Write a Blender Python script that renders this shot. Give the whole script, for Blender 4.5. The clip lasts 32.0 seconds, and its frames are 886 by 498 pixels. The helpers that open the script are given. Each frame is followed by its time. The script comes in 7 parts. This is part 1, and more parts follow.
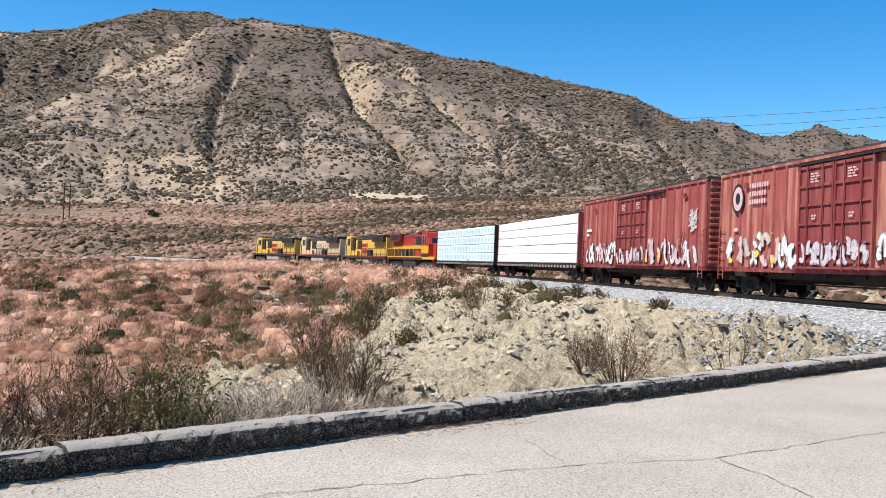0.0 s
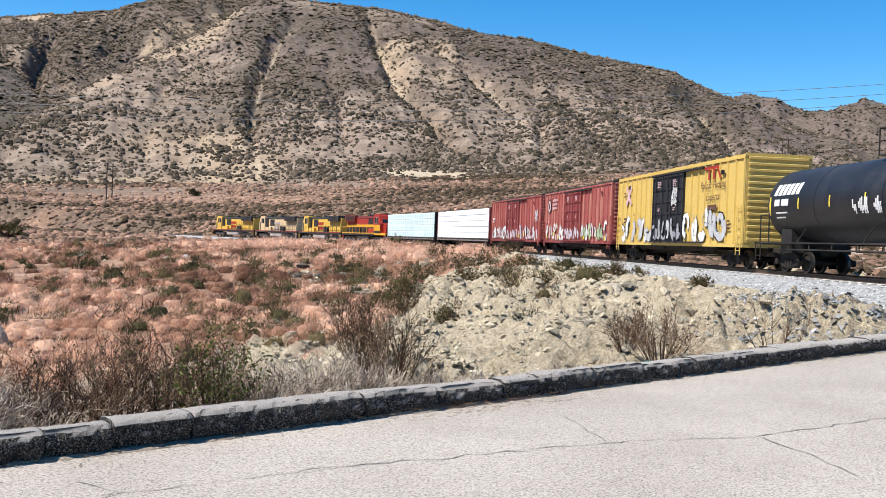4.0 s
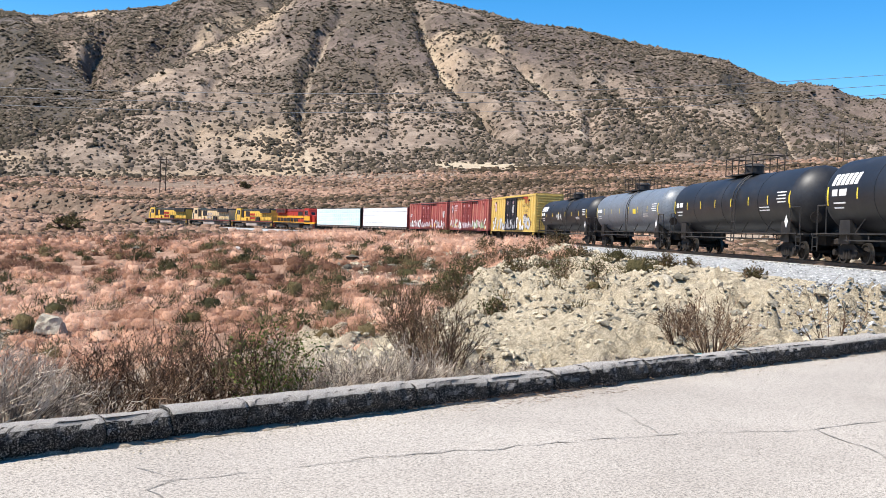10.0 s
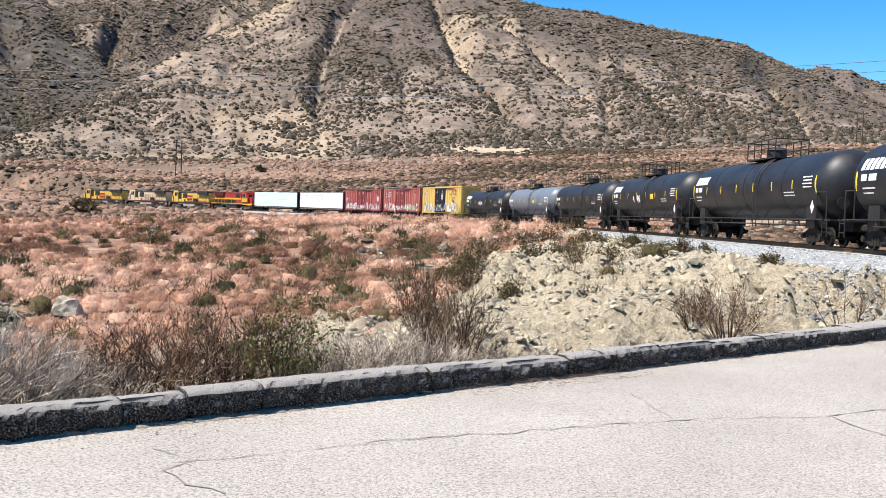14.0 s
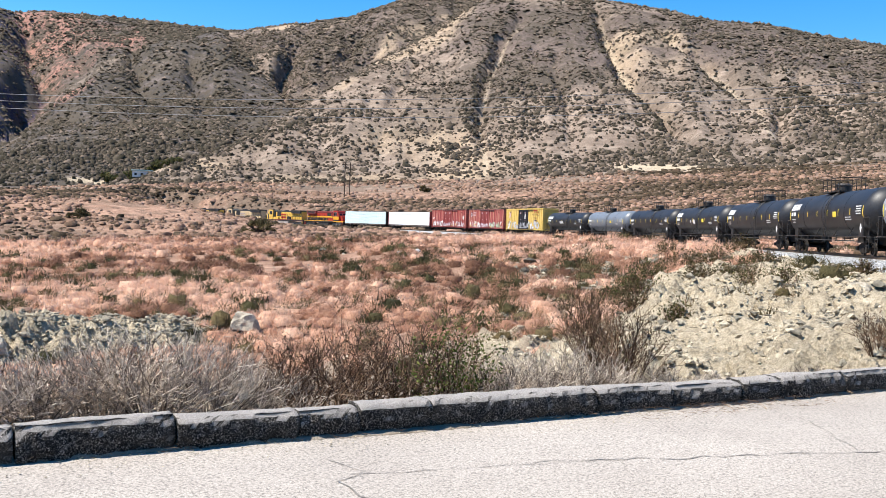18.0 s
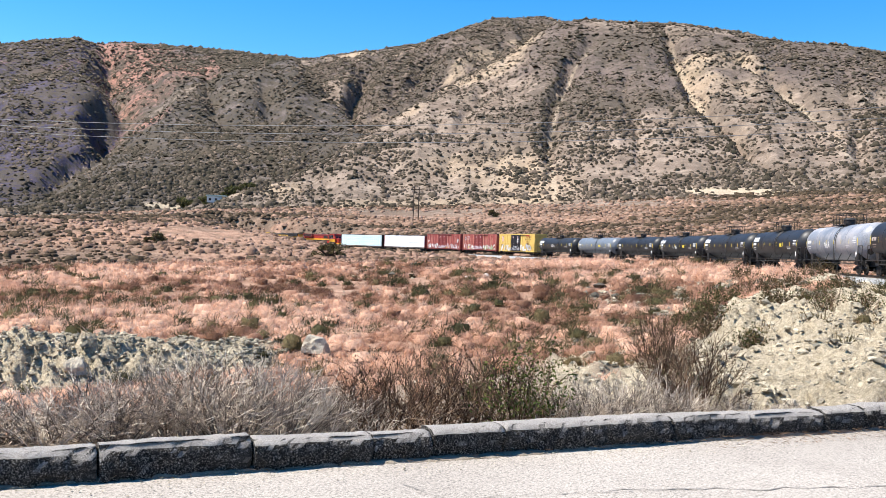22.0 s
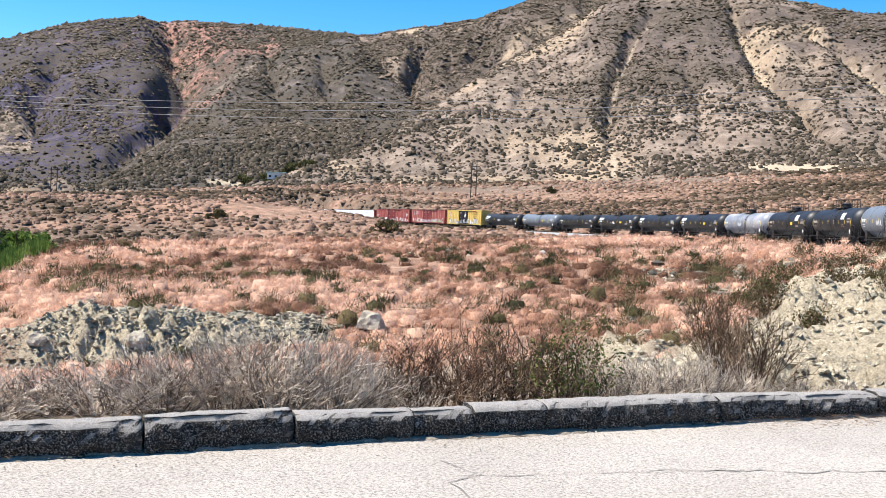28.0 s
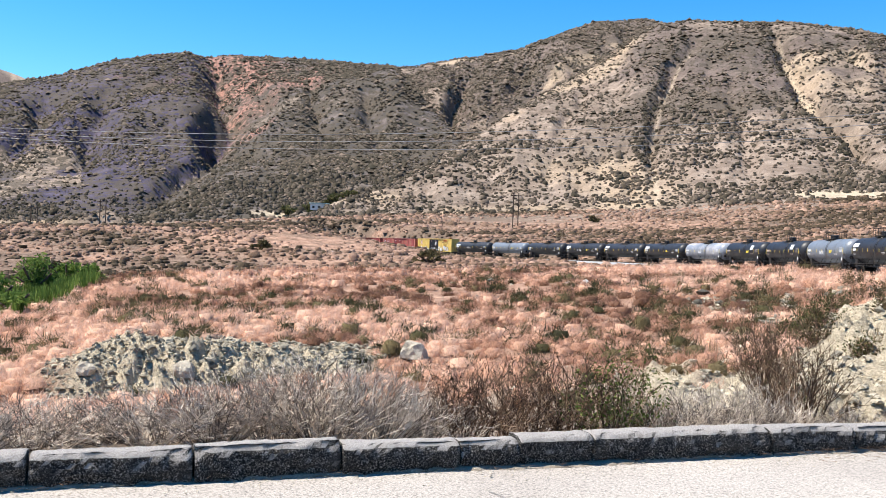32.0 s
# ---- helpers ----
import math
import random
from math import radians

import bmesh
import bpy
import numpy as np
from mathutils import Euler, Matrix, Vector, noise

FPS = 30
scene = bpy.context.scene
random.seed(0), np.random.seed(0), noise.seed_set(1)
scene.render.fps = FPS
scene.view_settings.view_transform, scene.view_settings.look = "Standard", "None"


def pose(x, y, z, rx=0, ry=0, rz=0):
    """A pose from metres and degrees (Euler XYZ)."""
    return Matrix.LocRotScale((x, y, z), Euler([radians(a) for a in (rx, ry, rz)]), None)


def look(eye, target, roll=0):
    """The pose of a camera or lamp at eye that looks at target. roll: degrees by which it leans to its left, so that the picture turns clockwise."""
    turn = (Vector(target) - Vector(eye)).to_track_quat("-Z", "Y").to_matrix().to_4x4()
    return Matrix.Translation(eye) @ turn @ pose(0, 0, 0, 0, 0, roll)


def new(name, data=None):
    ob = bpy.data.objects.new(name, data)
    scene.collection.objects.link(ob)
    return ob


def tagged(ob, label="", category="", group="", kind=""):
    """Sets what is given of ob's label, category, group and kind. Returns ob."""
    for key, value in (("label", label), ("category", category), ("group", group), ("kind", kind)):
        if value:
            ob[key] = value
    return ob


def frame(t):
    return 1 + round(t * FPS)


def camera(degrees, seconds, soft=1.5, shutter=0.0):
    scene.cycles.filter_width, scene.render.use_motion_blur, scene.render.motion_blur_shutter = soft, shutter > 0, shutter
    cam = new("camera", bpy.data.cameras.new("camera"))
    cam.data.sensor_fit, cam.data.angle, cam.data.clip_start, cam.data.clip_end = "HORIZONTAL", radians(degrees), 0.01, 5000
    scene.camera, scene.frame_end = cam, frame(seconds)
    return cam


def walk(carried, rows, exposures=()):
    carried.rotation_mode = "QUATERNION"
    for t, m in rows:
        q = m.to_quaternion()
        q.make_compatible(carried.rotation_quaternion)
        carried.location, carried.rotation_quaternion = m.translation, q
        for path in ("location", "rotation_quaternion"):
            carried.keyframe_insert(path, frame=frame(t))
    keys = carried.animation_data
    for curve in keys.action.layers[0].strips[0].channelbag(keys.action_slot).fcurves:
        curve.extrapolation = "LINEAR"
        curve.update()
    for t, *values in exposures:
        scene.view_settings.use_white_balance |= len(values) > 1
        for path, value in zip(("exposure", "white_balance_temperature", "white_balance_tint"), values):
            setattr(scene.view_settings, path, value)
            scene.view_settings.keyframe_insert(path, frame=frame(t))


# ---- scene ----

# ---- camera: held by hand by the roadside, turning to the left ----
cam = camera(50.25, 32.0, soft=0.6)
CAMERA_ROWS = [  # seconds, x, y, z, pitch, roll, yaw
    (0.0, 0.000, 0.000, 0.000, 0.59, -2.39, -0.11),
    (0.5, -0.002, 0.008, 0.002, 0.77, -2.45, 0.47),
    (1.0, -0.007, 0.001, 0.005, 0.90, -2.50, 1.00),
    (1.5, -0.017, -0.011, -0.000, 0.83, -2.44, 1.46),
    (2.0, -0.022, -0.010, -0.000, 0.49, -2.34, 1.73),
    (2.5, -0.023, 0.007, -0.005, -0.03, -2.25, 1.86),
    (3.0, -0.011, 0.012, -0.005, -0.56, -2.21, 1.95),
    (3.5, -0.009, 0.013, -0.007, -0.85, -2.20, 2.03),
    (5.5, -0.018, -0.002, -0.005, -0.84, -2.36, 3.18),
    (6.0, -0.019, -0.000, -0.007, -0.87, -2.36, 3.57),
    (6.5, -0.024, 0.008, -0.008, -0.95, -2.35, 3.92),
    (7.0, -0.029, 0.007, -0.006, -1.11, -2.31, 4.31),
    (7.5, -0.028, 0.008, -0.009, -1.26, -2.19, 4.75),
    (8.0, -0.035, 0.008, -0.012, -1.37, -2.10, 5.18),
    (8.5, -0.029, 0.017, -0.013, -1.38, -2.04, 5.43),
    (9.0, -0.025, 0.005, -0.012, -1.36, -2.01, 5.45),
    (9.5, -0.024, -0.005, -0.008, -1.36, -2.04, 5.31),
    (10.0, -0.029, -0.012, -0.010, -1.46, -2.08, 5.14),
    (10.5, -0.027, -0.019, -0.009, -1.63, -2.15, 5.01),
    (11.0, -0.025, -0.013, -0.010, -1.79, -2.20, 4.91),
    (11.5, -0.023, -0.003, -0.011, -1.97, -2.25, 4.79),
    (12.0, -0.023, 0.002, -0.012, -2.14, -2.22, 4.64),
    (12.5, -0.020, 0.003, -0.012, -2.29, -2.13, 4.50),
    (13.0, -0.017, 0.001, -0.011, -2.41, -2.08, 4.55),
    (13.5, -0.020, -0.000, -0.011, -2.45, -2.16, 4.99),
    (14.0, -0.032, -0.010, -0.011, -2.45, -2.32, 6.03),
    (14.5, -0.046, -0.012, -0.017, -2.40, -2.43, 7.56),
    (16.5, -0.050, -0.044, -0.010, -1.99, -2.55, 12.90),
    (17.0, -0.050, -0.049, -0.013, -1.98, -2.44, 13.99),
    (17.5, -0.057, -0.050, -0.013, -1.87, -2.38, 14.97),
    (18.0, -0.066, -0.048, -0.010, -1.66, -2.19, 15.84),
    (18.5, -0.071, -0.045, -0.010, -1.45, -1.94, 16.49),
    (19.0, -0.081, -0.040, -0.010, -1.28, -1.85, 16.90),
    (19.5, -0.078, -0.042, -0.006, -1.14, -1.84, 17.31),
    (20.0, -0.083, -0.045, -0.006, -0.94, -1.89, 17.72),
    (20.5, -0.094, -0.050, -0.008, -0.70, -1.98, 18.20),
    (21.0, -0.094, -0.063, -0.009, -0.49, -2.07, 18.81),
    (21.5, -0.095, -0.065, -0.008, -0.39, -2.21, 19.42),
    (22.0, -0.099, -0.070, -0.009, -0.34, -2.22, 19.98),
    (22.5, -0.106, -0.063, -0.008, -0.32, -2.37, 20.36),
    (23.0, -0.107, -0.066, -0.008, -0.27, -2.45, 20.46),
    (23.5, -0.107, -0.071, -0.009, -0.24, -2.48, 20.24),
    (24.0, -0.100, -0.065, -0.010, -0.20, -2.39, 19.70),
    (24.5, -0.094, -0.065, -0.010, -0.23, -2.24, 19.05),
    (26.5, -0.033, -0.054, -0.014, -1.05, -2.21, 19.71),
    (27.0, -0.060, -0.026, -0.010, -1.44, -2.35, 20.92),
    (27.5, -0.056, -0.015, -0.008, -1.69, -2.37, 22.19),
    (28.0, 0.001, -0.001, -0.002, -1.89, -2.33, 23.49),
    (28.5, -0.016, -0.012, -0.001, -1.93, -2.21, 24.61),
    (29.0, -0.024, -0.019, 0.001, -1.85, -2.13, 25.39),
    (29.5, -0.008, -0.031, 0.001, -1.63, -2.07, 25.83),
    (30.0, -0.001, -0.051, -0.003, -1.35, -2.19, 25.99),
    (30.5, 0.004, -0.057, -0.007, -1.02, -2.14, 25.98),
    (31.0, 0.009, -0.060, 0.004, -0.72, -2.15, 25.86),
    (31.5, 0.004, -0.054, 0.006, -0.42, -2.10, 25.80),
    (32.0, -0.001, -0.049, 0.002, -0.19, -2.03, 26.04),
]
walk(cam, [(t, pose(x, y, z, 90 + p, r, w)) for t, x, y, z, p, r, w in CAMERA_ROWS],
     exposures=((0.0, 0.62), (8.0, 0.74), (16.0, 0.86), (24.0, 0.96), (32.0, 0.98)))

# ---- daylight: high sun from the left, clear sky ----
SUN_AZ, SUN_EL = -113.0, 59.0     # degrees, azimuth to the right of +y
world = bpy.data.worlds.new("sky")
scene.world = world
world.use_nodes = True
wn = world.node_tree
sky = wn.nodes.new("ShaderNodeTexSky")
sky.sky_type = "NISHITA"
sky.sun_disc = False
sky.sun_elevation = radians(SUN_EL)
sky.sun_rotation = radians(SUN_AZ)
sky.air_density = 1.0
sky.dust_density = 0.15
sky.ozone_density = 3.0
sky.altitude = 1500
deep = wn.nodes.new("ShaderNodeHueSaturation")   # the clear mountain air of the clip
deep.inputs["Hue"].default_value = 0.497
deep.inputs["Saturation"].default_value = 1.4
wn.links.new(sky.outputs[0], deep.inputs["Color"])
wn.links.new(deep.outputs[0], wn.nodes["Background"].inputs[0])
wn.nodes["Background"].inputs[1].default_value = 0.115
sun = new("sun", bpy.data.lights.new("sun", "SUN"))
sun.data.energy = 5.0
sun.data.angle = radians(0.55)
sun.data.color = (1.0, 0.95, 0.87)
SUN_DIR = Vector((math.sin(radians(SUN_AZ)) * math.cos(radians(SUN_EL)), math.cos(radians(SUN_AZ)) * math.cos(radians(SUN_EL)), math.sin(radians(SUN_EL))))
sun.matrix_world = look(SUN_DIR * 100, (0, 0, 0))

# ---- materials ----
def nodes_of(name, rough=0.85, metal=0.0, spec=0.3):
    m = bpy.data.materials.new(name)
    m.use_nodes = True
    t = m.node_tree
    b = t.nodes["Principled BSDF"]
    b.inputs["Roughness"].default_value = rough
    b.inputs["Metallic"].default_value = metal
    b.inputs["Specular IOR Level"].default_value = spec
    return m, t, b


def noise_tex(t, scale, detail=6.0, rough=0.6, coords=None, kind="ShaderNodeTexNoise"):
    n = t.nodes.new(kind)
    n.inputs["Scale"].default_value = scale
    if kind == "ShaderNodeTexNoise":
        n.inputs["Detail"].default_value = detail
        n.inputs["Roughness"].default_value = rough
    if coords is None:
        coords = t.nodes.new("ShaderNodeTexCoord").outputs["Object"]
    t.links.new(coords, n.inputs["Vector"])
    return n


def ramp(t, src, stops):
    r = t.nodes.new("ShaderNodeValToRGB")
    e = r.color_ramp.elements
    while len(e) > 1:
        e.remove(e[-1])
    e[0].position, e[0].color = stops[0][0], (*stops[0][1], 1)
    for p, c in stops[1:]:
        n = e.new(p)
        n.color = (*c, 1)
    t.links.new(src, r.inputs[0])
    return r.outputs[0]


def mix(t, fac, a, b, mode="MIX"):
    n = t.nodes.new("ShaderNodeMix")
    n.data_type = "RGBA"
    n.blend_type = mode
    for sock, v in ((n.inputs[0], fac), (n.inputs[6], a), (n.inputs[7], b)):
        if isinstance(v, (int, float)):
            sock.default_value = v
        elif isinstance(v, tuple):
            sock.default_value = (*v, 1)
        else:
            t.links.new(v, sock)
    return n.outputs[2]


def bump(t, b, src, strength=0.4, dist=0.02):
    n = t.nodes.new("ShaderNodeBump")
    n.inputs["Strength"].default_value = strength
    n.inputs["Distance"].default_value = dist
    t.links.new(src, n.inputs["Height"])
    t.links.new(n.outputs[0], b.inputs["Normal"])


def surface(name, dark, light, scale=4.0, fine=40.0, rough=0.85, metal=0.0, spec=0.3, relief=0.3, dist=0.01, vary=0.0, dirt=None, dirt_scale=0.7, dirt_amount=0.5):
    """A worn two-tone surface: grain at two scales, stains, relief, and some change from piece to piece."""
    m, t, b = nodes_of(name, rough, metal, spec)
    co = t.nodes.new("ShaderNodeTexCoord").outputs["Object"]
    n1, n2 = noise_tex(t, scale, 5, 0.6, co), noise_tex(t, fine, 3, 0.6, co)
    c = ramp(t, n1.outputs[0], [(0.3, dark), (0.7, light)])
    g = ramp(t, n2.outputs[0], [(0.3, (0.72,) * 3), (0.7, (1.12,) * 3)])
    c = mix(t, 1.0, c, g, "MULTIPLY")
    if dirt:
        n3 = noise_tex(t, dirt_scale, 6, 0.7, co)
        f = ramp(t, n3.outputs[0], [(0.48, (0, 0, 0)), (0.68, (dirt_amount,) * 3)])
        c = mix(t, f, c, dirt)
    if vary:
        o = t.nodes.new("ShaderNodeObjectInfo").outputs["Random"]
        v = ramp(t, o, [(0, (1 - vary,) * 3), (1, (1 + vary,) * 3)])
        c = mix(t, 1.0, c, v, "MULTIPLY")
    t.links.new(c, b.inputs["Base Color"])
    bump(t, b, n2.outputs[0], relief, dist)
    return m


def ground_mat():
    """Dry soil; grass, pale rock, ballast and scrub by the terrain's own masks."""
    m, t, b = nodes_of("dry_ground", 0.95, 0, 0.1)
    co = t.nodes.new("ShaderNodeTexCoord").outputs["Object"]
    big, mid, fine, grit = noise_tex(t, 0.06, 6, 0.6, co), noise_tex(t, 0.45, 8, 0.7, co), noise_tex(t, 5.0, 8, 0.75, co), noise_tex(t, 26, 4, 0.7, co)
    soil = ramp(t, mid.outputs[0], [(0.3, (0.22, 0.165, 0.12)), (0.5, (0.34, 0.26, 0.19)), (0.7, (0.44, 0.345, 0.26))])
    grass = ramp(t, mid.outputs[0], [(0.3, (0.17, 0.098, 0.066)), (0.5, (0.33, 0.20, 0.137)), (0.7, (0.48, 0.31, 0.22))])
    rock = ramp(t, fine.outputs[0], [(0.32, (0.25, 0.203, 0.138)), (0.5, (0.50, 0.415, 0.292)), (0.7, (0.65, 0.555, 0.405))])
    hill = ramp(t, big.outputs[0], [(0.32, (0.135, 0.098, 0.074)), (0.5, (0.22, 0.166, 0.127)), (0.68, (0.32, 0.248, 0.191))])
    heath = ramp(t, mid.outputs[0], [(0.3, (0.10, 0.066, 0.047)), (0.5, (0.19, 0.128, 0.092)), (0.7, (0.32, 0.222, 0.162))])
    dusk = ramp(t, big.outputs[0], [(0.3, (0.105, 0.078, 0.064)), (0.7, (0.18, 0.137, 0.114))])
    pale = ramp(t, big.outputs[0], [(0.3, (0.30, 0.22, 0.146)), (0.7, (0.41, 0.31, 0.212))])
    # dark brush of the west face, its shade and blue haze mixed into the colour
    shade_haze = ramp(t, big.outputs[0], [(0.32, (0.038, 0.034, 0.052)), (0.5, (0.060, 0.051, 0.075)), (0.7, (0.115, 0.094, 0.118))])
    # dark scrub slope, slightly blued for distance haze
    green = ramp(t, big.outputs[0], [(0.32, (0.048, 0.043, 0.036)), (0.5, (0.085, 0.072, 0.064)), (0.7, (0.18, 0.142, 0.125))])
    bare = ramp(t, mid.outputs[0], [(0.3, (0.36, 0.285, 0.195)), (0.7, (0.47, 0.385, 0.28))])
    red = ramp(t, mid.outputs[0], [(0.3, (0.19, 0.085, 0.066)), (0.7, (0.40, 0.225, 0.17))])
    c = soil
    for name, col in (("grass", grass), ("hill", hill), ("heath", heath), ("dusk", dusk), ("shade_haze", shade_haze), ("green", green), ("pale", pale), ("rock", rock), ("bare", bare), ("red", red)):
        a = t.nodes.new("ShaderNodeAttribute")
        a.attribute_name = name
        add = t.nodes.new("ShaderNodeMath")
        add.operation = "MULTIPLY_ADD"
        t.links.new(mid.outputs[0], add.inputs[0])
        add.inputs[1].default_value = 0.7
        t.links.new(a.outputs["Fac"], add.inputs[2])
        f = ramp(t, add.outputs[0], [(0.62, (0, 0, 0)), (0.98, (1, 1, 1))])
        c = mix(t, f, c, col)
    # brush too small to build, on the far plain and the mountains
    far = t.nodes.new("ShaderNodeAttribute")
    far.attribute_name = "brush"
    spots, shade = noise_tex(t, 0.2, 4, 0.6, co), noise_tex(t, 0.010, 6, 0.65, co)
    add = t.nodes.new("ShaderNodeMath")
    add.operation = "MULTIPLY_ADD"
    t.links.new(shade.outputs[0], add.inputs[0])
    add.inputs[1].default_value = 1.0
    t.links.new(spots.outputs[0], add.inputs[2])
    half = t.nodes.new("ShaderNodeMath")
    half.operation = "MULTIPLY"
    half.inputs[1].default_value = 0.5
    t.links.new(add.outputs[0], half.inputs[0])
    cover = ramp(t, half.outputs[0], [(0.472, (0, 0, 0)), (0.522, (0.92,) * 3)])
    f = mix(t, 1.0, cover, far.outputs["Color"], "MULTIPLY")
    c = mix(t, f, c, ramp(t, fine.outputs[0], [(0.35, (0.05, 0.041, 0.03)), (0.65, (0.12, 0.096, 0.07))]))
    g = ramp(t, grit.outputs[0], [(0.32, (0.62,) * 3), (0.66, (1.35,) * 3)])
    c = mix(t, 1.0, c, g, "MULTIPLY")
    t.links.new(c, b.inputs["Base Color"])
    bump(t, b, fine.outputs[0], 1.0, 0.2)
    return m


def asphalt_mat():
    m, t, b = nodes_of("worn_asphalt", 0.9, 0, 0.2)
    co = t.nodes.new("ShaderNodeTexCoord").outputs["Object"]
    n1, n2, n3 = noise_tex(t, 0.5, 6, 0.6, co), noise_tex(t, 52, 3, 0.7, co), noise_tex(t, 140, 2, 0.6, co)
    c = ramp(t, n1.outputs[0], [(0.3, (0.335, 0.295, 0.255)), (0.7, (0.42, 0.375, 0.325))])
    g = ramp(t, n2.outputs[0], [(0.36, (0.46,) * 3), (0.48, (0.98,) * 3), (0.66, (1.24,) * 3)])
    c = mix(t, 1.0, c, g, "MULTIPLY")
    g = ramp(t, n3.outputs[0], [(0.35, (0.6,) * 3), (0.65, (1.25,) * 3)])
    c = mix(t, 1.0, c, g, "MULTIPLY")
    t.links.new(c, b.inputs["Base Color"])
    bump(t, b, n3.outputs[0], 0.3, 0.003)
    return m


GROUND, ASPHALT = ground_mat(), asphalt_mat()
def curb_mat():
    """Tarry, pebbly concrete: dark pits, pale grains."""
    m, t, b = nodes_of("rough_curb_stone", 0.95, 0, 0.2)
    co = t.nodes.new("ShaderNodeTexCoord").outputs["Object"]
    n1, n2, n3 = noise_tex(t, 75, 5, 0.8, co), noise_tex(t, 3.5, 4, 0.6, co), noise_tex(t, 150, 2, 0.7, co)
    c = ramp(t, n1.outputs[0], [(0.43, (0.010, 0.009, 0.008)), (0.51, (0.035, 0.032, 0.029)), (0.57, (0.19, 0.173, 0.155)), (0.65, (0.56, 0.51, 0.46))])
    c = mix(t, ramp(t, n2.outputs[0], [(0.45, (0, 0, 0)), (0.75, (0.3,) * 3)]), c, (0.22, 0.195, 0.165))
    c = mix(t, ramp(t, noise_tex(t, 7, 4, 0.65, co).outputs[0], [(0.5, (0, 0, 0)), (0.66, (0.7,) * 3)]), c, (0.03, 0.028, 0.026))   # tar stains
    # upward faces paler: the sunlit look of the tops put into the colour
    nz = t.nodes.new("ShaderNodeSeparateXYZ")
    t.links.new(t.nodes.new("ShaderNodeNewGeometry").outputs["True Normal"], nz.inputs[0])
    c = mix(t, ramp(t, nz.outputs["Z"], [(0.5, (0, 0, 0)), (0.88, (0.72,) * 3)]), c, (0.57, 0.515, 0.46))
    t.links.new(mix(t, 1.0, c, ramp(t, n3.outputs[0], [(0.32, (0.5,) * 3), (0.6, (1.2,) * 3)]), "MULTIPLY"), b.inputs["Base Color"])
    bump(t, b, n1.outputs[0], 0.9, 0.025)
    return m


CURB = curb_mat()
TAR = surface("crack_fill", (0.14, 0.127, 0.113), (0.27, 0.245, 0.215), 8, 60, 0.95)


# ---- small mesh helpers ----
def mesh_from(name, verts, faces, material, smooth=False):
    me = bpy.data.meshes.new(name)
    me.from_pydata(verts, [], faces)
    me.materials.append(material)
    if smooth:
        me.polygons.foreach_set("use_smooth", [True] * len(me.polygons))
    me.update()
    return me


def part(name, bm, material, parent, label=""):
    """Links a bmesh (or a ready mesh) as one object under parent."""
    if isinstance(bm, bpy.types.Mesh):
        me = bm
    else:
        me = bpy.data.meshes.new(name)
        bmesh.ops.recalc_face_normals(bm, faces=bm.faces[:])
        bm.to_mesh(me)
        bm.free()
        me.materials.append(material)
    ob = new(name, me)
    ob.parent = parent
    if label:
        ob["label"] = label
    return ob


def box(bm, x0, x1, y0, y1, z0, z1, bevel=0.0):
    b2 = bm
    r = bmesh.ops.create_cube(b2, size=1.0)
    for v in r["verts"]:
        v.co = ((x0 + x1) / 2 + v.co.x * (x1 - x0), (y0 + y1) / 2 + v.co.y * (y1 - y0), (z0 + z1) / 2 + v.co.z * (z1 - z0))
    if bevel:
        es = list({e for v in r["verts"] for e in v.link_edges})
        bmesh.ops.bevel(b2, geom=es, offset=bevel, segments=1, affect="EDGES")
    return bm


def rod(bm, a, b, radius, seg=6):
    a, b = Vector(a), Vector(b)
    d = b - a
    m = Matrix.Translation((a + b) / 2) @ d.to_track_quat("Z", "Y").to_matrix().to_4x4()
    bmesh.ops.create_cone(bm, cap_ends=True, segments=seg, radius1=radius, radius2=radius, depth=d.length, matrix=m)
    return bm


def bm_new():
    return bmesh.new()


def hash2(ix, iy, seed):
    h = (ix.astype(np.int64) * 374761393 + iy.astype(np.int64) * 668265263 + seed * 974634541) & 0x7FFFFFFF
    h = ((h ^ (h >> 13)) * 1274126177) & 0x7FFFFFFF
    return ((h ^ (h >> 16)) & 0xFFFF) / 65535.0


def vnoise(x, y, seed=0):
    """Smooth value noise, -1 to 1."""
    ix, iy = np.floor(x), np.floor(y)
    fx, fy = x - ix, y - iy
    fx, fy = fx * fx * (3 - 2 * fx), fy * fy * (3 - 2 * fy)
    a, b = hash2(ix, iy, seed), hash2(ix + 1, iy, seed)
    c, d = hash2(ix, iy + 1, seed), hash2(ix + 1, iy + 1, seed)
    return 2 * ((a * (1 - fx) + b * fx) * (1 - fy) + (c * (1 - fx) + d * fx) * fy) - 1


def fbm(x, y, seed=0, octaves=5, gain=0.5):
    s, a = 0.0, 1.0
    for k in range(octaves):
        s = s + a * vnoise(x, y, seed + 17 * k)
        x, y, a = x * 2.03 + 11.3, y * 2.03 + 5.7, a * gain
    return s


# ---- the line of the track, from behind the road to beyond the cut ----
TRACK_S = np.arange(-260.0, 620.0, 1.0)
_k = np.interp(TRACK_S, (0, 60, 110, 160, 220, 290, 400), (-0.0004, 0.00327, 0.00367, 0.00365, 0.0035, 0.00366, 0.0036))
_k[TRACK_S < 0] = 0.0
_th = np.concatenate([[0.0], np.cumsum((_k[1:] + _k[:-1]) / 2)])
_th += 0.1467 - np.interp(0, TRACK_S, _th)
TRACK_X = np.concatenate([[0.0], np.cumsum(-np.sin((_th[1:] + _th[:-1]) / 2))])
TRACK_Y = np.concatenate([[0.0], np.cumsum(np.cos((_th[1:] + _th[:-1]) / 2))])
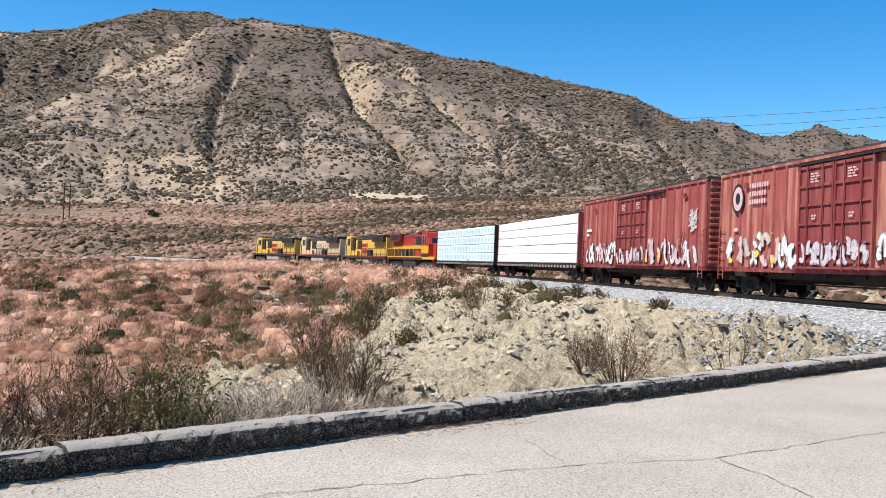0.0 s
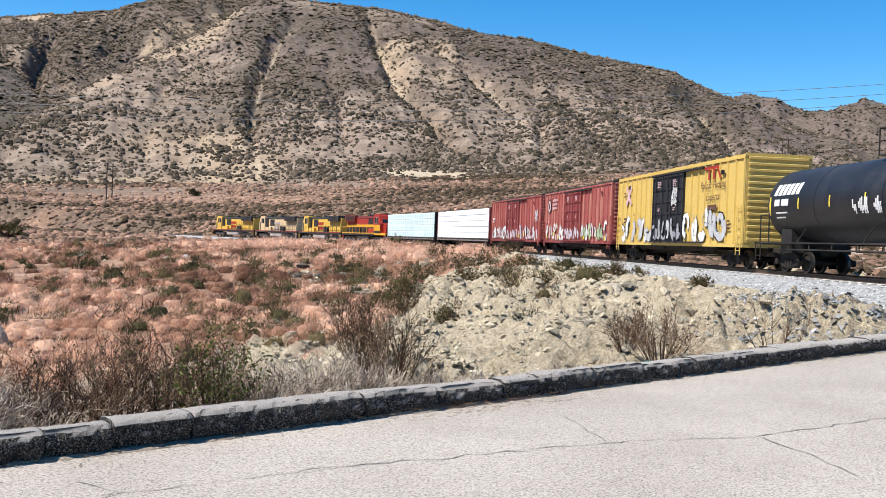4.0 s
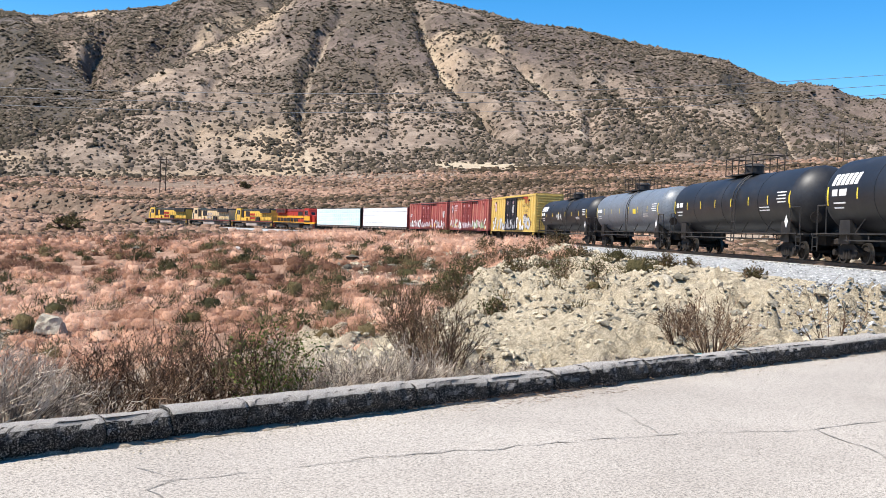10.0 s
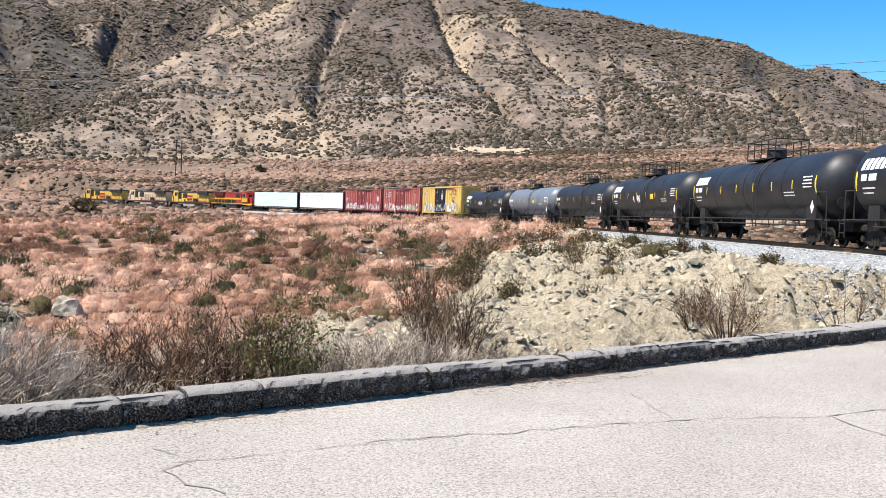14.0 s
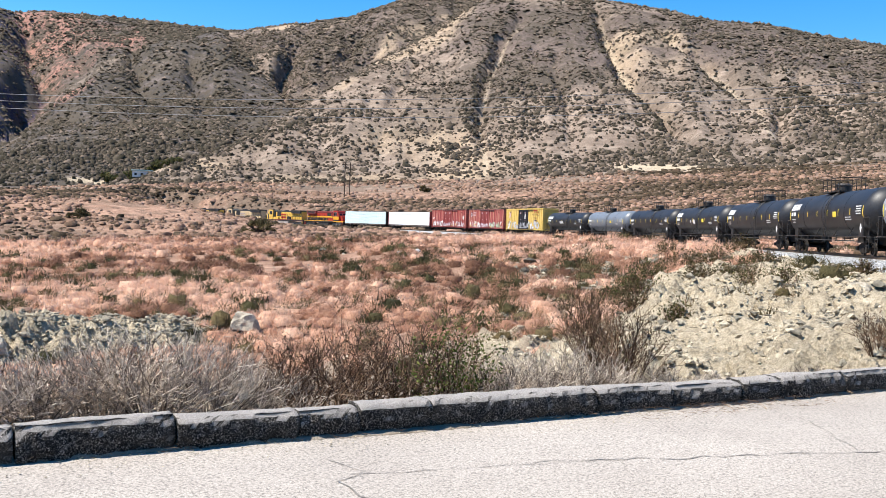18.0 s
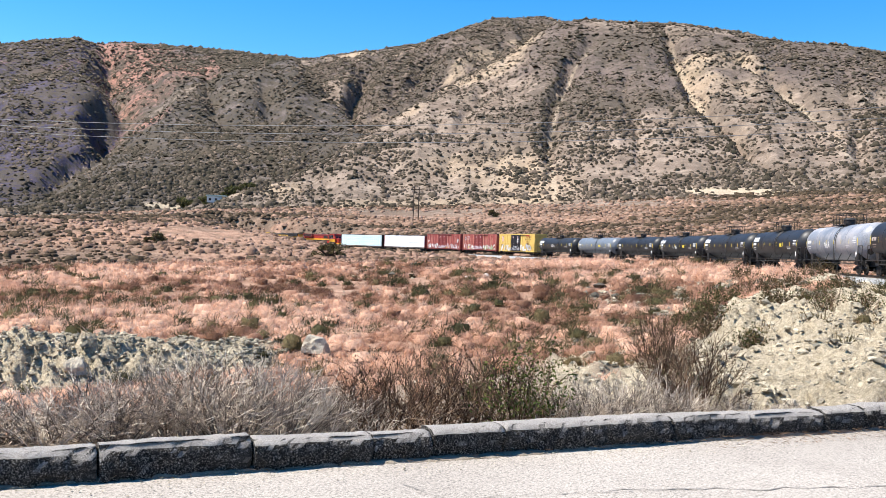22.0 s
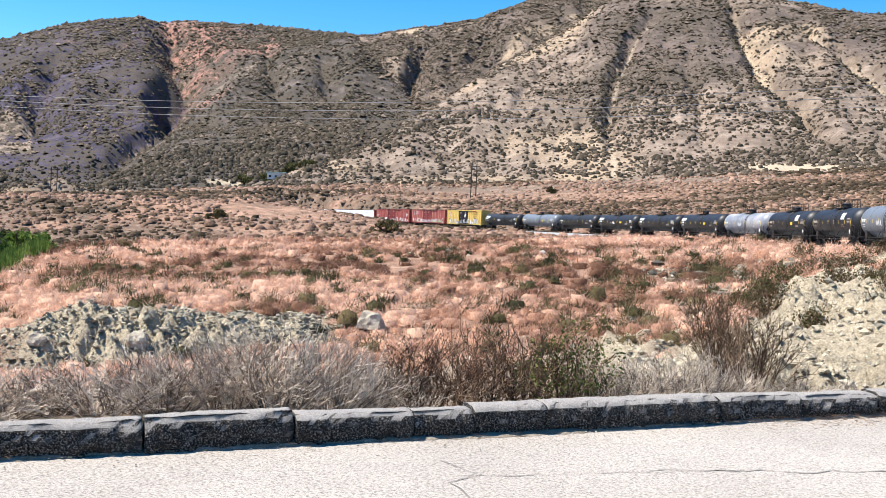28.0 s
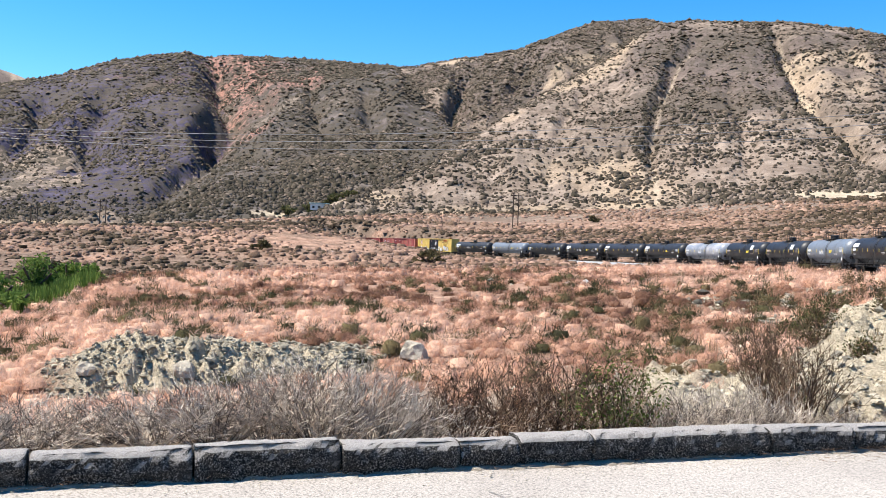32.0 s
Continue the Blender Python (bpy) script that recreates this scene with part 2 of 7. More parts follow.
TRACK_X += 14.14 - np.interp(0, TRACK_S, TRACK_X)
TRACK_Y += 36.70 - np.interp(0, TRACK_S, TRACK_Y)
TRACK_TH = _th


def rail_z(s):
    """Height of the rail's head along the line."""
    return -0.958 - 0.00646 * s


def on_track(s, off=0.0, up=0.0):
    """A place beside the line: off metres to the left of it, up metres over the rail's head."""
    x, y, th = np.interp(s, TRACK_S, TRACK_X), np.interp(s, TRACK_S, TRACK_Y), np.interp(s, TRACK_S, TRACK_TH)
    return x - off * np.cos(th), y - off * np.sin(th), rail_z(s) + up


def track_offset(x, y):
    """Distance from the line (positive on the road's side) and the place along it."""
    best, bs = np.full(x.shape, 1e9), np.zeros(x.shape)
    for i in range(0, len(TRACK_S), 4):
        d = np.hypot(x - TRACK_X[i], y - TRACK_Y[i])
        m = d < best
        best[m], bs[m] = d[m], TRACK_S[i]
    th = np.interp(bs, TRACK_S, TRACK_TH)
    side = -(x - np.interp(bs, TRACK_S, TRACK_X)) * np.cos(th) - (y - np.interp(bs, TRACK_S, TRACK_Y)) * np.sin(th)
    return np.sign(side) * best, bs


# ---- the lie of the land, round the place where the camera stands ----
ROAD_Z = -1.60
AZ_KNOTS = (-75, -52, -44, -35, -30.5, -25, -13, -5, 2, 9, 16, 25, 60)
NEAR_LAND = (  # distance, height over each bearing
    (9.0, (-1.9, -1.9, -1.9, -1.9, -1.9, -1.9, -1.9, -1.85, -1.8, -1.8, -1.7, -1.7, -1.7)),
    (16, (-3.3, -3.2, -3.2, -3.2, -3.2, -3.2, -3, -2.7, -2.25, -1.78, -1.75, -1.7, -1.7)),
    (26, (-5.6, -5.4, -5.4, -5.3, -5, -4.7, -3.7, -3.2, -2.9, -2.3, -1.65, -1.6, -1.6)),
    (36.9, (-7, -6.3, -5.85, -5.5, -5.17, -4.85, -4, -3.2, -2.55, -1.8, -1.6, -1.6, -1.6)),
    (40.2, (-7.3, -6.1, -4, -4.5, -4.47, -4.45, -3.9, -2.9, -2.2, -1.65, -1.6, -1.6, -1.6)),
    (50, (-7.5, -6.4, -4.5, -4.5, -4.45, -4.4, -3.5, -2.4, -1.8, -1.6, -1.6, -1.6, -1.7)),
    (70, (-8, -6.3, -4.5, -4, -3.85, -3.7, -2.5, -1.6, -1.45, -1.75, -1.8, -1.8, -2)),
    (100, (-9, -7, -4.1, -3.2, -3.05, -2.9, -1.75, -1.25, -1.9, -2, -2, -2, -2)),
    (140, (-10, -9, -7.5, -6, -5.2, -4.2, -2.6, -2.3, -2.3, -2, -1, -1, -1)),
    (185, (-9, -8, -7, -5, -4.2, -4, -3.2, -2.4, -0.5, 1, 2, 3, 3)),
    (235, (-2, -1, 1, 2.3, 0.5, -3, -2.8, 1, 4, 6, 7, 7, 7)),
    (275, (1, 1, 2, 2.2, 0.2, -2.6, 1.5, 5.5, 8, 10, 11, 11, 11)),
    (340, (1, 0.8, 3, 6, 5.75, 5.5, 8, 12, 15, 17, 18, 18, 18)),
    (430, (0.5, 0.6, 4, 10, 12.5, 15, 19.5, 24.5, 28, 31, 33, 34, 30)),
)
# skylines: bearing and elevation in degrees, of three masses at their own distances
MAIN_SKY = ((-37, 0.8), (-34, 1.9), (-32.4, 2.7), (-29.3, 3.65), (-26.2, 5.6), (-24.1, 6.95), (-21.95, 8.5), (-19.8, 9.75), (-17.7, 10.95), (-16.05, 12.0), (-15.0, 12.75), (-13.6, 13.4), (-12.0, 13.55), (-10.1, 13.4),
            (-6.1, 13.25), (-3.4, 12.8), (-0.9, 12.25), (2.2, 11.88), (7.0, 10.84), (11.1, 10.1), (13.1, 9.1), (14.5, 8.5), (17, 7.2), (24, 5.0), (40, 4))
BACK_SKY = ((-36, 8), (-31, 10.5), (-28.2, 10.75), (-26.4, 11.15), (-23.8, 11.6), (-22.1, 11.9), (-20.6, 12.4), (-19, 13.1), (-17.4, 13.6), (-14.4, 13.72), (-12, 13.0), (-9, 11.0), (8, 7.5), (13, 8.2), (15.2, 8.88), (17.3, 8.25), (18.4, 7.9), (19.5, 7.72), (20.4, 7.95), (21.3, 8.04), (22.4, 7.95), (23.9, 7.6), (32, 7), (60, 5))
WEST_SKY = ((-90, 6), (-65, 6.5), (-55, 7.2), (-51.4, 8.07), (-48.6, 8.8), (-45.6, 9.95), (-41.6, 10.6), (-38.7, 10.75), (-34, 10.85), (-29.3, 10.75), (-27.8, 9.2), (-26.2, 7.6), (-25.1, 6.4), (-23, 2), (-20, -2))
GULLIES = (  # main mass: elevation-bearing lines, half width in degrees, depth in metres
    (((3.0, -13.6), (4.7, -13.8), (6.6, -14.25), (7.6, -13.95), (9.5, -13.45), (10.95, -12.8), (12.3, -11.9)), 0.85, 10),
    (((3.5, 0.6), (4.8, -0.7), (5.65, -2.25), (7.3, -3.75), (8.0, -4.55), (8.9, -5.25), (9.8, -5.8), (11.4, -6.7), (12.7, -7.2)), 1.0, 15),
    (((5.6, 2.9), (6.5, 2.15), (7.7, 1.3), (8.8, 0.25), (10.2, -1.5), (11.5, -3.4)), 0.9, 10),
    (((3.5, 15.0), (6.1, 14.3), (7.0, 13.5), (9.0, 11.3)), 1.1, 14),
    (((4.0, 7.8), (6.5, 6.4), (9.0, 4.2)), 1.0, 7),
    (((3.0, -20.3), (5.0, -20.0), (7.5, -19.2), (9.5, -17.8)), 0.8, 5),
    (((3.0, -8.0), (5.5, -8.6), (8.0, -9.2), (10.5, -9.6)), 0.7, 4),
    (((3.0, 4.2), (5.0, 3.6), (7.0, 2.9)), 0.7, 4),
    (((4.0, 11.0), (6.0, 9.8), (8.6, 7.6)), 0.8, 6),
    (((3.0, -17.0), (5.0, -17.2), (8.0, -16.4)), 0.7, 3),
    (((3.0, -24.2), (5.2, -23.6)), 0.7, 3),
)
BACK_GULLIES = ((((4.0, -24.6), (7.0, -26.2), (9.2, -25.6), (11.0, -24.4)), 1.0, 26), (((7.0, -22.4), (9.0, -22.6), (11.6, -20.6)), 0.8, 14), (((8.0, -28.0), (10.2, -28.4)), 0.8, 12), (((5.5, 18.6), (7.6, 17.6)), 0.9, 12), (((5.5, 22.4), (7.4, 21.6)), 0.8, 10))
RED_GULLY = ((0.8, -45.3), (3.1, -41.7), (4.8, -39.4), (6.15, -40.2), (6.6, -39.8), (7.9, -38.9), (9.0, -39.5), (10.45, -40.1))
SPUR_SKY = ((-60, -4), (-47, -1.5), (-44.65, 0.82), (-43.1, 1.86), (-41.6, 2.92), (-40.2, 3.88), (-39.26, 4.59), (-37.8, 5.16), (-36.5, 5.6), (-33, 6.3), (-29, 6.4), (-26.5, 5), (-24, 2), (-20, -3))


def smooth01(a, b, x):
    u = np.clip((x - a) / (b - a), 0, 1)
    return u * u * (3 - 2 * u)


def land(x, y):
    """Height of the open land and the masks of what covers it."""
    r, az = np.hypot(x, y), np.degrees(np.arctan2(x, y))
    # near land, by bearing and distance
    knots = [k for k, _ in NEAR_LAND]
    cols = np.stack([np.interp(az, AZ_KNOTS, h) for _, h in NEAR_LAND])
    bank = np.exp(-((az + 39.0) / 9.0) ** 4) * np.exp(-((r - 39.2) / 2.6) ** 4)   # the broken face of the grey bank
    rr = r + bank * (0.7 * fbm(x * 0.33, y * 0.33, 17, 3) + 0.7 * fbm(x * 1.7, y * 1.7, 19, 4, 0.75) + 0.3 * vnoise(x * 6.0, y * 6.0, 20))
    lr, lk = np.log(np.maximum(rr, 1.0)), np.log(knots)
    z = np.zeros(r.shape)
    for i in range(len(knots) - 1):
        m = (lr >= lk[i]) & (lr < lk[i + 1])
        u = ((lr - lk[i]) / (lk[i + 1] - lk[i]))
        z = np.where(m, cols[i] * (1 - u) + cols[i + 1] * u, z)
    z = np.where(lr < lk[0], cols[0], z)
    behind = smooth01(62, 85, np.abs(az + 8))
    z = z * (1 - behind) + behind * np.where(r < 60, -1.8, -1.8 + (r - 60) * 0.02)
    z = np.where(r < 430, z, 0)
    rough = smooth01(12, 60, r)
    z = z + rough * (0.28 * fbm(x * 0.11, y * 0.11, 3, 4) + 0.5 * smooth01(150, 300, r) * fbm(x * 0.03, y * 0.03, 9, 4)) + 0.06 * fbm(x * 0.6, y * 0.6, 5, 3) * smooth01(9, 14, r)
    # mountains
    far = r >= 430
    base = np.stack([cols[-1]])[0]
    masks = {}

    def mass(sky, r0, r1, zb, amp, seed, gullies=(), reach=None, flutes=1.0):
        if reach:
            r1 = np.interp(az, [a for a, _ in reach], [d for _, d in reach])
        top = r1 * np.tan(np.radians(np.interp(az, [a for a, _ in sky], [e for _, e in sky]) - 0.14))
        u = np.clip((r - r0) / (r1 - r0), 0, 1)
        f = 0.55 * u * u * (3 - 2 * u) + 0.45 * u
        zz = zb + (top - zb) * f
        zz = np.where(r > r1, top - (r - r1) * 0.28, zz)
        keep = np.sin(np.clip(u, 0, 1) * np.pi) ** 1.3 + 0.05
        arc = az * 14.0
        flute = vnoise(arc / 26 + 0.004 * r, r / 420.0, seed) * 0.6 + vnoise(arc / 11 + 0.006 * r, r / 260.0, seed + 3) * 0.35 + fbm(arc / 5, r / 60.0, seed + 5, 3) * 0.16
        zz = zz + amp * keep * (flutes * flute + 0.9 * fbm(x / 150.0, y / 150.0, seed + 9, 5, 0.55))
        el = np.degrees(np.arctan2(zz, r))
        for line, width, depth in gullies:
            ga = np.interp(el, [e for e, _ in line], [a for _, a in line]) + 0.3 * vnoise(r / 45.0, r * 0 + 1, seed) + 0.12 * vnoise(r / 14.0, r * 0 + 3, seed)
            inside = smooth01(line[0][0] + 0.3, line[0][0] + 4.0, el) * (1 - smooth01(line[-1][0] - 0.4, line[-1][0] + 0.5, el))
            d = (az - ga) / width
            d = np.where(d < 0, d / 0.7, d / 1.25)    # the wall away from the sun is the steeper one
            zz = zz - depth * inside * np.clip(1 - np.abs(d), 0, 1) ** 1.25
        return zz, el, u

    zm, el, um = mass(MAIN_SKY, 430.0, 1000.0, base, 6.0, 21, GULLIES, ((-36, 480), (-32.4, 520), (-27.7, 620), (-25.3, 690), (-22.4, 800), (-19.5, 900), (-16, 980)), 0.9)
    zk, _, uk = mass(BACK_SKY, 700.0, 1450.0, base, 15, 41, BACK_GULLIES)
    zw, ew, uw = mass(WEST_SKY, 520.0, 1300.0, np.minimum(base, 6.0), 12, 61, ((RED_GULLY, 2.4, 36), (((2.0, -48), (4, -47.5), (8, -46)), 1.6, 20), (((2.0, -52), (5, -50.5), (7.5, -49)), 1.4, 16), (((4.0, -33), (7.0, -33.6), (9.5, -34.4)), 1.3, 12), (((4.0, -30), (7.0, -30.6), (9.0, -31.2)), 1.0, 9), (((5.5, -37.2), (8.0, -36.9), (10, -37.4)), 0.9, 9)), ((-60, 1250), (-40, 1300), (-33, 1200), (-29.3, 1080), (-26.2, 820), (-24, 660)), 0.35)
    zs, _, us = mass(SPUR_SKY, 470.0, 800.0, np.minimum(base, 5.0), 5, 83, (), ((-47, 600), (-44.6, 630), (-40, 720), (-36.5, 800), (-28, 820)), 0.5)
    zw0 = zw
    zw = np.maximum(zw, zs)
    zfar = np.maximum(np.maximum(zm, zk), zw)
    zfar = np.where(r > 2300, np.maximum(zfar, (r - 2300) * 0.0), zfar)
    range_top = 670 * np.clip(1 - ((az + 53) / 9.0) ** 2, 0, 1) ** 0.6 * smooth01(3300, 4300, r)
    zfar = np.maximum(np.where(r > 2300, np.maximum(zfar, -5), zfar), range_top)
    z = np.where(far, zfar, z)
    west = far & (zw >= zm) & (zw >= zk)
    masks["hill"] = np.where(far & ~west, 1.0, smooth01(300, 420, r) * 0.6)
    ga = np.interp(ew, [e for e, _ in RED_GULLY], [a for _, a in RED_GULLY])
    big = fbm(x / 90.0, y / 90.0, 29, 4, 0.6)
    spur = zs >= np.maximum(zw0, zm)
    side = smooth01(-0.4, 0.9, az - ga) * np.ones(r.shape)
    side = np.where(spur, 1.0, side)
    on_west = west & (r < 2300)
    # left of the red gully: the slope coloured as shaded and hazy
    masks["shade_haze"] = np.where(on_west, (1 - side) * 1.0, 0.0)
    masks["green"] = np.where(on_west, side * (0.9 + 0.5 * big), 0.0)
    masks["red"] = np.where(west & ~spur, np.exp(-((az - ga - 1.0) / 2.2) ** 2) * smooth01(5.8, 8.0, ew) * (0.85 + 0.9 * big) + 0.75 * np.exp(-((az + 43) / 3.0) ** 2) * smooth01(7.8, 9.2, ew) * (0.7 + big), 0) * (1 - smooth01(10.5, 10.9, ew))
    flank = np.where(far & (zm >= zk) & ~west, 1.0, 0.0)
    g2 = np.interp(el, [e for e, _ in GULLIES[1][0]], [a for _, a in GULLIES[1][0]])
    g3 = np.interp(el, [e for e, _ in GULLIES[2][0]], [a for _, a in GULLIES[2][0]])
    sheet = smooth01(0.0, 0.3, az - g2) * (1 - smooth01(0.6, 1.8, az - g3)) * smooth01(6.2, 7.4, el) * (1 - smooth01(11.2, 12.2, el))
    low = (1 - smooth01(5.0, 9.5, el + 0.10 * (az + 24))) * (1 - smooth01(-17, -8, az)) * 0.58
    crest = 0.8 * np.exp(-((el - np.interp(az, [a for a, _ in MAIN_SKY], [e for _, e in MAIN_SKY]) + 0.6) / 0.8) ** 2) * smooth01(-27, -22, az) * (1 - smooth01(-16, -13, az))
    masks["pale"] = np.clip(flank * np.maximum(np.maximum(0.62 * sheet, low), crest) * (0.75 + 0.8 * big) + np.where(far & (zk > zm) & ~west, 0.6 * big - 0.08, 0) * (az < 0), 0, 1)
    masks["pale"] = np.where(on_west & (az < -47.0) & (ew < 5) & (ew > 1.2), np.clip(0.1 + 1.2 * big, 0, 0.5), masks["pale"])
    masks["red"] = masks["red"] + np.where(west & ~spur, 0.5 * np.exp(-((az + 35) / 3.2) ** 2) * smooth01(7.6, 9.2, ew) * (0.7 + big), 0)
    masks["dusk"] = np.where(far & ~west, np.clip(0.25 + 1.0 * fbm(x / 130.0, y / 130.0, 37, 4, 0.6) + 0.35 * smooth01(11.0, 13.0, el) + np.where(zk > zm, 0.9, 0.0) + 0.22 * smooth01(-4, 2, az) + 0.35 * smooth01(9, 15, az), 0, 1), 0) * (1 - masks["pale"])
    bands = fbm(az * 0.09, r * 0.045, 91, 3) + 0.5 * fbm(x * 0.05, y * 0.05, 93, 3)
    masks["heath"] = np.where(far, 0.0, smooth01(140, 190, r) * np.clip(0.6 + 0.9 * bands, 0, 1))
    masks["hill"] = np.where(range_top > 5, 0, masks["hill"])
    masks["grass"] = smooth01(24, 36, r) * (1 - smooth01(150, 260, r)) * (1 - smooth01(4, 10, az)) * 0.95 + 0.8 * smooth01(150, 260, r) * (r < 430)
    edge = np.interp(r, (12, 30, 45, 75), (-13, -9, -3, 4)) + 3.5 * fbm(x * 0.16, y * 0.16, 13, 3)
    rock = smooth01(-2, 2, az - edge) * (1 - smooth01(60, 85, r)) * smooth01(10, 13, r) + np.exp(-((az + 39.2) / 9.5) ** 4) * np.exp(-((r - 38.5) / 2.4) ** 4) + 0.8 * np.exp(-((az + 12.5) / 2.2) ** 2) * np.exp(-((r - 28) / 8) ** 2)
    masks["rock"] = np.clip(rock, 0, 1)
    bare = np.where(far & (zm >= zw), 0.95 * np.exp(-((az + 3.0) / 3.0) ** 4) * smooth01(3.3, 3.6, el) * (1 - smooth01(3.7, 4.0, el)), 0)
    for line, width, depth in GULLIES[:4]:
        ga = np.interp(el, [e for e, _ in line], [a for _, a in line])
        bare = bare + np.where(far, 0.5 * np.exp(-((az - ga - 0.3 * width) / (0.26 * width)) ** 2) * smooth01(line[0][0] - .5, line[0][0], el) * (1 - smooth01(line[-1][0] - 0.4, line[-1][0] + 0.5, el)), 0)
    bare = bare + np.exp(-((az + 36.3) / 1.5) ** 4) * np.exp(-((r - 519) / 7) ** 4)
    masks["bare"] = np.clip(bare, 0, 1)
    masks["brush"] = smooth01(140, 230, r) * (1 - 0.8 * masks["bare"]) * (r < 2300) * np.where(far, np.where(west, 0.9, 0.42 + 0.45 * masks["dusk"] - 0.3 * masks["pale"]), 0.5)
    return z, masks


def curb_line(u):
    """The curb's foot in plan, u metres along it from left to right."""
    return -2.3 + u * 0.7071, 6.65 + u * 0.7071 + 0.004 * max(0.0, -u - 4) ** 2


def curb_distance(x, y):
    """Metres beyond the curb's front face; negative on the road."""
    return (y - x - 8.95) * 0.7071


def ground_height(x, y):
    z, masks = land(x, y)
    d = curb_distance(x, y)
    front = 1 - smooth01(0.25, 1.6, d)
    r = np.hypot(x, y)
    z = np.where(r < 60, z * (1 - front) + front * np.where(d < 0.3, ROAD_Z - 0.08, -1.72), z)
    z = z + masks["rock"] * smooth01(11, 16, r) * (0.42 * fbm(x * 0.4, y * 0.4, 77, 5, 0.62) + 0.13 * np.abs(fbm(x * 2.2, y * 2.2, 79, 3, 0.6)))
    q = fbm(x * 1.9, y * 1.9, 83, 4, 0.62)     # crumbling ledges
    z = z + masks["rock"] * smooth01(12, 17, r) * 0.34 * (0.7 * np.floor(q * 5) / 5 + 0.3 * q) * np.clip(0.7 + 1.2 * fbm(x * 0.15, y * 0.15, 85, 2), 0.1, 1)
    # formation and ballast
    off, s = track_offset(x, y)
    zt = rail_z(s)
    a = np.abs(off)
    bench = zt - 0.66
    open_side = 26 * smooth01(225, 250, s) * (1 - smooth01(318, 345, s)) * (off > 0)
    w = 1 - smooth01(4.0 + 0.5 * open_side, 9.0 + 6 * smooth01(120, 260, s) + open_side, a)
    cut = w * smooth01(3, 5, np.hypot(x, y))
    z = z * (1 - cut) + cut * bench
    z = np.where((r < 60) & (d < 2.5), np.minimum(z, ROAD_Z - 0.08 + 0.9 * np.clip(d - 0.6, 0, 3)), z)
    near_w = smooth01(3.0, 8.0, a)
    for k in masks:
        masks[k] = masks[k] * (near_w if k not in ("rock",) else 1)
    return z, masks


def build_ground():
    az = np.radians(np.concatenate([np.arange(-180, -70, 5.0), np.arange(-70, -54, 1.0), np.arange(-54, 28, 0.19), np.arange(28, 60, 1.0), np.arange(60, 180, 5.0)]))
    r = np.concatenate([np.geomspace(0.6, 10, 30)[:-1], np.geomspace(10, 36.6, 190)[:-1], np.linspace(36.6, 41.4, 40)[:-1], np.geomspace(41.4, 62, 50)[:-1], np.geomspace(62, 430, 112)[:-1], np.linspace(430, 1500, 150)[:-1], np.geomspace(1500, 4800, 30)])
    A, R_ = np.meshgrid(az, r)
    X, Y = R_ * np.sin(A), R_ * np.cos(A)
    Z, masks = ground_height(X, Y)
    n, m = X.shape
    verts = np.stack([X, Y, Z], -1).reshape(-1, 3)
    verts = np.concatenate([verts, [[0, 0, ROAD_Z - 0.08]]])
    i = np.arange(n - 1)[:, None] * m
    j = np.arange(m)[None]
    j2 = (j + 1) % m
    quads = np.stack([i + j, i + m + j, i + m + j2, i + j2], -1).reshape(-1, 4)[:, ::-1]
    faces = quads.tolist() + [[n * m, int(a), int((a + 1) % m)] for a in range(m)][::1]
    me = mesh_from("ground", verts.tolist(), faces, GROUND, True)
    for k, v in masks.items():
        at = me.attributes.new(k, "FLOAT", "POINT")
        at.data.foreach_set("value", np.concatenate([v.ravel(), [0]]).astype(np.float32))
    g = new("ground", me)
    bm = bmesh.new()
    bm.from_mesh(me)
    bmesh.ops.recalc_face_normals(bm, faces=bm.faces[:])
    bm.to_mesh(me)
    bm.free()
    return tagged(g, "dry tan and pinkish valley floor rising to scrub-dotted mountains", "ground", kind="structure")


ground = build_ground()


def height_at(x, y):
    z, _ = ground_height(np.atleast_1d(np.float64(x)), np.atleast_1d(np.float64(y)))
    return z


def build_road():
    verts, faces = [], []
    us, vs = np.arange(-70, 45, 1.0), np.concatenate([[0, 0.3, 0.8], np.arange(1.5, 11.6, 1.0)])
    for u in us:
        x, y = curb_line(u)
        for v in vs:
            verts.append((x + v * 0.7071, y - v * 0.7071, ROAD_Z))
    n = len(vs)
    for a in range(len(us) - 1):
        for b in range(n - 1):
            faces.append((a * n + b, a * n + b + 1, (a + 1) * n + b + 1, (a + 1) * n + b))
    return tagged(new("road", mesh_from("road", verts, faces, ASPHALT, True)), "sun-bleached light grey asphalt road with long cracks", "road", kind="structure")


road = build_road()


# ---- the train: four locomotives, two lumber cars, three boxcars, tank cars ----
YELLOW = surface("loco_yellow_paint", (0.72, 0.42, 0.07), (0.82, 0.51, 0.10), 1.2, 18, 0.55, relief=0.08, dirt=(0.16, 0.10, 0.05), dirt_amount=0.35)
FADED = surface("faded_yellow_paint", (0.66, 0.46, 0.22), (0.76, 0.56, 0.36), 1.2, 18, 0.6, relief=0.08, dirt=(0.5, 0.3, 0.2), dirt_amount=0.4)
LOCO_RED = surface("loco_red_paint", (0.33, 0.028, 0.02), (0.45, 0.05, 0.03), 1.5, 18, 0.5, relief=0.06)
LOCO_MAROON = surface("loco_dull_red_roof", (0.17, 0.03, 0.028), (0.25, 0.05, 0.045), 1.5, 18, 0.6, relief=0.06)
ORANGE = surface("loco_orange_band", (0.68, 0.30, 0.02), (0.80, 0.42, 0.04), 1.5, 18, 0.5, relief=0.06)
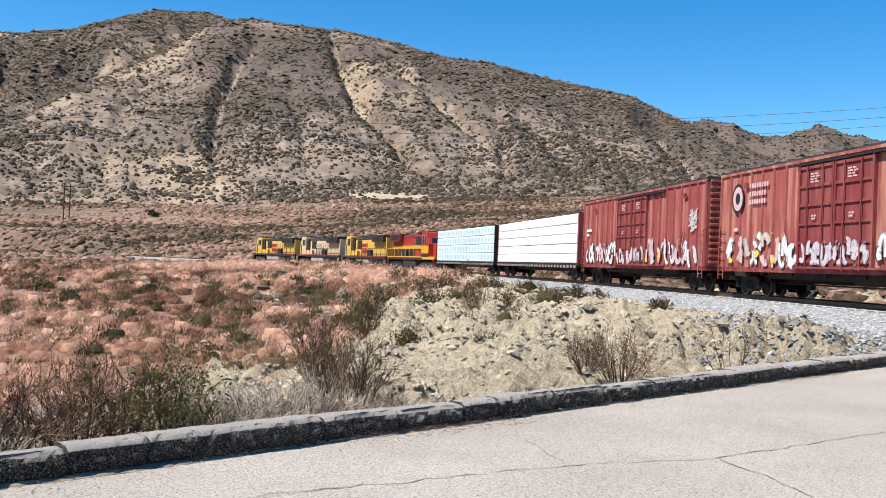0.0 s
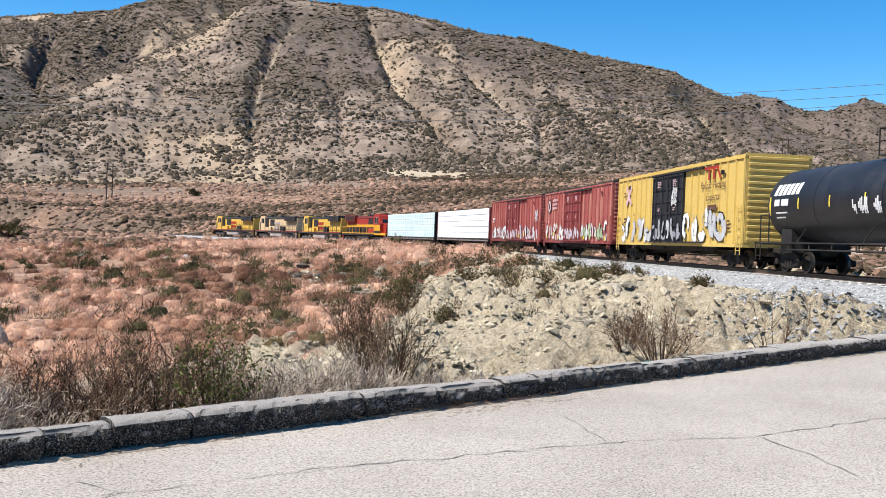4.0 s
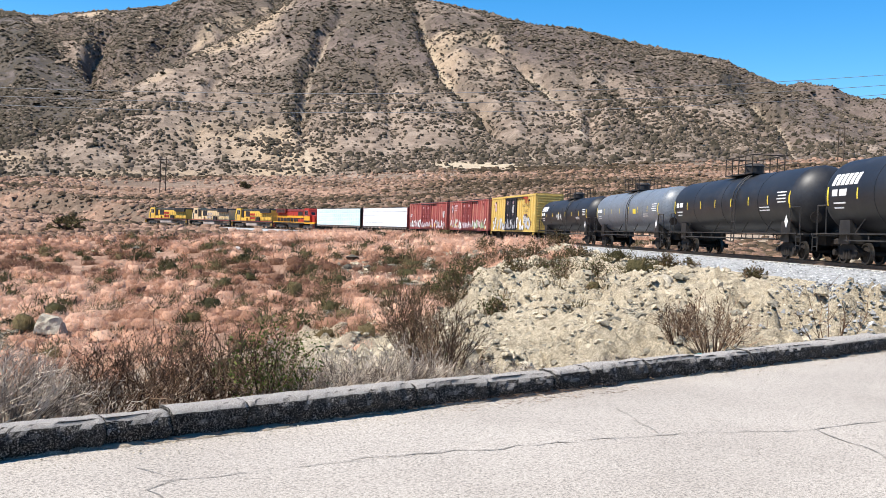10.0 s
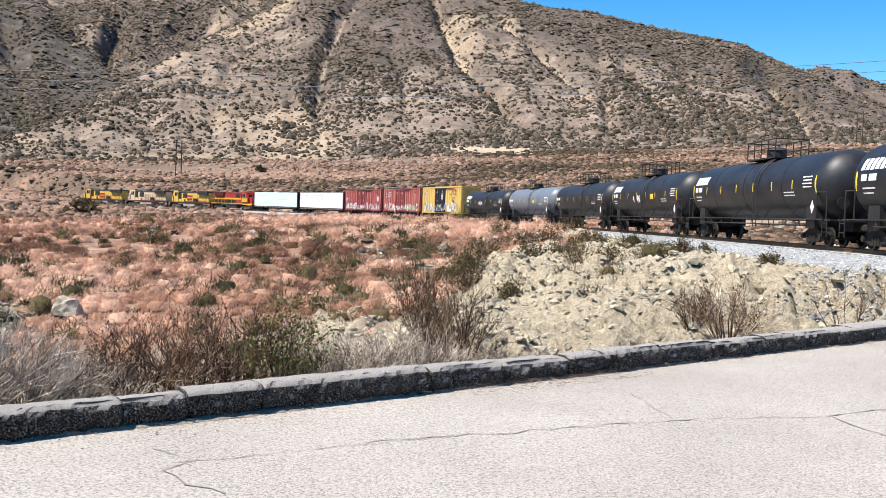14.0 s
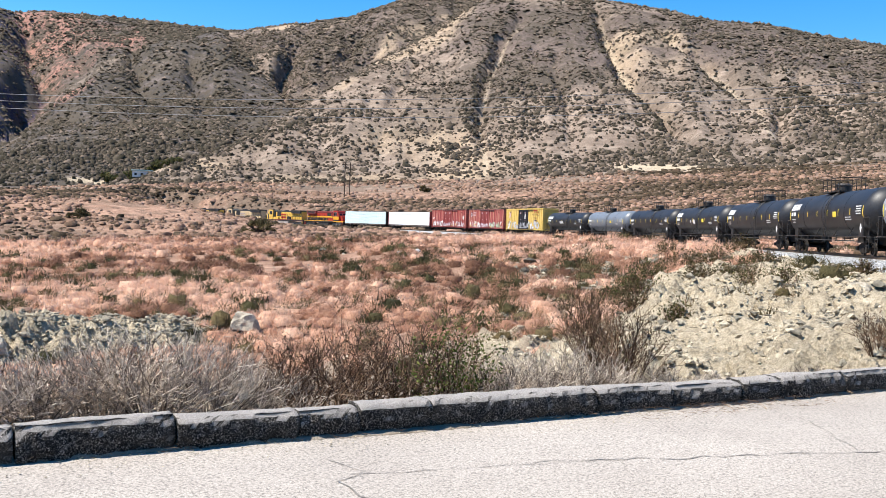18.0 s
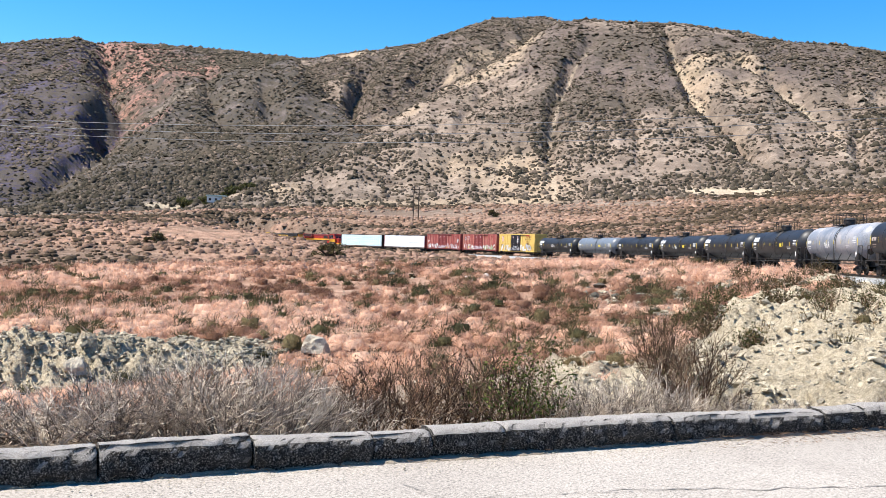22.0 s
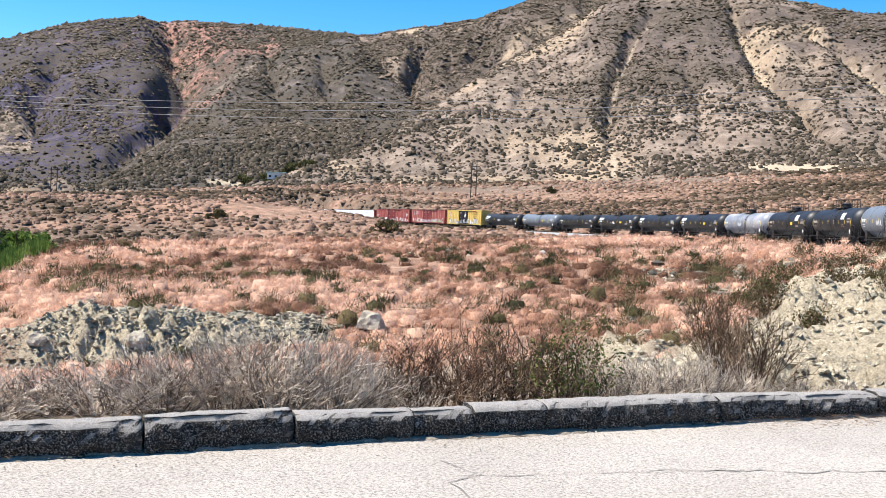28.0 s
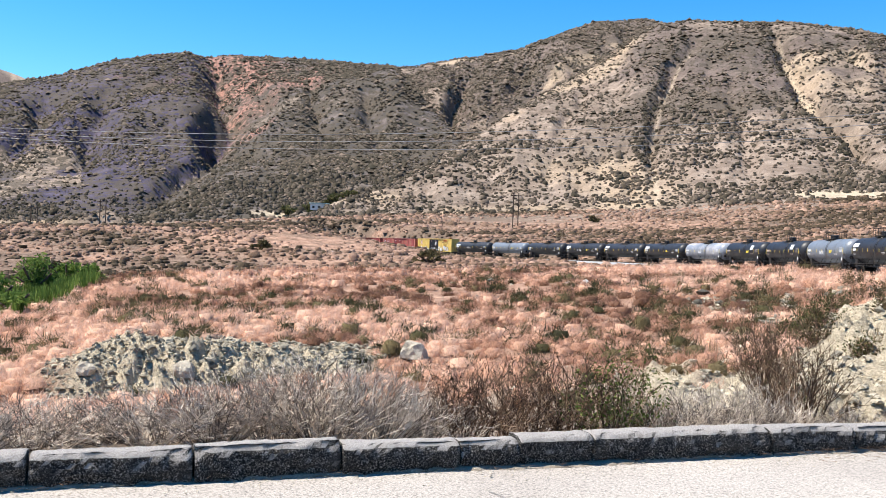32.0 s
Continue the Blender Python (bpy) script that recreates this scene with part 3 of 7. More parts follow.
BLACK = surface("black_paint", (0.018, 0.017, 0.017), (0.04, 0.037, 0.035), 1.5, 22, 0.5, relief=0.1, dirt=(0.09, 0.075, 0.06), dirt_amount=0.5)
GREY_ROOF = surface("dark_grey_roof", (0.03, 0.03, 0.031), (0.07, 0.068, 0.066), 1.5, 22, 0.7, relief=0.1)
GEAR = surface("running_gear_grime", (0.014, 0.011, 0.009), (0.042, 0.033, 0.027), 3, 30, 0.85, relief=0.3)
DUSTY_GEAR = surface("dusty_truck_frame", (0.10, 0.085, 0.072), (0.24, 0.205, 0.175), 3, 30, 0.9, relief=0.3)
STEEL = surface("wheel_tread_steel", (0.10, 0.09, 0.08), (0.2, 0.18, 0.16), 5, 30, 0.4, 0.9, relief=0.1)
PALE_TANK = surface("silver_fuel_tank", (0.40, 0.32, 0.28), (0.52, 0.43, 0.38), 2, 20, 0.6, relief=0.1, dirt=(0.1, 0.08, 0.06))
WRAP_A = surface("white_lumber_wrap", (0.74, 0.76, 0.78), (0.84, 0.85, 0.86), 1.6, 9, 0.55, relief=0.35, dist=0.03, vary=0.05)
WRAP_B = surface("bluish_lumber_wrap", (0.62, 0.76, 0.77), (0.70, 0.83, 0.83), 1.6, 9, 0.55, relief=0.35, dist=0.03, vary=0.05)
PRINT = surface("wrap_print_teal", (0.36, 0.52, 0.54), (0.44, 0.6, 0.62), 3, 20, 0.6)
BOX_YELLOW = surface("boxcar_yellow_paint", (0.62, 0.42, 0.105), (0.75, 0.54, 0.16), 0.9, 110, 0.6, relief=0.02, dirt=(0.36, 0.20, 0.07), dirt_scale=0.9, dirt_amount=0.4)
WHITE = surface("white_paint", (0.68, 0.67, 0.65), (0.82, 0.81, 0.79), 3, 20, 0.6, relief=0.05)
PINK = surface("pale_pink_paint", (0.60, 0.38, 0.38), (0.74, 0.52, 0.52), 3, 20, 0.6, relief=0.05)
LILAC = surface("pale_lilac_spray_paint", (0.56, 0.46, 0.50), (0.70, 0.60, 0.63), 3, 20, 0.6, relief=0.05)
SILVER = surface("silver_spray_paint", (0.44, 0.44, 0.45), (0.60, 0.60, 0.60), 3, 20, 0.5, relief=0.05)
SPRAY_GREY = surface("grey_spray_paint", (0.26, 0.26, 0.28), (0.42, 0.42, 0.44), 3, 20, 0.6, relief=0.05)
SPRAY_BLACK = surface("black_spray_paint", (0.015, 0.015, 0.018), (0.035, 0.035, 0.04), 3, 20, 0.6, relief=0.05)
SPRAY_GREEN = surface("pale_green_spray_paint", (0.33, 0.43, 0.22), (0.47, 0.55, 0.34), 3, 20, 0.6, relief=0.05)
DECAL_YELLOW = surface("yellow_reflective_tape", (0.72, 0.55, 0.05), (0.85, 0.66, 0.08), 3, 20, 0.4, relief=0.02)
TANK_BLACK = surface("tank_black_paint", (0.012, 0.0125, 0.015), (0.022, 0.023, 0.027), 0.7, 9, 0.48, spec=0.4, relief=0.06, dirt=(0.05, 0.047, 0.045), dirt_scale=0.8, dirt_amount=0.4)
TANK_GREY = surface("tank_grey_paint", (0.135, 0.155, 0.18), (0.18, 0.20, 0.225), 0.7, 9, 0.42, spec=0.5, relief=0.06, dirt=(0.10, 0.10, 0.10), dirt_scale=0.8, dirt_amount=0.5)
TANK_PATCHY = surface("tank_patchy_grey_paint", (0.13, 0.15, 0.18), (0.34, 0.35, 0.38), 0.16, 9, 0.45, spec=0.5, relief=0.06, dirt=(0.5, 0.45, 0.42), dirt_scale=0.35, dirt_amount=0.7)
GLASS_DARK = nodes_of("dark_cab_glass", 0.08, 0, 0.6)[0]
GLASS_DARK.node_tree.nodes["Principled BSDF"].inputs["Base Color"].default_value = (0.015, 0.018, 0.02, 1)


def boxcar_mat(name, dark, light, streak):
    """Oxide paint bleached in downward streaks."""
    m, t, b = nodes_of(name, 0.65, 0, 0.25)
    tc = t.nodes.new("ShaderNodeTexCoord").outputs["Object"]
    mp = t.nodes.new("ShaderNodeMapping")
    mp.inputs["Scale"].default_value = (2.2, 2.2, 0.22)
    t.links.new(tc, mp.inputs[0])
    n1, n2, n3 = noise_tex(t, 1.0, 5, 0.6, mp.outputs[0]), noise_tex(t, 0.6, 5, 0.6, tc), noise_tex(t, 25, 3, 0.6, tc)
    c = ramp(t, n2.outputs[0], [(0.3, dark), (0.7, light)])
    f = ramp(t, n1.outputs[0], [(0.47, (0, 0, 0)), (0.70, (0.75,) * 3)])
    c = mix(t, f, c, streak)
    g = ramp(t, n3.outputs[0], [(0.3, (0.8,) * 3), (0.7, (1.1,) * 3)])
    c = mix(t, 1.0, c, g, "MULTIPLY")
    t.links.new(c, b.inputs["Base Color"])
    bump(t, b, n3.outputs[0], 0.12, 0.01)
    return m


OXIDE = boxcar_mat("oxide_red_paint", (0.27, 0.055, 0.049), (0.36, 0.09, 0.079), (0.56, 0.27, 0.205))
OXIDE_WORN = boxcar_mat("worn_oxide_red_paint", (0.29, 0.066, 0.06), (0.39, 0.105, 0.092), (0.60, 0.33, 0.22))
OXIDE_DOOR = boxcar_mat("oxide_red_door_paint", (0.19, 0.034, 0.034), (0.27, 0.056, 0.054), (0.38, 0.13, 0.11))

LENGTHS = [22.27] * 4 + [24.0] * 2 + [19.9] * 2 + [20.5] + [20.48, 20.17, 20.59, 20.67, 20.9, 20.7, 19.88, 18.39, 17.97, 18.39, 18.5, 18.5]
TRAIN = []


def front_s(t):
    """Where the train's head stands along the line."""
    return 162.02 + 10.21 * t - 0.00199 * t * t


def car_pose(t, lead, length):
    """Pose of a vehicle whose front coupler runs lead metres behind the train's head."""
    s = front_s(t) - lead
    a, b = Vector(on_track(s - 0.16 * length)), Vector(on_track(s - 0.84 * length))
    d = a - b
    return Matrix.Translation((a + b) / 2) @ Matrix.Rotation(math.atan2(d.y, d.x), 4, "Z") @ Matrix.Rotation(-math.asin(d.z / d.length), 4, "Y")


def extrude_profile(bm, pts, y0, y1):
    """A prism: points in x and z, from y0 to y1."""
    a = [bm.verts.new((x, y0, z)) for x, z in pts]
    b = [bm.verts.new((x, y1, z)) for x, z in pts]
    bm.faces.new(a)
    bm.faces.new(b[::-1])
    for i in range(len(pts)):
        j = (i + 1) % len(pts)
        bm.faces.new((a[i], b[i], b[j], a[j]))
    return bm


def mesh_of(name, bm, material):
    me = bpy.data.meshes.new(name)
    bmesh.ops.recalc_face_normals(bm, faces=bm.faces[:])
    bm.to_mesh(me)
    bm.free()
    me.materials.append(material)
    return me


def wheel_mesh(radius):
    bm = bm_new()
    prof = [(0.0, -0.06), (0.12, -0.07), (0.14, -0.03), (radius - 0.09, -0.02), (radius - 0.07, -0.065), (radius, -0.065), (radius + 0.0, 0.05), (radius + 0.03, 0.055), (radius + 0.03, 0.085), (radius - 0.07, 0.085), (radius - 0.09, 0.02), (0.14, 0.03), (0.0, 0.04)]
    seg = 20
    rings = [[bm.verts.new((r * math.cos(2 * math.pi * k / seg), y, r * math.sin(2 * math.pi * k / seg))) for k in range(seg)] if r > 0 else [bm.verts.new((0, y, 0))] for r, y in prof]
    for p, q in zip(rings, rings[1:]):
        for k in range(seg):
            l = (k + 1) % seg
            if len(p) == 1:
                bm.faces.new((p[0], q[k], q[l]))
            elif len(q) == 1:
                bm.faces.new((p[k], q[0], p[l]))
            else:
                bm.faces.new((p[k], q[k], q[l], p[l]))
    me = mesh_of("wheel", bm, GEAR)
    me.materials.append(STEEL)
    for f in me.polygons:
        rr = [math.hypot(me.vertices[v].co.x, me.vertices[v].co.z) for v in f.vertices]
        if min(rr) > radius - 0.08:
            f.material_index = 1
    return me


WHEEL, WHEEL_BIG = wheel_mesh(0.42), wheel_mesh(0.51)


def frame_mesh():
    """Cast side frame of a two-axle truck, seen from the side like a bow with a spring nest."""
    bm = bm_new()
    extrude_profile(bm, [(-1.05, 0.34), (-1.12, 0.52), (-0.85, 0.62), (-0.45, 0.78), (0.45, 0.78), (0.85, 0.62), (1.12, 0.52), (1.05, 0.34), (0.82, 0.38), (0.5, 0.18), (-0.5, 0.18), (-0.82, 0.38)], -0.09, 0.09)
    for x in (-0.9, 0.9):
        rod(bm, (x, 0.05, 0.45), (x, 0.22, 0.45), 0.13, 10)
    for x in (-0.22, 0.0, 0.22):
        rod(bm, (x, 0.08, 0.2), (x, 0.08, 0.56), 0.085, 8)
    return mesh_of("side_frame", bm, GEAR)


def frame3_mesh():
    bm = bm_new()
    extrude_profile(bm, [(-2.3, 0.45), (-2.35, 0.75), (-1.9, 0.95), (1.9, 0.95), (2.35, 0.75), (2.3, 0.45), (1.95, 0.55), (1.2, 0.50), (0.9, 0.35), (-0.9, 0.35), (-1.2, 0.50), (-1.95, 0.55)], -0.1, 0.1)
    for x in (-1.85, 0.0, 1.85):
        box(bm, x - 0.22, x + 0.22, 0.06, 0.2, 0.36, 0.72)
        rod(bm, (x + 0.45, 0.12, 0.5), (x + 0.45, 0.12, 0.92), 0.09, 8)
    return mesh_of("side_frame", bm, DUSTY_GEAR)


SIDE_FRAME, SIDE_FRAME3 = frame_mesh(), frame3_mesh()
AXLE = mesh_of("axle", rod(bm_new(), (0, -0.8, 0), (0, 0.8, 0), 0.085, 8), GEAR)
BOLSTER = mesh_of("bolster", box(bm_new(), -0.25, 0.25, -1.0, 1.0, 0.45, 0.85, 0.04), GEAR)


def put(me, parent, x, y, z, turn=0.0, name=""):
    ob = new(name or me.name.split(".")[0], me)
    ob.parent = parent
    ob.matrix_basis = pose(x, y, z, 0, 0, turn)
    return ob


def truck(car, x, axles=(-0.9, 0.9), big=False):
    tr = put(BOLSTER, car, x, 0, 0, name="truck")
    for side in (1, -1):
        put(SIDE_FRAME3 if big else SIDE_FRAME, tr, 0, 1.0 * side, 0, 0 if side > 0 else 180)
    for a in axles:
        r = 0.51 if big else 0.42
        put(AXLE, tr, a, 0, r)
        for side in (1, -1):
            put(WHEEL_BIG if big else WHEEL, tr, a, 0.76 * side, r, 180 if side > 0 else 0)
    return tr


def coupler_mesh():
    bm = box(bm_new(), -0.55, 0.25, -0.1, 0.1, 0.76, 0.98, 0.03)
    box(bm, 0.2, 0.5, -0.19, 0.16, 0.72, 1.02, 0.06)
    return mesh_of("coupler", bm, GEAR)


COUPLER = coupler_mesh()


def couplers(car, half):
    put(COUPLER, car, half - 0.42, 0, 0)
    put(COUPLER, car, -half + 0.42, 0, 0, 180)


def ladder(bm, x0, x1, y, z0, z1, step=0.38, radius=0.022):
    for x in (x0, x1):
        rod(bm, (x, y, z0), (x, y, z1), radius, 5)
    z = z0 + step * 0.5
    while z < z1:
        rod(bm, (x0, y, z), (x1, y, z), radius * 0.8, 5)
        z += step
    return bm


def ribbon(bm, pts, width, y):
    """A flat painted stroke in the plane of a car's side."""
    v = []
    for i, (x, z) in enumerate(pts):
        a, b = pts[max(0, i - 1)], pts[min(len(pts) - 1, i + 1)]
        dx, dz = b[0] - a[0], b[1] - a[1]
        n = math.hypot(dx, dz) or 1
        w = width * (0.75 + 0.5 * random.random()) / 2
        v.append((bm.verts.new((x - dz / n * w, y, z + dx / n * w)), bm.verts.new((x + dz / n * w, y, z - dx / n * w))))
    for p, q in zip(v, v[1:]):
        bm.faces.new((p[0], q[0], q[1], p[1]))
    return bm


def blob(bm, cx, cz, rx, rz, y, n=11):
    vs = [bm.verts.new((cx + rx * (0.7 + 0.45 * random.random()) * math.cos(2 * math.pi * k / n), y, cz + rz * (0.7 + 0.45 * random.random()) * math.sin(2 * math.pi * k / n))) for k in range(n)]
    bm.faces.new(vs)
    return bm


def graffiti(car, x0, x1, z0, z1, y, fills, lines, seed, weight=1.0):
    """A jumble of bowed sprayed strokes over darker, slightly wider rims, along the foot of a side."""
    random.seed(seed)
    h = z1 - z0
    n = max(3, int((x1 - x0) / (h * 0.40 * weight)))
    w = (x1 - x0) / n
    groups, rims = {}, [bm_new() for _ in lines]
    for k in range(n):
        cx, bm = x0 + (k + 0.5) * w, groups.setdefault(random.choice(fills), bm_new())
        for _ in range(random.choice((2, 3))):
            hh = h * random.uniform(0.6, 1.0)
            px, pz = cx + random.uniform(-0.25, 0.25) * w, z0 + hh * random.uniform(0.42, 0.55)
            rx, rz, a0, lean = w * random.uniform(0.2, 0.5), hh * random.uniform(0.28, 0.4), random.uniform(0, 6.3), random.uniform(-0.25, 0.25)
            pts = [(px + rx * math.cos(a) + lean * rz * math.sin(a), pz + rz * math.sin(a)) for a in np.linspace(a0, a0 + random.uniform(1.4, 3.6), 8)]
            thick = w * random.uniform(0.22, 0.42)
            ribbon(random.choice(rims), pts, thick + 0.08 * weight, y)
            ribbon(bm, pts, thick, y + 0.005 + random.uniform(0, 0.003))
    for rim, line in zip(rims, lines):
        for k in range(n):      # loose tags and drips
            cx, zc, rr, a = random.uniform(x0, x1), z0 + random.uniform(0.15, 0.8) * h, random.uniform(0.06, 0.16) * h, random.uniform(0, 6.3)
            ribbon(rim, [(cx + rr * math.cos(a + 0.5 * q) * 0.8, zc + rr * math.sin(a + 0.5 * q) * (1 + 0.1 * q)) for q in range(7)], random.uniform(0.025, 0.05), y + 0.010)
        tagged(part("graffiti_outline", rim, line, car, "sprayed graffiti outline strokes"), kind="stuff")
    for f, bm in groups.items():
        tagged(part("graffiti", bm, f, car, "sprayed graffiti fill in swollen bowed shapes"), kind="stuff")


def bars(bm, x, z, widths, height, y, gap=0.08):
    """Rows of plain bars where small writing stands; x is the left end as read from the track's left side."""
    for k, row in enumerate(widths):
        cx = x
        for w in row:
            zz = z - k * height * 1.7
            vs = [bm.verts.new(c) for c in ((cx, y, zz), (cx - w, y, zz), (cx - w, y, zz - height), (cx, y, zz - height))]
            bm.faces.new(vs)
            cx -= w + gap
    return bm


def side_text(body, size, x, z, y, material, parent, slant=0.0):
    cu = bpy.data.curves.new("lettering", "FONT")
    cu.body, cu.size, cu.shear = body, size, slant
    cu.align_x = "CENTER"
    tmp = bpy.data.objects.new("lettering", cu)
    scene.collection.objects.link(tmp)
    me = bpy.data.meshes.new_from_object(tmp.evaluated_get(bpy.context.evaluated_depsgraph_get()))
    bpy.data.objects.remove(tmp)
    me.materials.clear()
    me.materials.append(material)
    ob = new("lettering", me)
    ob.parent = parent
    ob.matrix_basis = Matrix.Translation((x, y, z)) @ Matrix.Rotation(math.pi, 4, "Z") @ Matrix.Rotation(math.pi / 2, 4, "X")
    return ob


def begin(name, label, category, group=""):
    return tagged(new(name), label, category, group)


# ---- boxcars ----
def boxcar(length, paint, door_paint, door_x, door_w, label, seed, worn_end=True, yellow=False):
    car = begin("boxcar", label, "boxcar", "freight cars of the train")
    hl = length / 2 - 0.75
    top, floor = 5.12, 1.12
    y = 1.52
    part("body", box(bm_new(), -hl, hl, -y, y, floor, top - 0.06), paint, car)
    bm = bm_new()   # low-pitched roof with cross battens
    extrude_profile(bm, [(-hl - 0.04, top - 0.07), (hl + 0.04, top - 0.07), (hl + 0.04, top + 0.02), (-hl - 0.04, top + 0.02)], -y - 0.05, y + 0.05)
    n = int(2 * hl / 1.1)
    for k in range(n + 1):
        x = -hl + k * 2 * hl / n
        box(bm, x - 0.04, x + 0.04, -y, y, top + 0.015, top + 0.07)
    part("roof", bm, GREY_ROOF if not yellow else paint, car, "flat metal roof with cross battens")
    bm = box(bm_new(), -hl - 0.02, hl + 0.02, -y - 0.06, y + 0.06, top - 0.16, top - 0.05)
    part("eave_rail", bm, paint, car)
    bm = box(bm_new(), -hl, hl, -y - 0.035, y + 0.035, floor - 0.16, floor + 0.02)
    part("side_sill", bm, paint if yellow else OXIDE_DOOR, car)
    # posts along both sides, left free where the doors stand
    post = mesh_of("side_post", extrude_profile(bm_new(), [(-0.06, 0), (-0.035, 0.075), (0.035, 0.075), (0.06, 0)], 0, top - floor - 0.2), paint)
    for v in post.vertices:
        v.co = (v.co.x, v.co.z, v.co.y)
    n = int(round(2 * hl / 0.92))
    for side in (1, -1):
        for k in range(n + 1):
            x = -hl + 0.05 + k * (2 * hl - 0.1) / n
            if abs(x - door_x) > door_w / 2 + 0.12:
                put(post, car, x, y * side, floor + 0.03, 0 if side > 0 else 180)
    # plug doors: two leaves of pressed panels with locking rods
    for side in (1, -1):
        for leaf in (-1, 1):
            cx = door_x + leaf * door_w / 4
            w = door_w / 2 - 0.05
            bm = bm_new()
            y0, y1 = sorted((side * (y - 0.02), side * (y + 0.09)))
            box(bm, cx - w / 2, cx + w / 2, y0, y1, floor + 0.05, top - 0.3, 0.02)
            door = part("door", bm, door_paint, car, "plug door of pressed panels")
            bm = bm_new()
            for zz in np.linspace(floor + 0.25, top - 0.4, 6):
                y0, y1 = sorted((side * (y + 0.09), side * (y + 0.14)))
                box(bm, cx - w / 2, cx + w / 2, y0, y1, zz - 0.05, zz + 0.05)
            for xx in (-0.48, 0.48):
                y0, y1 = sorted((side * (y + 0.09), side * (y + 0.145)))
                box(bm, cx + xx * w - 0.05, cx + xx * w + 0.05, y0, y1, floor + 0.05, top - 0.3)
            part("door_frame", bm, door_paint, door)
            for xx in (-0.22, 0.22):
                part("lock_rod", rod(bm_new(), (cx + xx * w, side * (y + 0.17), floor - 0.05), (cx + xx * w, side * (y + 0.17), top - 0.35), 0.03), door_paint, door)
            if side > 0:
                bm = bm_new()
                bars(bm, cx + 0.32, top - 0.62, ((0.22, 0.2), (0.3, 0.22), (0.2, 0.16), (0.24, 0.22)), 0.055, y + 0.15, 0.06)
                part("stencil", bm, PINK, door, "small white stencilled lines")
                bm = bm_new()
                bars(bm, cx + 0.2, floor + 1.9, ((0.12, 0.12), (0.24,)), 0.06, y + 0.15, 0.05)
                part("stencil", bm, PINK, door, "small white stencilled lines")
        y0, y1 = sorted((side * (y + 0.02), side * (y + 0.17)))
        part("door_track", box(bm_new(), door_x - door_w * 1.05, door_x + door_w * 0.55, y0, y1, floor + 0.0, floor + 0.07), door_paint, car)
        part("door_track", box(bm_new(), door_x - door_w * 1.05, door_x + door_w * 0.55, y0, y1, top - 0.3, top - 0.22), SPRAY_BLACK, car, "dark upper door track")
    # corrugated ends
    for e in (1, -1):
        x0, x1 = sorted((e * hl, e * (hl + 0.02)))
        end = part("end_wall", box(bm_new(), x0, x1, -y + 0.04, y - 0.04, floor + 0.05, top - 0.1), paint, car, "end wall with pressed corrugations")
        x0, x1 = sorted((e * (hl + 0.02), e * (hl + 0.08)))
        fold = mesh_of("corrugation", box(bm_new(), x0, x1, -y + 0.12, y - 0.12, 0, 0.13, 0.02), paint)
        for zz in np.arange(floor + 0.15, top - 0.2, 0.28):
            put(fold, end, 0, 0, float(zz))
    # ladders and grab irons at the corners
    for e in (1, -1):
        for side in (1, -1):
            part("ladder", ladder(bm_new(), e * (hl - 0.55), e * (hl - 0.1), side * (y + 0.1), floor - 0.5, floor + 1.7), paint, car)
    for xx in (hl - 2.4, -hl + 2.4):
        bm = box(bm_new(), xx - 0.09, xx + 0.09, y + 0.02, y + 0.13, top - 0.75, top - 0.55)
        box(bm, xx - 0.3, xx + 0.02, y + 0.02, y + 0.1, top - 0.75, top - 0.71)
        part("hoist_bracket", bm, OXIDE_DOOR if not yellow else SPRAY_BLACK, car)
    part("centre_sill", box(bm_new(), -hl, hl, -0.35, 0.35, 0.58, 1.0), GEAR, car)
    part("side_skirt", extrude_profile(bm_new(), [(-hl + 3.6, 1.0), (-hl + 4.2, 0.72), (hl - 4.2, 0.72), (hl - 3.6, 1.0)], 1.2, 1.28), GEAR, car)
    part("brake_rod", rod(bm_new(), (-hl + 2.2, 0.5, 0.52), (hl - 2.2, 0.5, 0.55), 0.03, 6), GEAR, car)
    part("brake_reservoir", rod(bm_new(), (-1.6, 0.7, 0.78), (0.2, 0.7, 0.78), 0.2, 12), GEAR, car)
    for sx in np.linspace(-hl + 3.4, hl - 3.4, 6):
        part("cross_bearer", box(bm_new(), sx - 0.06, sx + 0.06, -1.35, 1.35, 0.82, 1.0), GEAR, car)
    for sx in (-hl + 2.0, hl - 2.0):
        truck(car, sx)
    couplers(car, length / 2)
    return car, hl, y, floor, top


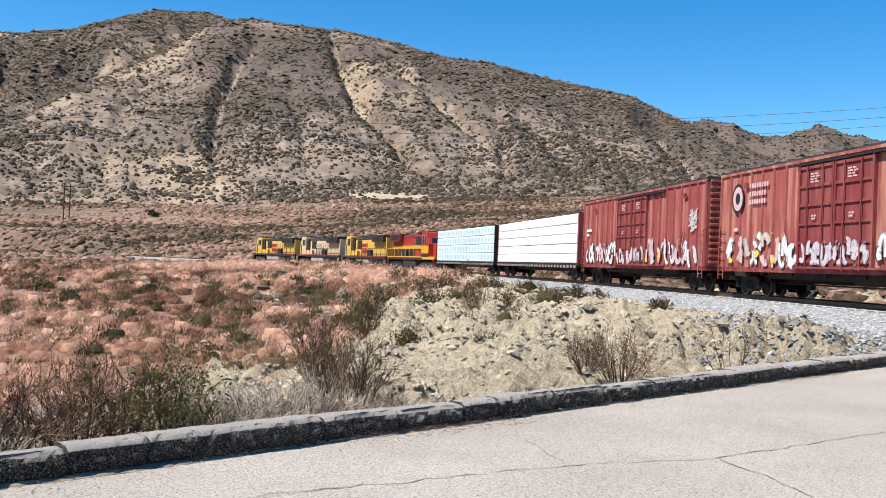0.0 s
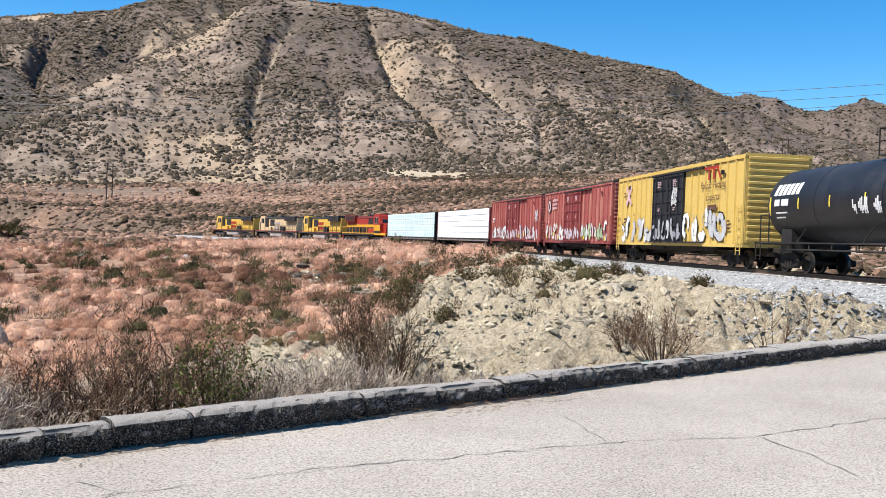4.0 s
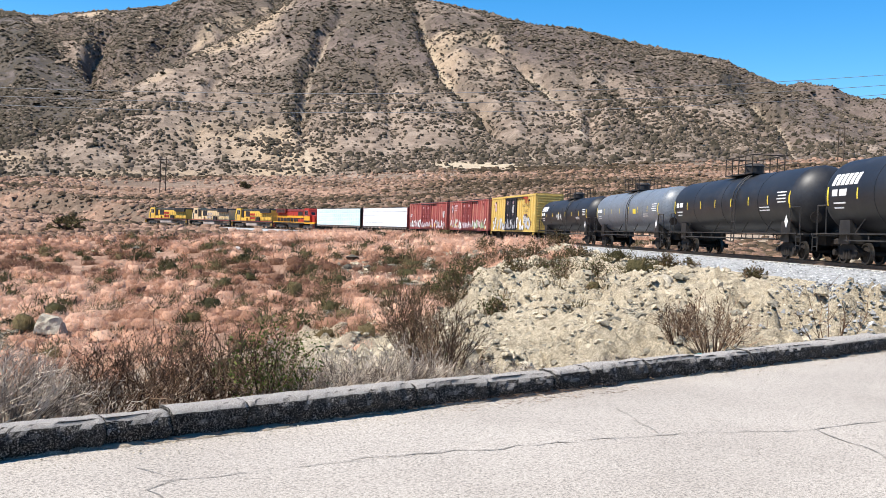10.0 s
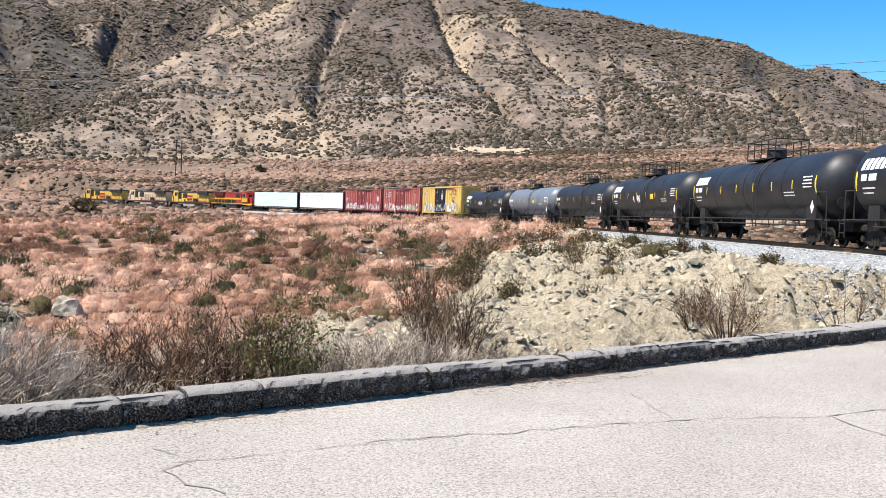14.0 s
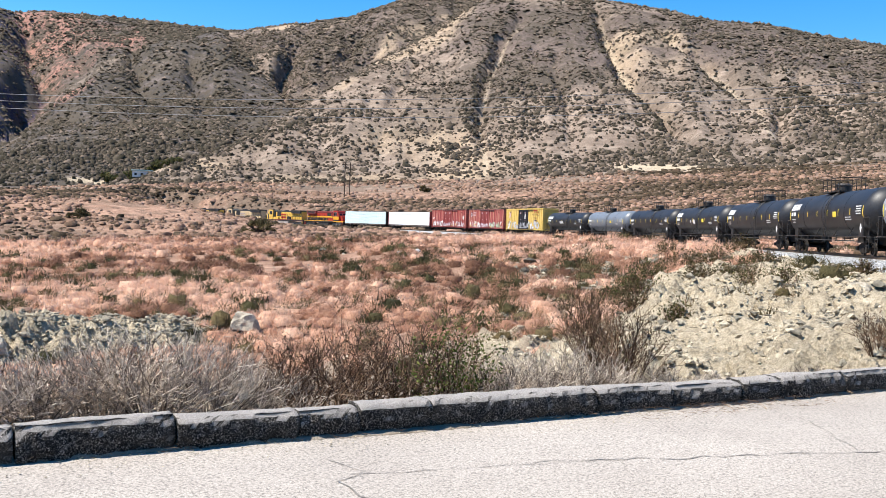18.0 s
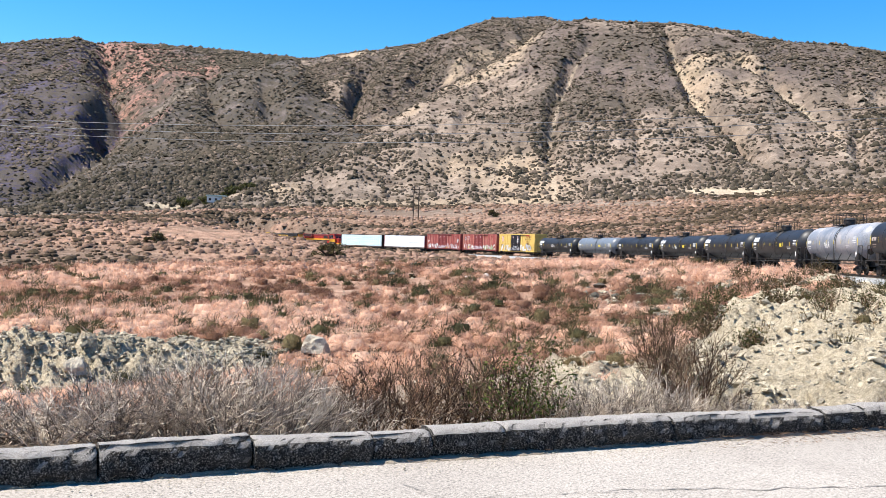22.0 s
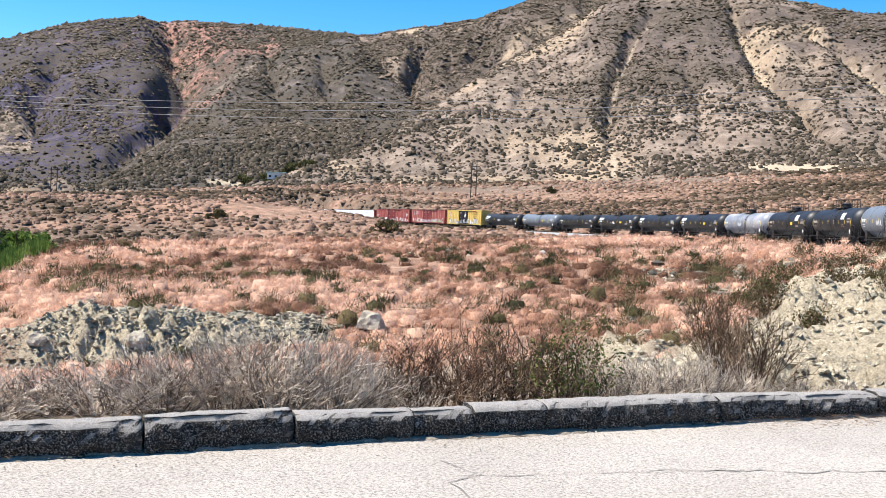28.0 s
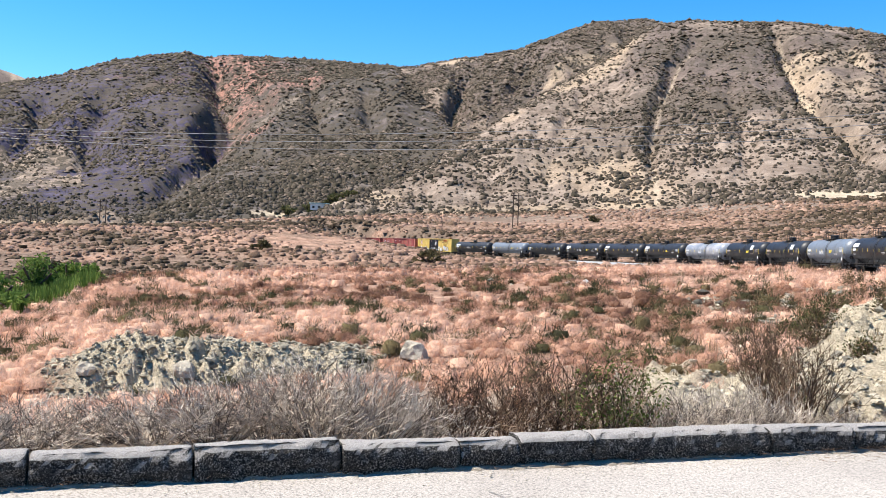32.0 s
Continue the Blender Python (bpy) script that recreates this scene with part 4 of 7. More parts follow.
def red_boxcar(length, paint, seed, first):
    car, hl, y, floor, top = boxcar(length, paint, OXIDE_DOOR, 0.3, 4.6, "faded oxide-red boxcar with plug doors and graffiti" if first else "sun-bleached oxide-red boxcar with a round emblem and graffiti", seed)
    yy = y + 0.082
    d0, d1 = 0.3 - 2.3, 0.3 + 2.3
    graffiti(car, d1 + 0.1, hl - 0.9, floor + 0.05, floor + 1.55, yy, (WHITE, WHITE, PINK), (SPRAY_BLACK, SPRAY_BLACK) if first else (SPRAY_GREY, SPRAY_GREEN), seed)
    graffiti(car, -hl + 0.8, d0 - 0.1, floor + 0.05, floor + 1.6, yy, (LILAC, WHITE, PINK) if first else (WHITE, SPRAY_GREEN, PINK, WHITE), (SPRAY_GREY, SPRAY_BLACK), seed + 1)
    graffiti(car, d0 + 0.3, d1 - 0.3, floor + 0.1, floor + 1.1, y + 0.16, (LILAC,), (SPRAY_GREY,), seed + 2)
    bm = bm_new()
    for _ in range(6):
        blob(bm, random.uniform(-hl + 0.8, hl - 0.8), floor + random.uniform(0.2, 0.6), 0.2, 0.17, yy + 0.02, 6)
    part("yellow_tag", bm, DECAL_YELLOW, car, "yellow painted patches")
    if first:
        bm = bm_new()
        for k in range(16):
            ribbon(bm, [(-hl + 1.3 + random.uniform(-0.5, 0.5), floor + random.uniform(1.6, 2.7)) for _ in range(3)], 0.07, yy)
        part("graffiti_tag", bm, WHITE, car, "white scribbled tag")
        bm = bars(bm_new(), hl - 0.8, floor + 2.2, ((0.4, 0.5), (0.5,)), 0.16, yy)
        part("car_marks", bm, WHITE, car, "faint white lettering bars")
    else:
        # round emblem: dark ring, pale field, plain shapes within
        cx, cz = hl - 1.7, 3.95
        for name, r, m, off in (("emblem_ring", 0.62, SPRAY_BLACK, 0.002), ("emblem_field", 0.5, PINK, 0.006), ("emblem_core", 0.24, SPRAY_BLACK, 0.010)):
            bm = bm_new()
            bm.faces.new([bm.verts.new((cx + 0.85 * r * math.cos(2 * math.pi * k / 24), yy + off, cz + r * math.sin(2 * math.pi * k / 24))) for k in range(24)])
            part(name, bm, m, car)
        bm = bars(bm_new(), cx - 1.0, 4.5, ((0.14,) * 8, (0.14,) * 7, (0.14,) * 7), 0.19, yy, 0.06)
        part("car_marks", bm, PINK, car, "faded pale lettering bars")
        bm = bars(bm_new(), cx + 0.3, 2.75, ((0.35,),), 0.14, yy)
        part("car_marks", bm, PINK, car)
    return car


def yellow_boxcar(length):
    car, hl, y, floor, top = boxcar(length, BOX_YELLOW, SPRAY_BLACK, 0.2, 4.8, "yellow boxcar with black plug doors and silver graffiti", 77, yellow=True)
    yy = y + 0.082
    graffiti(car, 2.7, hl - 1.0, floor + 0.05, floor + 1.75, yy, (SILVER, SILVER, WHITE), (SPRAY_BLACK, SPRAY_GREY), 78, 1.35)
    graffiti(car, -hl + 2.0, -2.3, floor + 0.05, floor + 2.0, yy, (SILVER, WHITE), (SPRAY_BLACK, SPRAY_GREY), 79, 1.3)
    graffiti(car, -1.9, 2.3, floor + 0.1, floor + 1.5, y + 0.16, (SILVER, SPRAY_GREY), (SPRAY_BLACK, SPRAY_BLACK), 80, 1.2)
    bm = bm_new()
    for k in range(14):
        ribbon(bm, [(-1.0 + random.uniform(-0.4, 0.5), 3.6 + random.uniform(-0.5, 0.6)) for _ in range(3)], 0.08, y + 0.16)
    part("graffiti_tag", bm, WHITE, car, "white scribbled tag on the black door")
    xx, xe = -hl + 3.5, hl - 2.3
    bm = bm_new()   # red sign as a plain pair of bent strokes
    ribbon(bm, [(xx + 1.1, 4.78), (xx - 0.7, 4.78)], 0.16, yy)
    ribbon(bm, [(xx + 0.5, 4.75), (xx + 0.5, 4.2)], 0.2, yy)
    ribbon(bm, [(xx - 0.1, 4.75), (xx - 0.1, 4.2)], 0.2, yy)
    ribbon(bm, [(xx - 0.5, 4.75), (xx - 0.9, 4.25)], 0.18, yy)
    part("red_sign", bm, LOCO_RED, car, "plain red sign")
    for k, word in enumerate(("Railcar Pooling", "Experts")):
        side_text(word, 0.52, xx, 3.78 - 0.58 * k, yy, surface_dark, car, 0.2)
    bm = bars(bm_new(), xx + 0.55, 2.98, ((1.1,),), 0.26, yy)
    part("web_bars", bm, surface_dark, car)
    bm = bm_new()
    ribbon(bm, [(xe + 0.5, 4.5), (xe - 0.5, 3.4)], 0.26, yy)
    ribbon(bm, [(xe - 0.5, 4.5), (xe + 0.5, 3.4)], 0.26, yy + 0.004)
    part("cross_sign", bm, PINK, car, "faded cross-shaped sign")
    bm = bars(bm_new(), xe + 0.95, 4.2, ((0.25,), (0.25,)), 0.12, yy)
    bars(bm, xe + 0.9, 2.6, ((0.5, 0.5), (0.5,)), 0.12, yy)
    bars(bm, -hl + 1.7, 2.2, ((0.35,), (0.3,), (0.35,)), 0.1, yy)
    part("car_marks", bm, surface_dark, car)
    return car


surface_dark = surface("faded_dark_lettering", (0.09, 0.045, 0.03), (0.16, 0.08, 0.05), 3, 20, 0.7)


# ---- centre-beam lumber cars ----
def lumber_car(length, wrap, printed, label):
    car = begin("lumber_car", label, "flatcar", "freight cars of the train")
    hl = length / 2 - 0.7
    part("deck", box(bm_new(), -hl, hl, -1.5, 1.5, 1.0, 1.16, 0.02), GEAR, car)
    part("centre_sill", box(bm_new(), -hl, hl, -0.4, 0.4, 0.62, 1.02), GEAR, car)
    for e in (1, -1):
        x0, x1 = sorted((e * hl, e * (hl - 0.16)))
        part("bulkhead", box(bm_new(), x0, x1, -1.5, 1.5, 1.1, 4.55), GEAR if printed else OXIDE_DOOR, car, "end bulkhead")
    bm = box(bm_new(), -hl, hl, -0.12, 0.12, 4.4, 4.68)
    for x in np.linspace(-hl + 0.8, hl - 0.8, 12):
        box(bm, x - 0.06, x + 0.06, -0.1, 0.1, 1.1, 4.5)
    part("centre_beam", bm, GEAR, car, "tall truss beam along the middle")
    winch = mesh_of("strap_winch", box(bm_new(), -0.12, 0.12, -0.05, 0.05, 0.88, 1.04, 0.01), PALE_TANK)
    n = 30
    for k in range(n):
        x = -hl + 0.5 + k * (2 * hl - 1.0) / (n - 1)
        put(winch, car, x, 1.52, 0)
    rows = 4 if printed else 5
    cols = 5
    hz, wx = 3.3 / rows, (2 * hl - 0.5) / cols
    for side in (1, -1):
        for k in range(cols):
            for r in range(rows):
                x0 = -hl + 0.25 + k * wx
                bm = bm_new()
                box(bm, -wx / 2 + 0.004, wx / 2 - 0.004, -0.66, 0.66, 0, hz - 0.025, 0.035)
                bd = part("lumber_pack", bm, wrap, car, "wrapped lumber bundle")
                jx, jy = random.uniform(-0.01, 0.01), random.uniform(-0.012, 0.012)
                bd.matrix_basis = pose(x0 + wx / 2 + jx, side * (0.86 + jy), 1.2 + r * hz)
                if printed and side > 0:
                    bm = bm_new()
                    for q in range(4):
                        xq = -wx / 2 + (q + 0.5) * wx / 4
                        for dx in (0.08, -0.12):
                            ribbon(bm, [(xq + dx, 0.22), (xq + dx - 0.05, 0.42), (xq + dx, 0.60)], 0.1, 0.672)
                    part("print", bm, PRINT, bd, "small teal printed marks")
    for x in (-hl + 1.9, hl - 1.9):
        truck(car, x)
    couplers(car, length / 2)
    return car


# ---- tank cars ----
def tank_mesh(hl, radius, material):
    """A barrel with dished ends, along x."""
    bm = bm_new()
    seg = 40
    prof = [(hl, 0.0), (hl - 0.05, 0.45), (hl - 0.2, 0.85), (hl - 0.42, 1.18), (hl - 0.7, 1.4), (hl - 0.95, 1.495), (hl - 1.1, 1.5)]
    xs = prof + [(x, 1.5) for x in np.linspace(hl - 2.2, -hl + 2.2, 6)] + [(-x, r) for x, r in prof[::-1]]
    rings = []
    for x, r in xs:
        r *= radius / 1.5
        rings.append([bm.verts.new((x, r * math.cos(2 * math.pi * k / seg), r * math.sin(2 * math.pi * k / seg))) for k in range(seg)] if r > 0 else [bm.verts.new((x, 0, 0))])
    for p, q in zip(rings, rings[1:]):
        for k in range(seg):
            l = (k + 1) % seg
            if len(p) == 1:
                bm.faces.new((p[0], q[k], q[l]))
            elif len(q) == 1:
                bm.faces.new((p[k], q[0], p[l]))
            else:
                bm.faces.new((p[k], q[k], q[l], p[l]))
    me = mesh_of("tank", bm, material)
    me.polygons.foreach_set("use_smooth", [True] * len(me.polygons))
    return me


def on_tank(bm, radius, zc, x0, x1, z0, z1, out=0.006, seg=4):
    """A decal patch that lies on the barrel's left side between two heights over the rail."""
    rows = []
    for k in range(seg + 1):
        z = z0 + (z1 - z0) * k / seg
        y = math.sqrt(max(0.0, radius ** 2 - (z - zc) ** 2)) + out
        rows.append((bm.verts.new((x0, y, z)), bm.verts.new((x1, y, z))))
    for p, q in zip(rows, rows[1:]):
        bm.faces.new((p[0], p[1], q[1], q[0]))
    return bm


def slanted_mark(bm, radius, zc, x, z, size, n):
    """A row of plain slanted blocks, bent to the barrel, where a maker's name stands."""
    for k in range(n):
        w, cx, rows = size * 0.62, x - k * size * 0.8, []
        for q in range(5):
            zz = z + size * q / 4
            y = math.sqrt(max(0, radius ** 2 - (zz - zc) ** 2)) + 0.008
            sl = size * 0.18 * q / 4
            rows.append((bm.verts.new((cx - sl, y, zz)), bm.verts.new((cx - w - sl, y, zz))))
        for p, q in zip(rows, rows[1:]):
            bm.faces.new((p[0], p[1], q[1], q[0]))
    return bm


def tank_car(length, paint, logo, label, seed, dome_x=0.4, white_panel=False):
    random.seed(seed)
    car = begin("tank_car", label, "tank car", "freight cars of the train")
    hl, radius, zc = length / 2 - 0.75, 1.54, 2.74
    me = tank_mesh(hl, radius, paint)
    tank = new("tank", me)
    tank.parent = car
    tank.location = (0, 0, zc)
    for x in (-hl * 0.5, hl * 0.02, hl * 0.5):   # weld seams
        bm = bm_new()
        bmesh.ops.create_cone(bm, cap_ends=True, segments=40, radius1=radius + 0.012, radius2=radius + 0.012, depth=0.07, matrix=Matrix.Translation((x, 0, zc)) @ Matrix.Rotation(math.pi / 2, 4, "Y"))
        part("weld_band", bm, paint, car)
    for x in (-hl + 2.1, hl - 2.1):
        bm = extrude_profile(bm_new(), [(-0.5, 0.8), (0.5, 0.8), (0.42, 1.75), (-0.42, 1.75)], -1.25, 1.25)
        s = part("saddle", bm, BLACK, car)
        s.location = (x, 0, 0)
        truck(car, x)
    part("stub_sill", box(bm_new(), hl - 3.2, hl + 0.1, -0.35, 0.35, 0.7, 1.1), GEAR, car)
    part("stub_sill", box(bm_new(), -hl - 0.1, -hl + 3.2, -0.35, 0.35, 0.7, 1.1), GEAR, car)
    # running boards and their brackets
    for side in (1, -1):
        y0, y1 = sorted((side * 1.2, side * 1.56))
        part("running_board", box(bm_new(), -hl + 0.2, hl - 0.2, y0, y1, 1.16, 1.21), BLACK, car)
        part("side_rail", rod(bm_new(), (-hl + 2.6, side * 1.5, 0.92), (hl - 2.6, side * 1.5, 0.92), 0.03, 5), BLACK, car)
        bracket = mesh_of("bracket", rod(bm_new(), (0, side * 1.5, 0.92), (0, side * 1.5, 1.18), 0.025, 5), BLACK)
        for x in np.linspace(-hl + 2.8, hl - 2.8, 9):
            put(bracket, car, x, 0, 0)
        brace = mesh_of("brace", rod(bm_new(), (0.3, side * 1.52, 1.2), (-0.1, side * 1.36, 1.75), 0.03, 5), BLACK)
        for x in (-hl + 3.4, -hl * 0.33, hl * 0.1, hl - 3.8):
            put(brace, car, x, 0, 0)
    # ladder at the middle, bent over the barrel
    lx = dome_x - 1.6
    bm = bm_new()
    arc = [(math.cos(a) * (radius + 0.1), zc + math.sin(a) * (radius + 0.1)) for a in np.linspace(0.0, 1.15, 7)]
    line = [(radius + 0.1, 0.75)] + arc
    for xx in (lx - 0.22, lx + 0.22):
        for (a, b), (c, d) in zip(line, line[1:]):
            rod(bm, (xx, a, b), (xx, c, d), 0.025, 5)
    for k, ((a, b), (c, d)) in enumerate(zip(line, line[1:])):
        m = 5 if k == 0 else 1
        for q in range(m):
            u = (q + 0.5) / m
            rod(bm, (lx - 0.22, a + (c - a) * u, b + (d - b) * u), (lx + 0.22, a + (c - a) * u, b + (d - b) * u), 0.02, 5)
    part("ladder", bm, BLACK, car)
    # top platform with railing and the valve housing
    pl = 1.9
    part("platform", box(bm_new(), dome_x - pl, dome_x + pl, -0.85, 0.85, zc + radius - 0.02, zc + radius + 0.05), BLACK, car)
    for side in (1, -1):
        rail = part("railing", rod(bm_new(), (dome_x - pl, side * 0.85, zc + radius + 0.95), (dome_x + pl, side * 0.85, zc + radius + 0.95), 0.03), GEAR, car)
        part("mid_rail", rod(bm_new(), (dome_x - pl, side * 0.85, zc + radius + 0.5), (dome_x + pl, side * 0.85, zc + radius + 0.5), 0.025), GEAR, rail)
        post = mesh_of("rail_post", rod(bm_new(), (0, side * 0.85, zc + radius), (0, side * 0.85, zc + radius + 0.97), 0.03, 5), GEAR)
        for x in np.linspace(dome_x - pl, dome_x + pl, 5):
            put(post, rail, x, 0, 0)
    for e in (1, -1):
        part("end_rail", rod(bm_new(), (dome_x + e * pl, -0.85, zc + radius + 0.95), (dome_x + e * pl, 0.85, zc + radius + 0.95), 0.03), GEAR, car)
    bm = bm_new()
    bmesh.ops.create_cone(bm, cap_ends=True, segments=18, radius1=0.5, radius2=0.5, depth=0.5, matrix=Matrix.Translation((dome_x, 0, zc + radius + 0.25)))
    bmesh.ops.create_cone(bm, cap_ends=True, segments=18, radius1=0.55, radius2=0.4, depth=0.14, matrix=Matrix.Translation((dome_x, 0, zc + radius + 0.56)))
    part("valve_housing", bm, BLACK, car)
    # end platforms, handrails, brake wheel
    for e in (1, -1):
        x0, x1 = sorted((e * (hl - 0.6), e * (hl + 0.35)))
        part("end_platform", box(bm_new(), x0, x1, -1.5, 1.5, 1.12, 1.2), BLACK, car)
        for side in (1, -1):
            bm = rod(bm_new(), (e * (hl - 0.1), side * 1.45, 1.15), (e * (hl - 0.1), side * 1.45, 2.35), 0.03, 5)
            rod(bm, (e * (hl - 0.1), side * 1.45, 2.35), (e * (hl - 1.0), side * 1.5, 2.35), 0.03, 5)
            rod(bm, (e * (hl - 1.0), side * 1.5, 1.15), (e * (hl - 1.0), side * 1.5, 2.35), 0.03, 5)
            part("handrail", bm, BLACK, car)
            part("corner_ladder", ladder(bm_new(), e * (hl - 0.3), e * (hl + 0.15), side * 1.52, 0.45, 1.2), BLACK, car)
    bm = bm_new()
    bmesh.ops.create_cone(bm, cap_ends=True, segments=14, radius1=0.26, radius2=0.26, depth=0.05, matrix=Matrix.Translation((-hl - 0.25, 0.9, 1.9)) @ Matrix.Rotation(math.pi / 2, 4, "Y"))
    part("brake_wheel", bm, GEAR, car)
    # tape strips, markings and placard
    for x in np.linspace(hl - 1.15, -hl + 1.15, 8):
        part("reflective_tape", on_tank(bm_new(), radius, zc, x - 0.045, x + 0.045, zc - 0.2, zc + 0.22), DECAL_YELLOW, car)
    for x in (hl - 1.1, -hl + 1.1):
        part("reflective_tape", on_tank(bm_new(), radius, zc, x - 0.05, x + 0.05, zc - 0.42, zc + 0.35), DECAL_YELLOW, car)
    if logo:
        part("maker_mark", slanted_mark(bm_new(), radius, zc, hl - 1.35, zc + 0.38, 0.46, 6), WHITE, car, "white slanted blocks of a maker's mark")
    elif white_panel:
        part("white_panel", on_tank(bm_new(), radius, zc, -hl + 3.6, -hl + 4.8, zc + 0.25, zc + 0.95), WHITE, car, "white marking panel")
    lines = [(hl - 1.95, hl - 1.5, -0.05, 0.22), (hl - 2.7, hl - 2.1, -0.05, 0.22), (hl - 2.6, hl - 1.6, -0.36, -0.30), (hl - 2.4, hl - 1.6, -0.55, -0.49)]
    lines += [(-hl + 1.5, -hl + 2.5 - 0.1 * (k % 2), 0.3 - 0.15 * k, 0.355 - 0.15 * k) for k in range(4)] + [(-hl + 3.4, -hl + 4.6, -0.35 - 0.14 * k, -0.30 - 0.14 * k) for k in range(2)]
    for x0, x1, z0, z1 in lines:
        part("tank_mark", on_tank(bm_new(), radius, zc, x0, x1, zc + z0, zc + z1), WHITE if not white_panel else PALE_TANK, car, "white lettering bar")
    if seed % 2:
        part("tape_patch", on_tank(bm_new(), radius, zc, -hl * 0.33, -hl * 0.33 + 0.75, zc - 0.28, zc + 0.08), DECAL_YELLOW, car, "yellow rectangular label")
    if seed % 3 == 1:
        bm = bm_new()
        for k in range(7):
            x = hl * 0.1 + random.uniform(-0.9, 0.9)
            for q in range(3):
                on_tank(bm, radius, zc, x + q * 0.09, x + q * 0.09 + 0.08, zc - 0.5 + 0.1 * q, zc - 0.15 + random.uniform(-0.15, 0.25), 0.008)
        part("graffiti_tag", bm, WHITE, car, "small white scribbled tag")
    bm = bm_new()
    py = 1.56
    bm.faces.new([bm.verts.new(c) for c in ((-hl + 1.3, py, 1.42), (-hl + 1.5, py, 1.72), (-hl + 1.3, py, 2.02), (-hl + 1.1, py, 1.72))])
    part("placard", bm, WHITE, car, "white diamond placard")
    couplers(car, length / 2)
    return car


# ---- locomotives ----
def locomotive(length, hood, roof, label, seed, band=None, sill=None):
    random.seed(seed)
    car = begin("locomotive", label, "locomotive", "locomotives of the train")
    hl = length / 2 - 0.45
    part("frame", box(bm_new(), -hl, hl, -1.5, 1.5, 1.28, 1.62, 0.02), sill or GREY_ROOF, car)
    # short nose, cab, long hood, radiator wings
    part("nose", extrude_profile(bm_new(), [(hl - 1.1, 1.6), (hl - 1.1, 2.5), (hl - 1.35, 3.05), (hl - 2.6, 3.2), (hl - 2.6, 1.6)], -0.95, 0.95), hood, car)
    cab = part("cab", extrude_profile(bm_new(), [(hl - 2.3, 1.6), (hl - 2.3, 3.1), (hl - 2.75, 3.95), (hl - 2.95, 4.45), (hl - 3.3, 4.62), (hl - 5.0, 4.62), (hl - 5.2, 4.4), (hl - 5.2, 1.6)], -1.5, 1.5), hood, car)
    for side in (1, -1):
        for x in (hl - 3.75, hl - 4.55):
            y0, y1 = sorted((side * 1.49, side * 1.515))
            part("window_frame", box(bm_new(), x - 0.37, x + 0.37, *sorted((side * 1.49, side * 1.508)), 3.08, 4.16, 0.02), SPRAY_GREY, cab)
            part("cab_window", box(bm_new(), x - 0.33, x + 0.33, y0, y1, 3.12, 4.12, 0.02), GLASS_DARK, cab)
        y0, y1 = sorted((side * 1.49, side * 1.512))
        part("cab_door", box(bm_new(), hl - 3.1, hl - 2.55, y0, y1, 1.7, 3.3), roof, cab)
        part("battery_box", box(bm_new(), hl - 8.2, hl - 5.4, side * 0.9 if side > 0 else -1.45, 1.45 if side > 0 else side * 0.9, 1.62, 2.35), hood, car)
    for y in (-0.6, 0.6):
        wd = part("windshield", box(bm_new(), -0.02, 0.02, y - 0.45, y + 0.45, -0.33, 0.33), GLASS_DARK, cab)
        wd.matrix_basis = pose(hl - 2.53, 0, 3.52, 0, -27, 0)
    part("cab_roof", box(bm_new(), hl - 5.1, hl - 3.2, -1.35, 1.35, 4.60, 4.68, 0.02), roof, cab)
    part("long_hood", box(bm_new(), -hl + 1.2, hl - 5.15, -0.98, 0.98, 1.6, 4.2, 0.06), hood, car)
    part("hood_roof", box(bm_new(), -hl + 1.2, hl - 5.15, -0.9, 0.9, 4.2, 4.42, 0.05), roof, car)
    part("exhaust_stack", box(bm_new(), -0.6, 0.5, -0.4, 0.4, 4.38, 4.7, 0.05), BLACK, car)
    bm = extrude_profile(bm_new(), [(-hl + 1.5, 3.55), (-hl + 1.35, 4.55), (-hl + 6.4, 4.55), (-hl + 6.4, 3.9), (-hl + 6.0, 3.55)], -1.48, 1.48)
    part("radiator", bm, roof, car, "dark radiator wings on the hood")
    for side in (1, -1):
        bm = bm_new()
        for k in range(14):
            x = -hl + 1.9 + k * 0.3
            y0, y1 = sorted((side * 1.47, side * 1.5))
            box(bm, x, x + 0.2, y0, y1, 3.7, 4.4)
        part("radiator_grille", bm, BLACK, car)
        y0, y1 = sorted((side * 0.97, side * 1.0))
        leaf = mesh_of("hood_door", box(bm_new(), 0, 0.78, y0, y1, 1.8, 3.4, 0.01), hood)
        seam = mesh_of("door_seam", box(bm_new(), -0.05, 0.05, *sorted((side * 0.97, side * 0.995)), 1.75, 3.5), BLACK)
        latch = mesh_of("door_latch", box(bm_new(), 0.33, 0.45, *sorted((side * 0.99, side * 1.03)), 2.5, 2.66), BLACK)
        for k in range(12):
            put(leaf, car, -hl + 1.6 + k * 0.9, 0, 0)
            put(latch, car, -hl + 1.6 + k * 0.9, 0, 0)
            put(seam, car, -hl + 1.54 + k * 0.9, 0, 0)
        part("hood_shoulder", box(bm_new(), -hl + 6.5, hl - 5.3, *sorted((side * 0.93, side * 1.03)), 3.98, 4.24, 0.03), roof, car, "dark upper edge of the hood")
        part("walkway_edge", box(bm_new(), -hl + 0.2, hl - 5.0, *sorted((side * 1.42, side * 1.53)), 1.2, 1.5), BLACK, car)
        part("equipment_box", box(bm_new(), -hl + 6.8, -hl + 8.6, *sorted((side * 0.98, side * 1.36)), 1.62, 2.5, 0.03), BLACK, car)
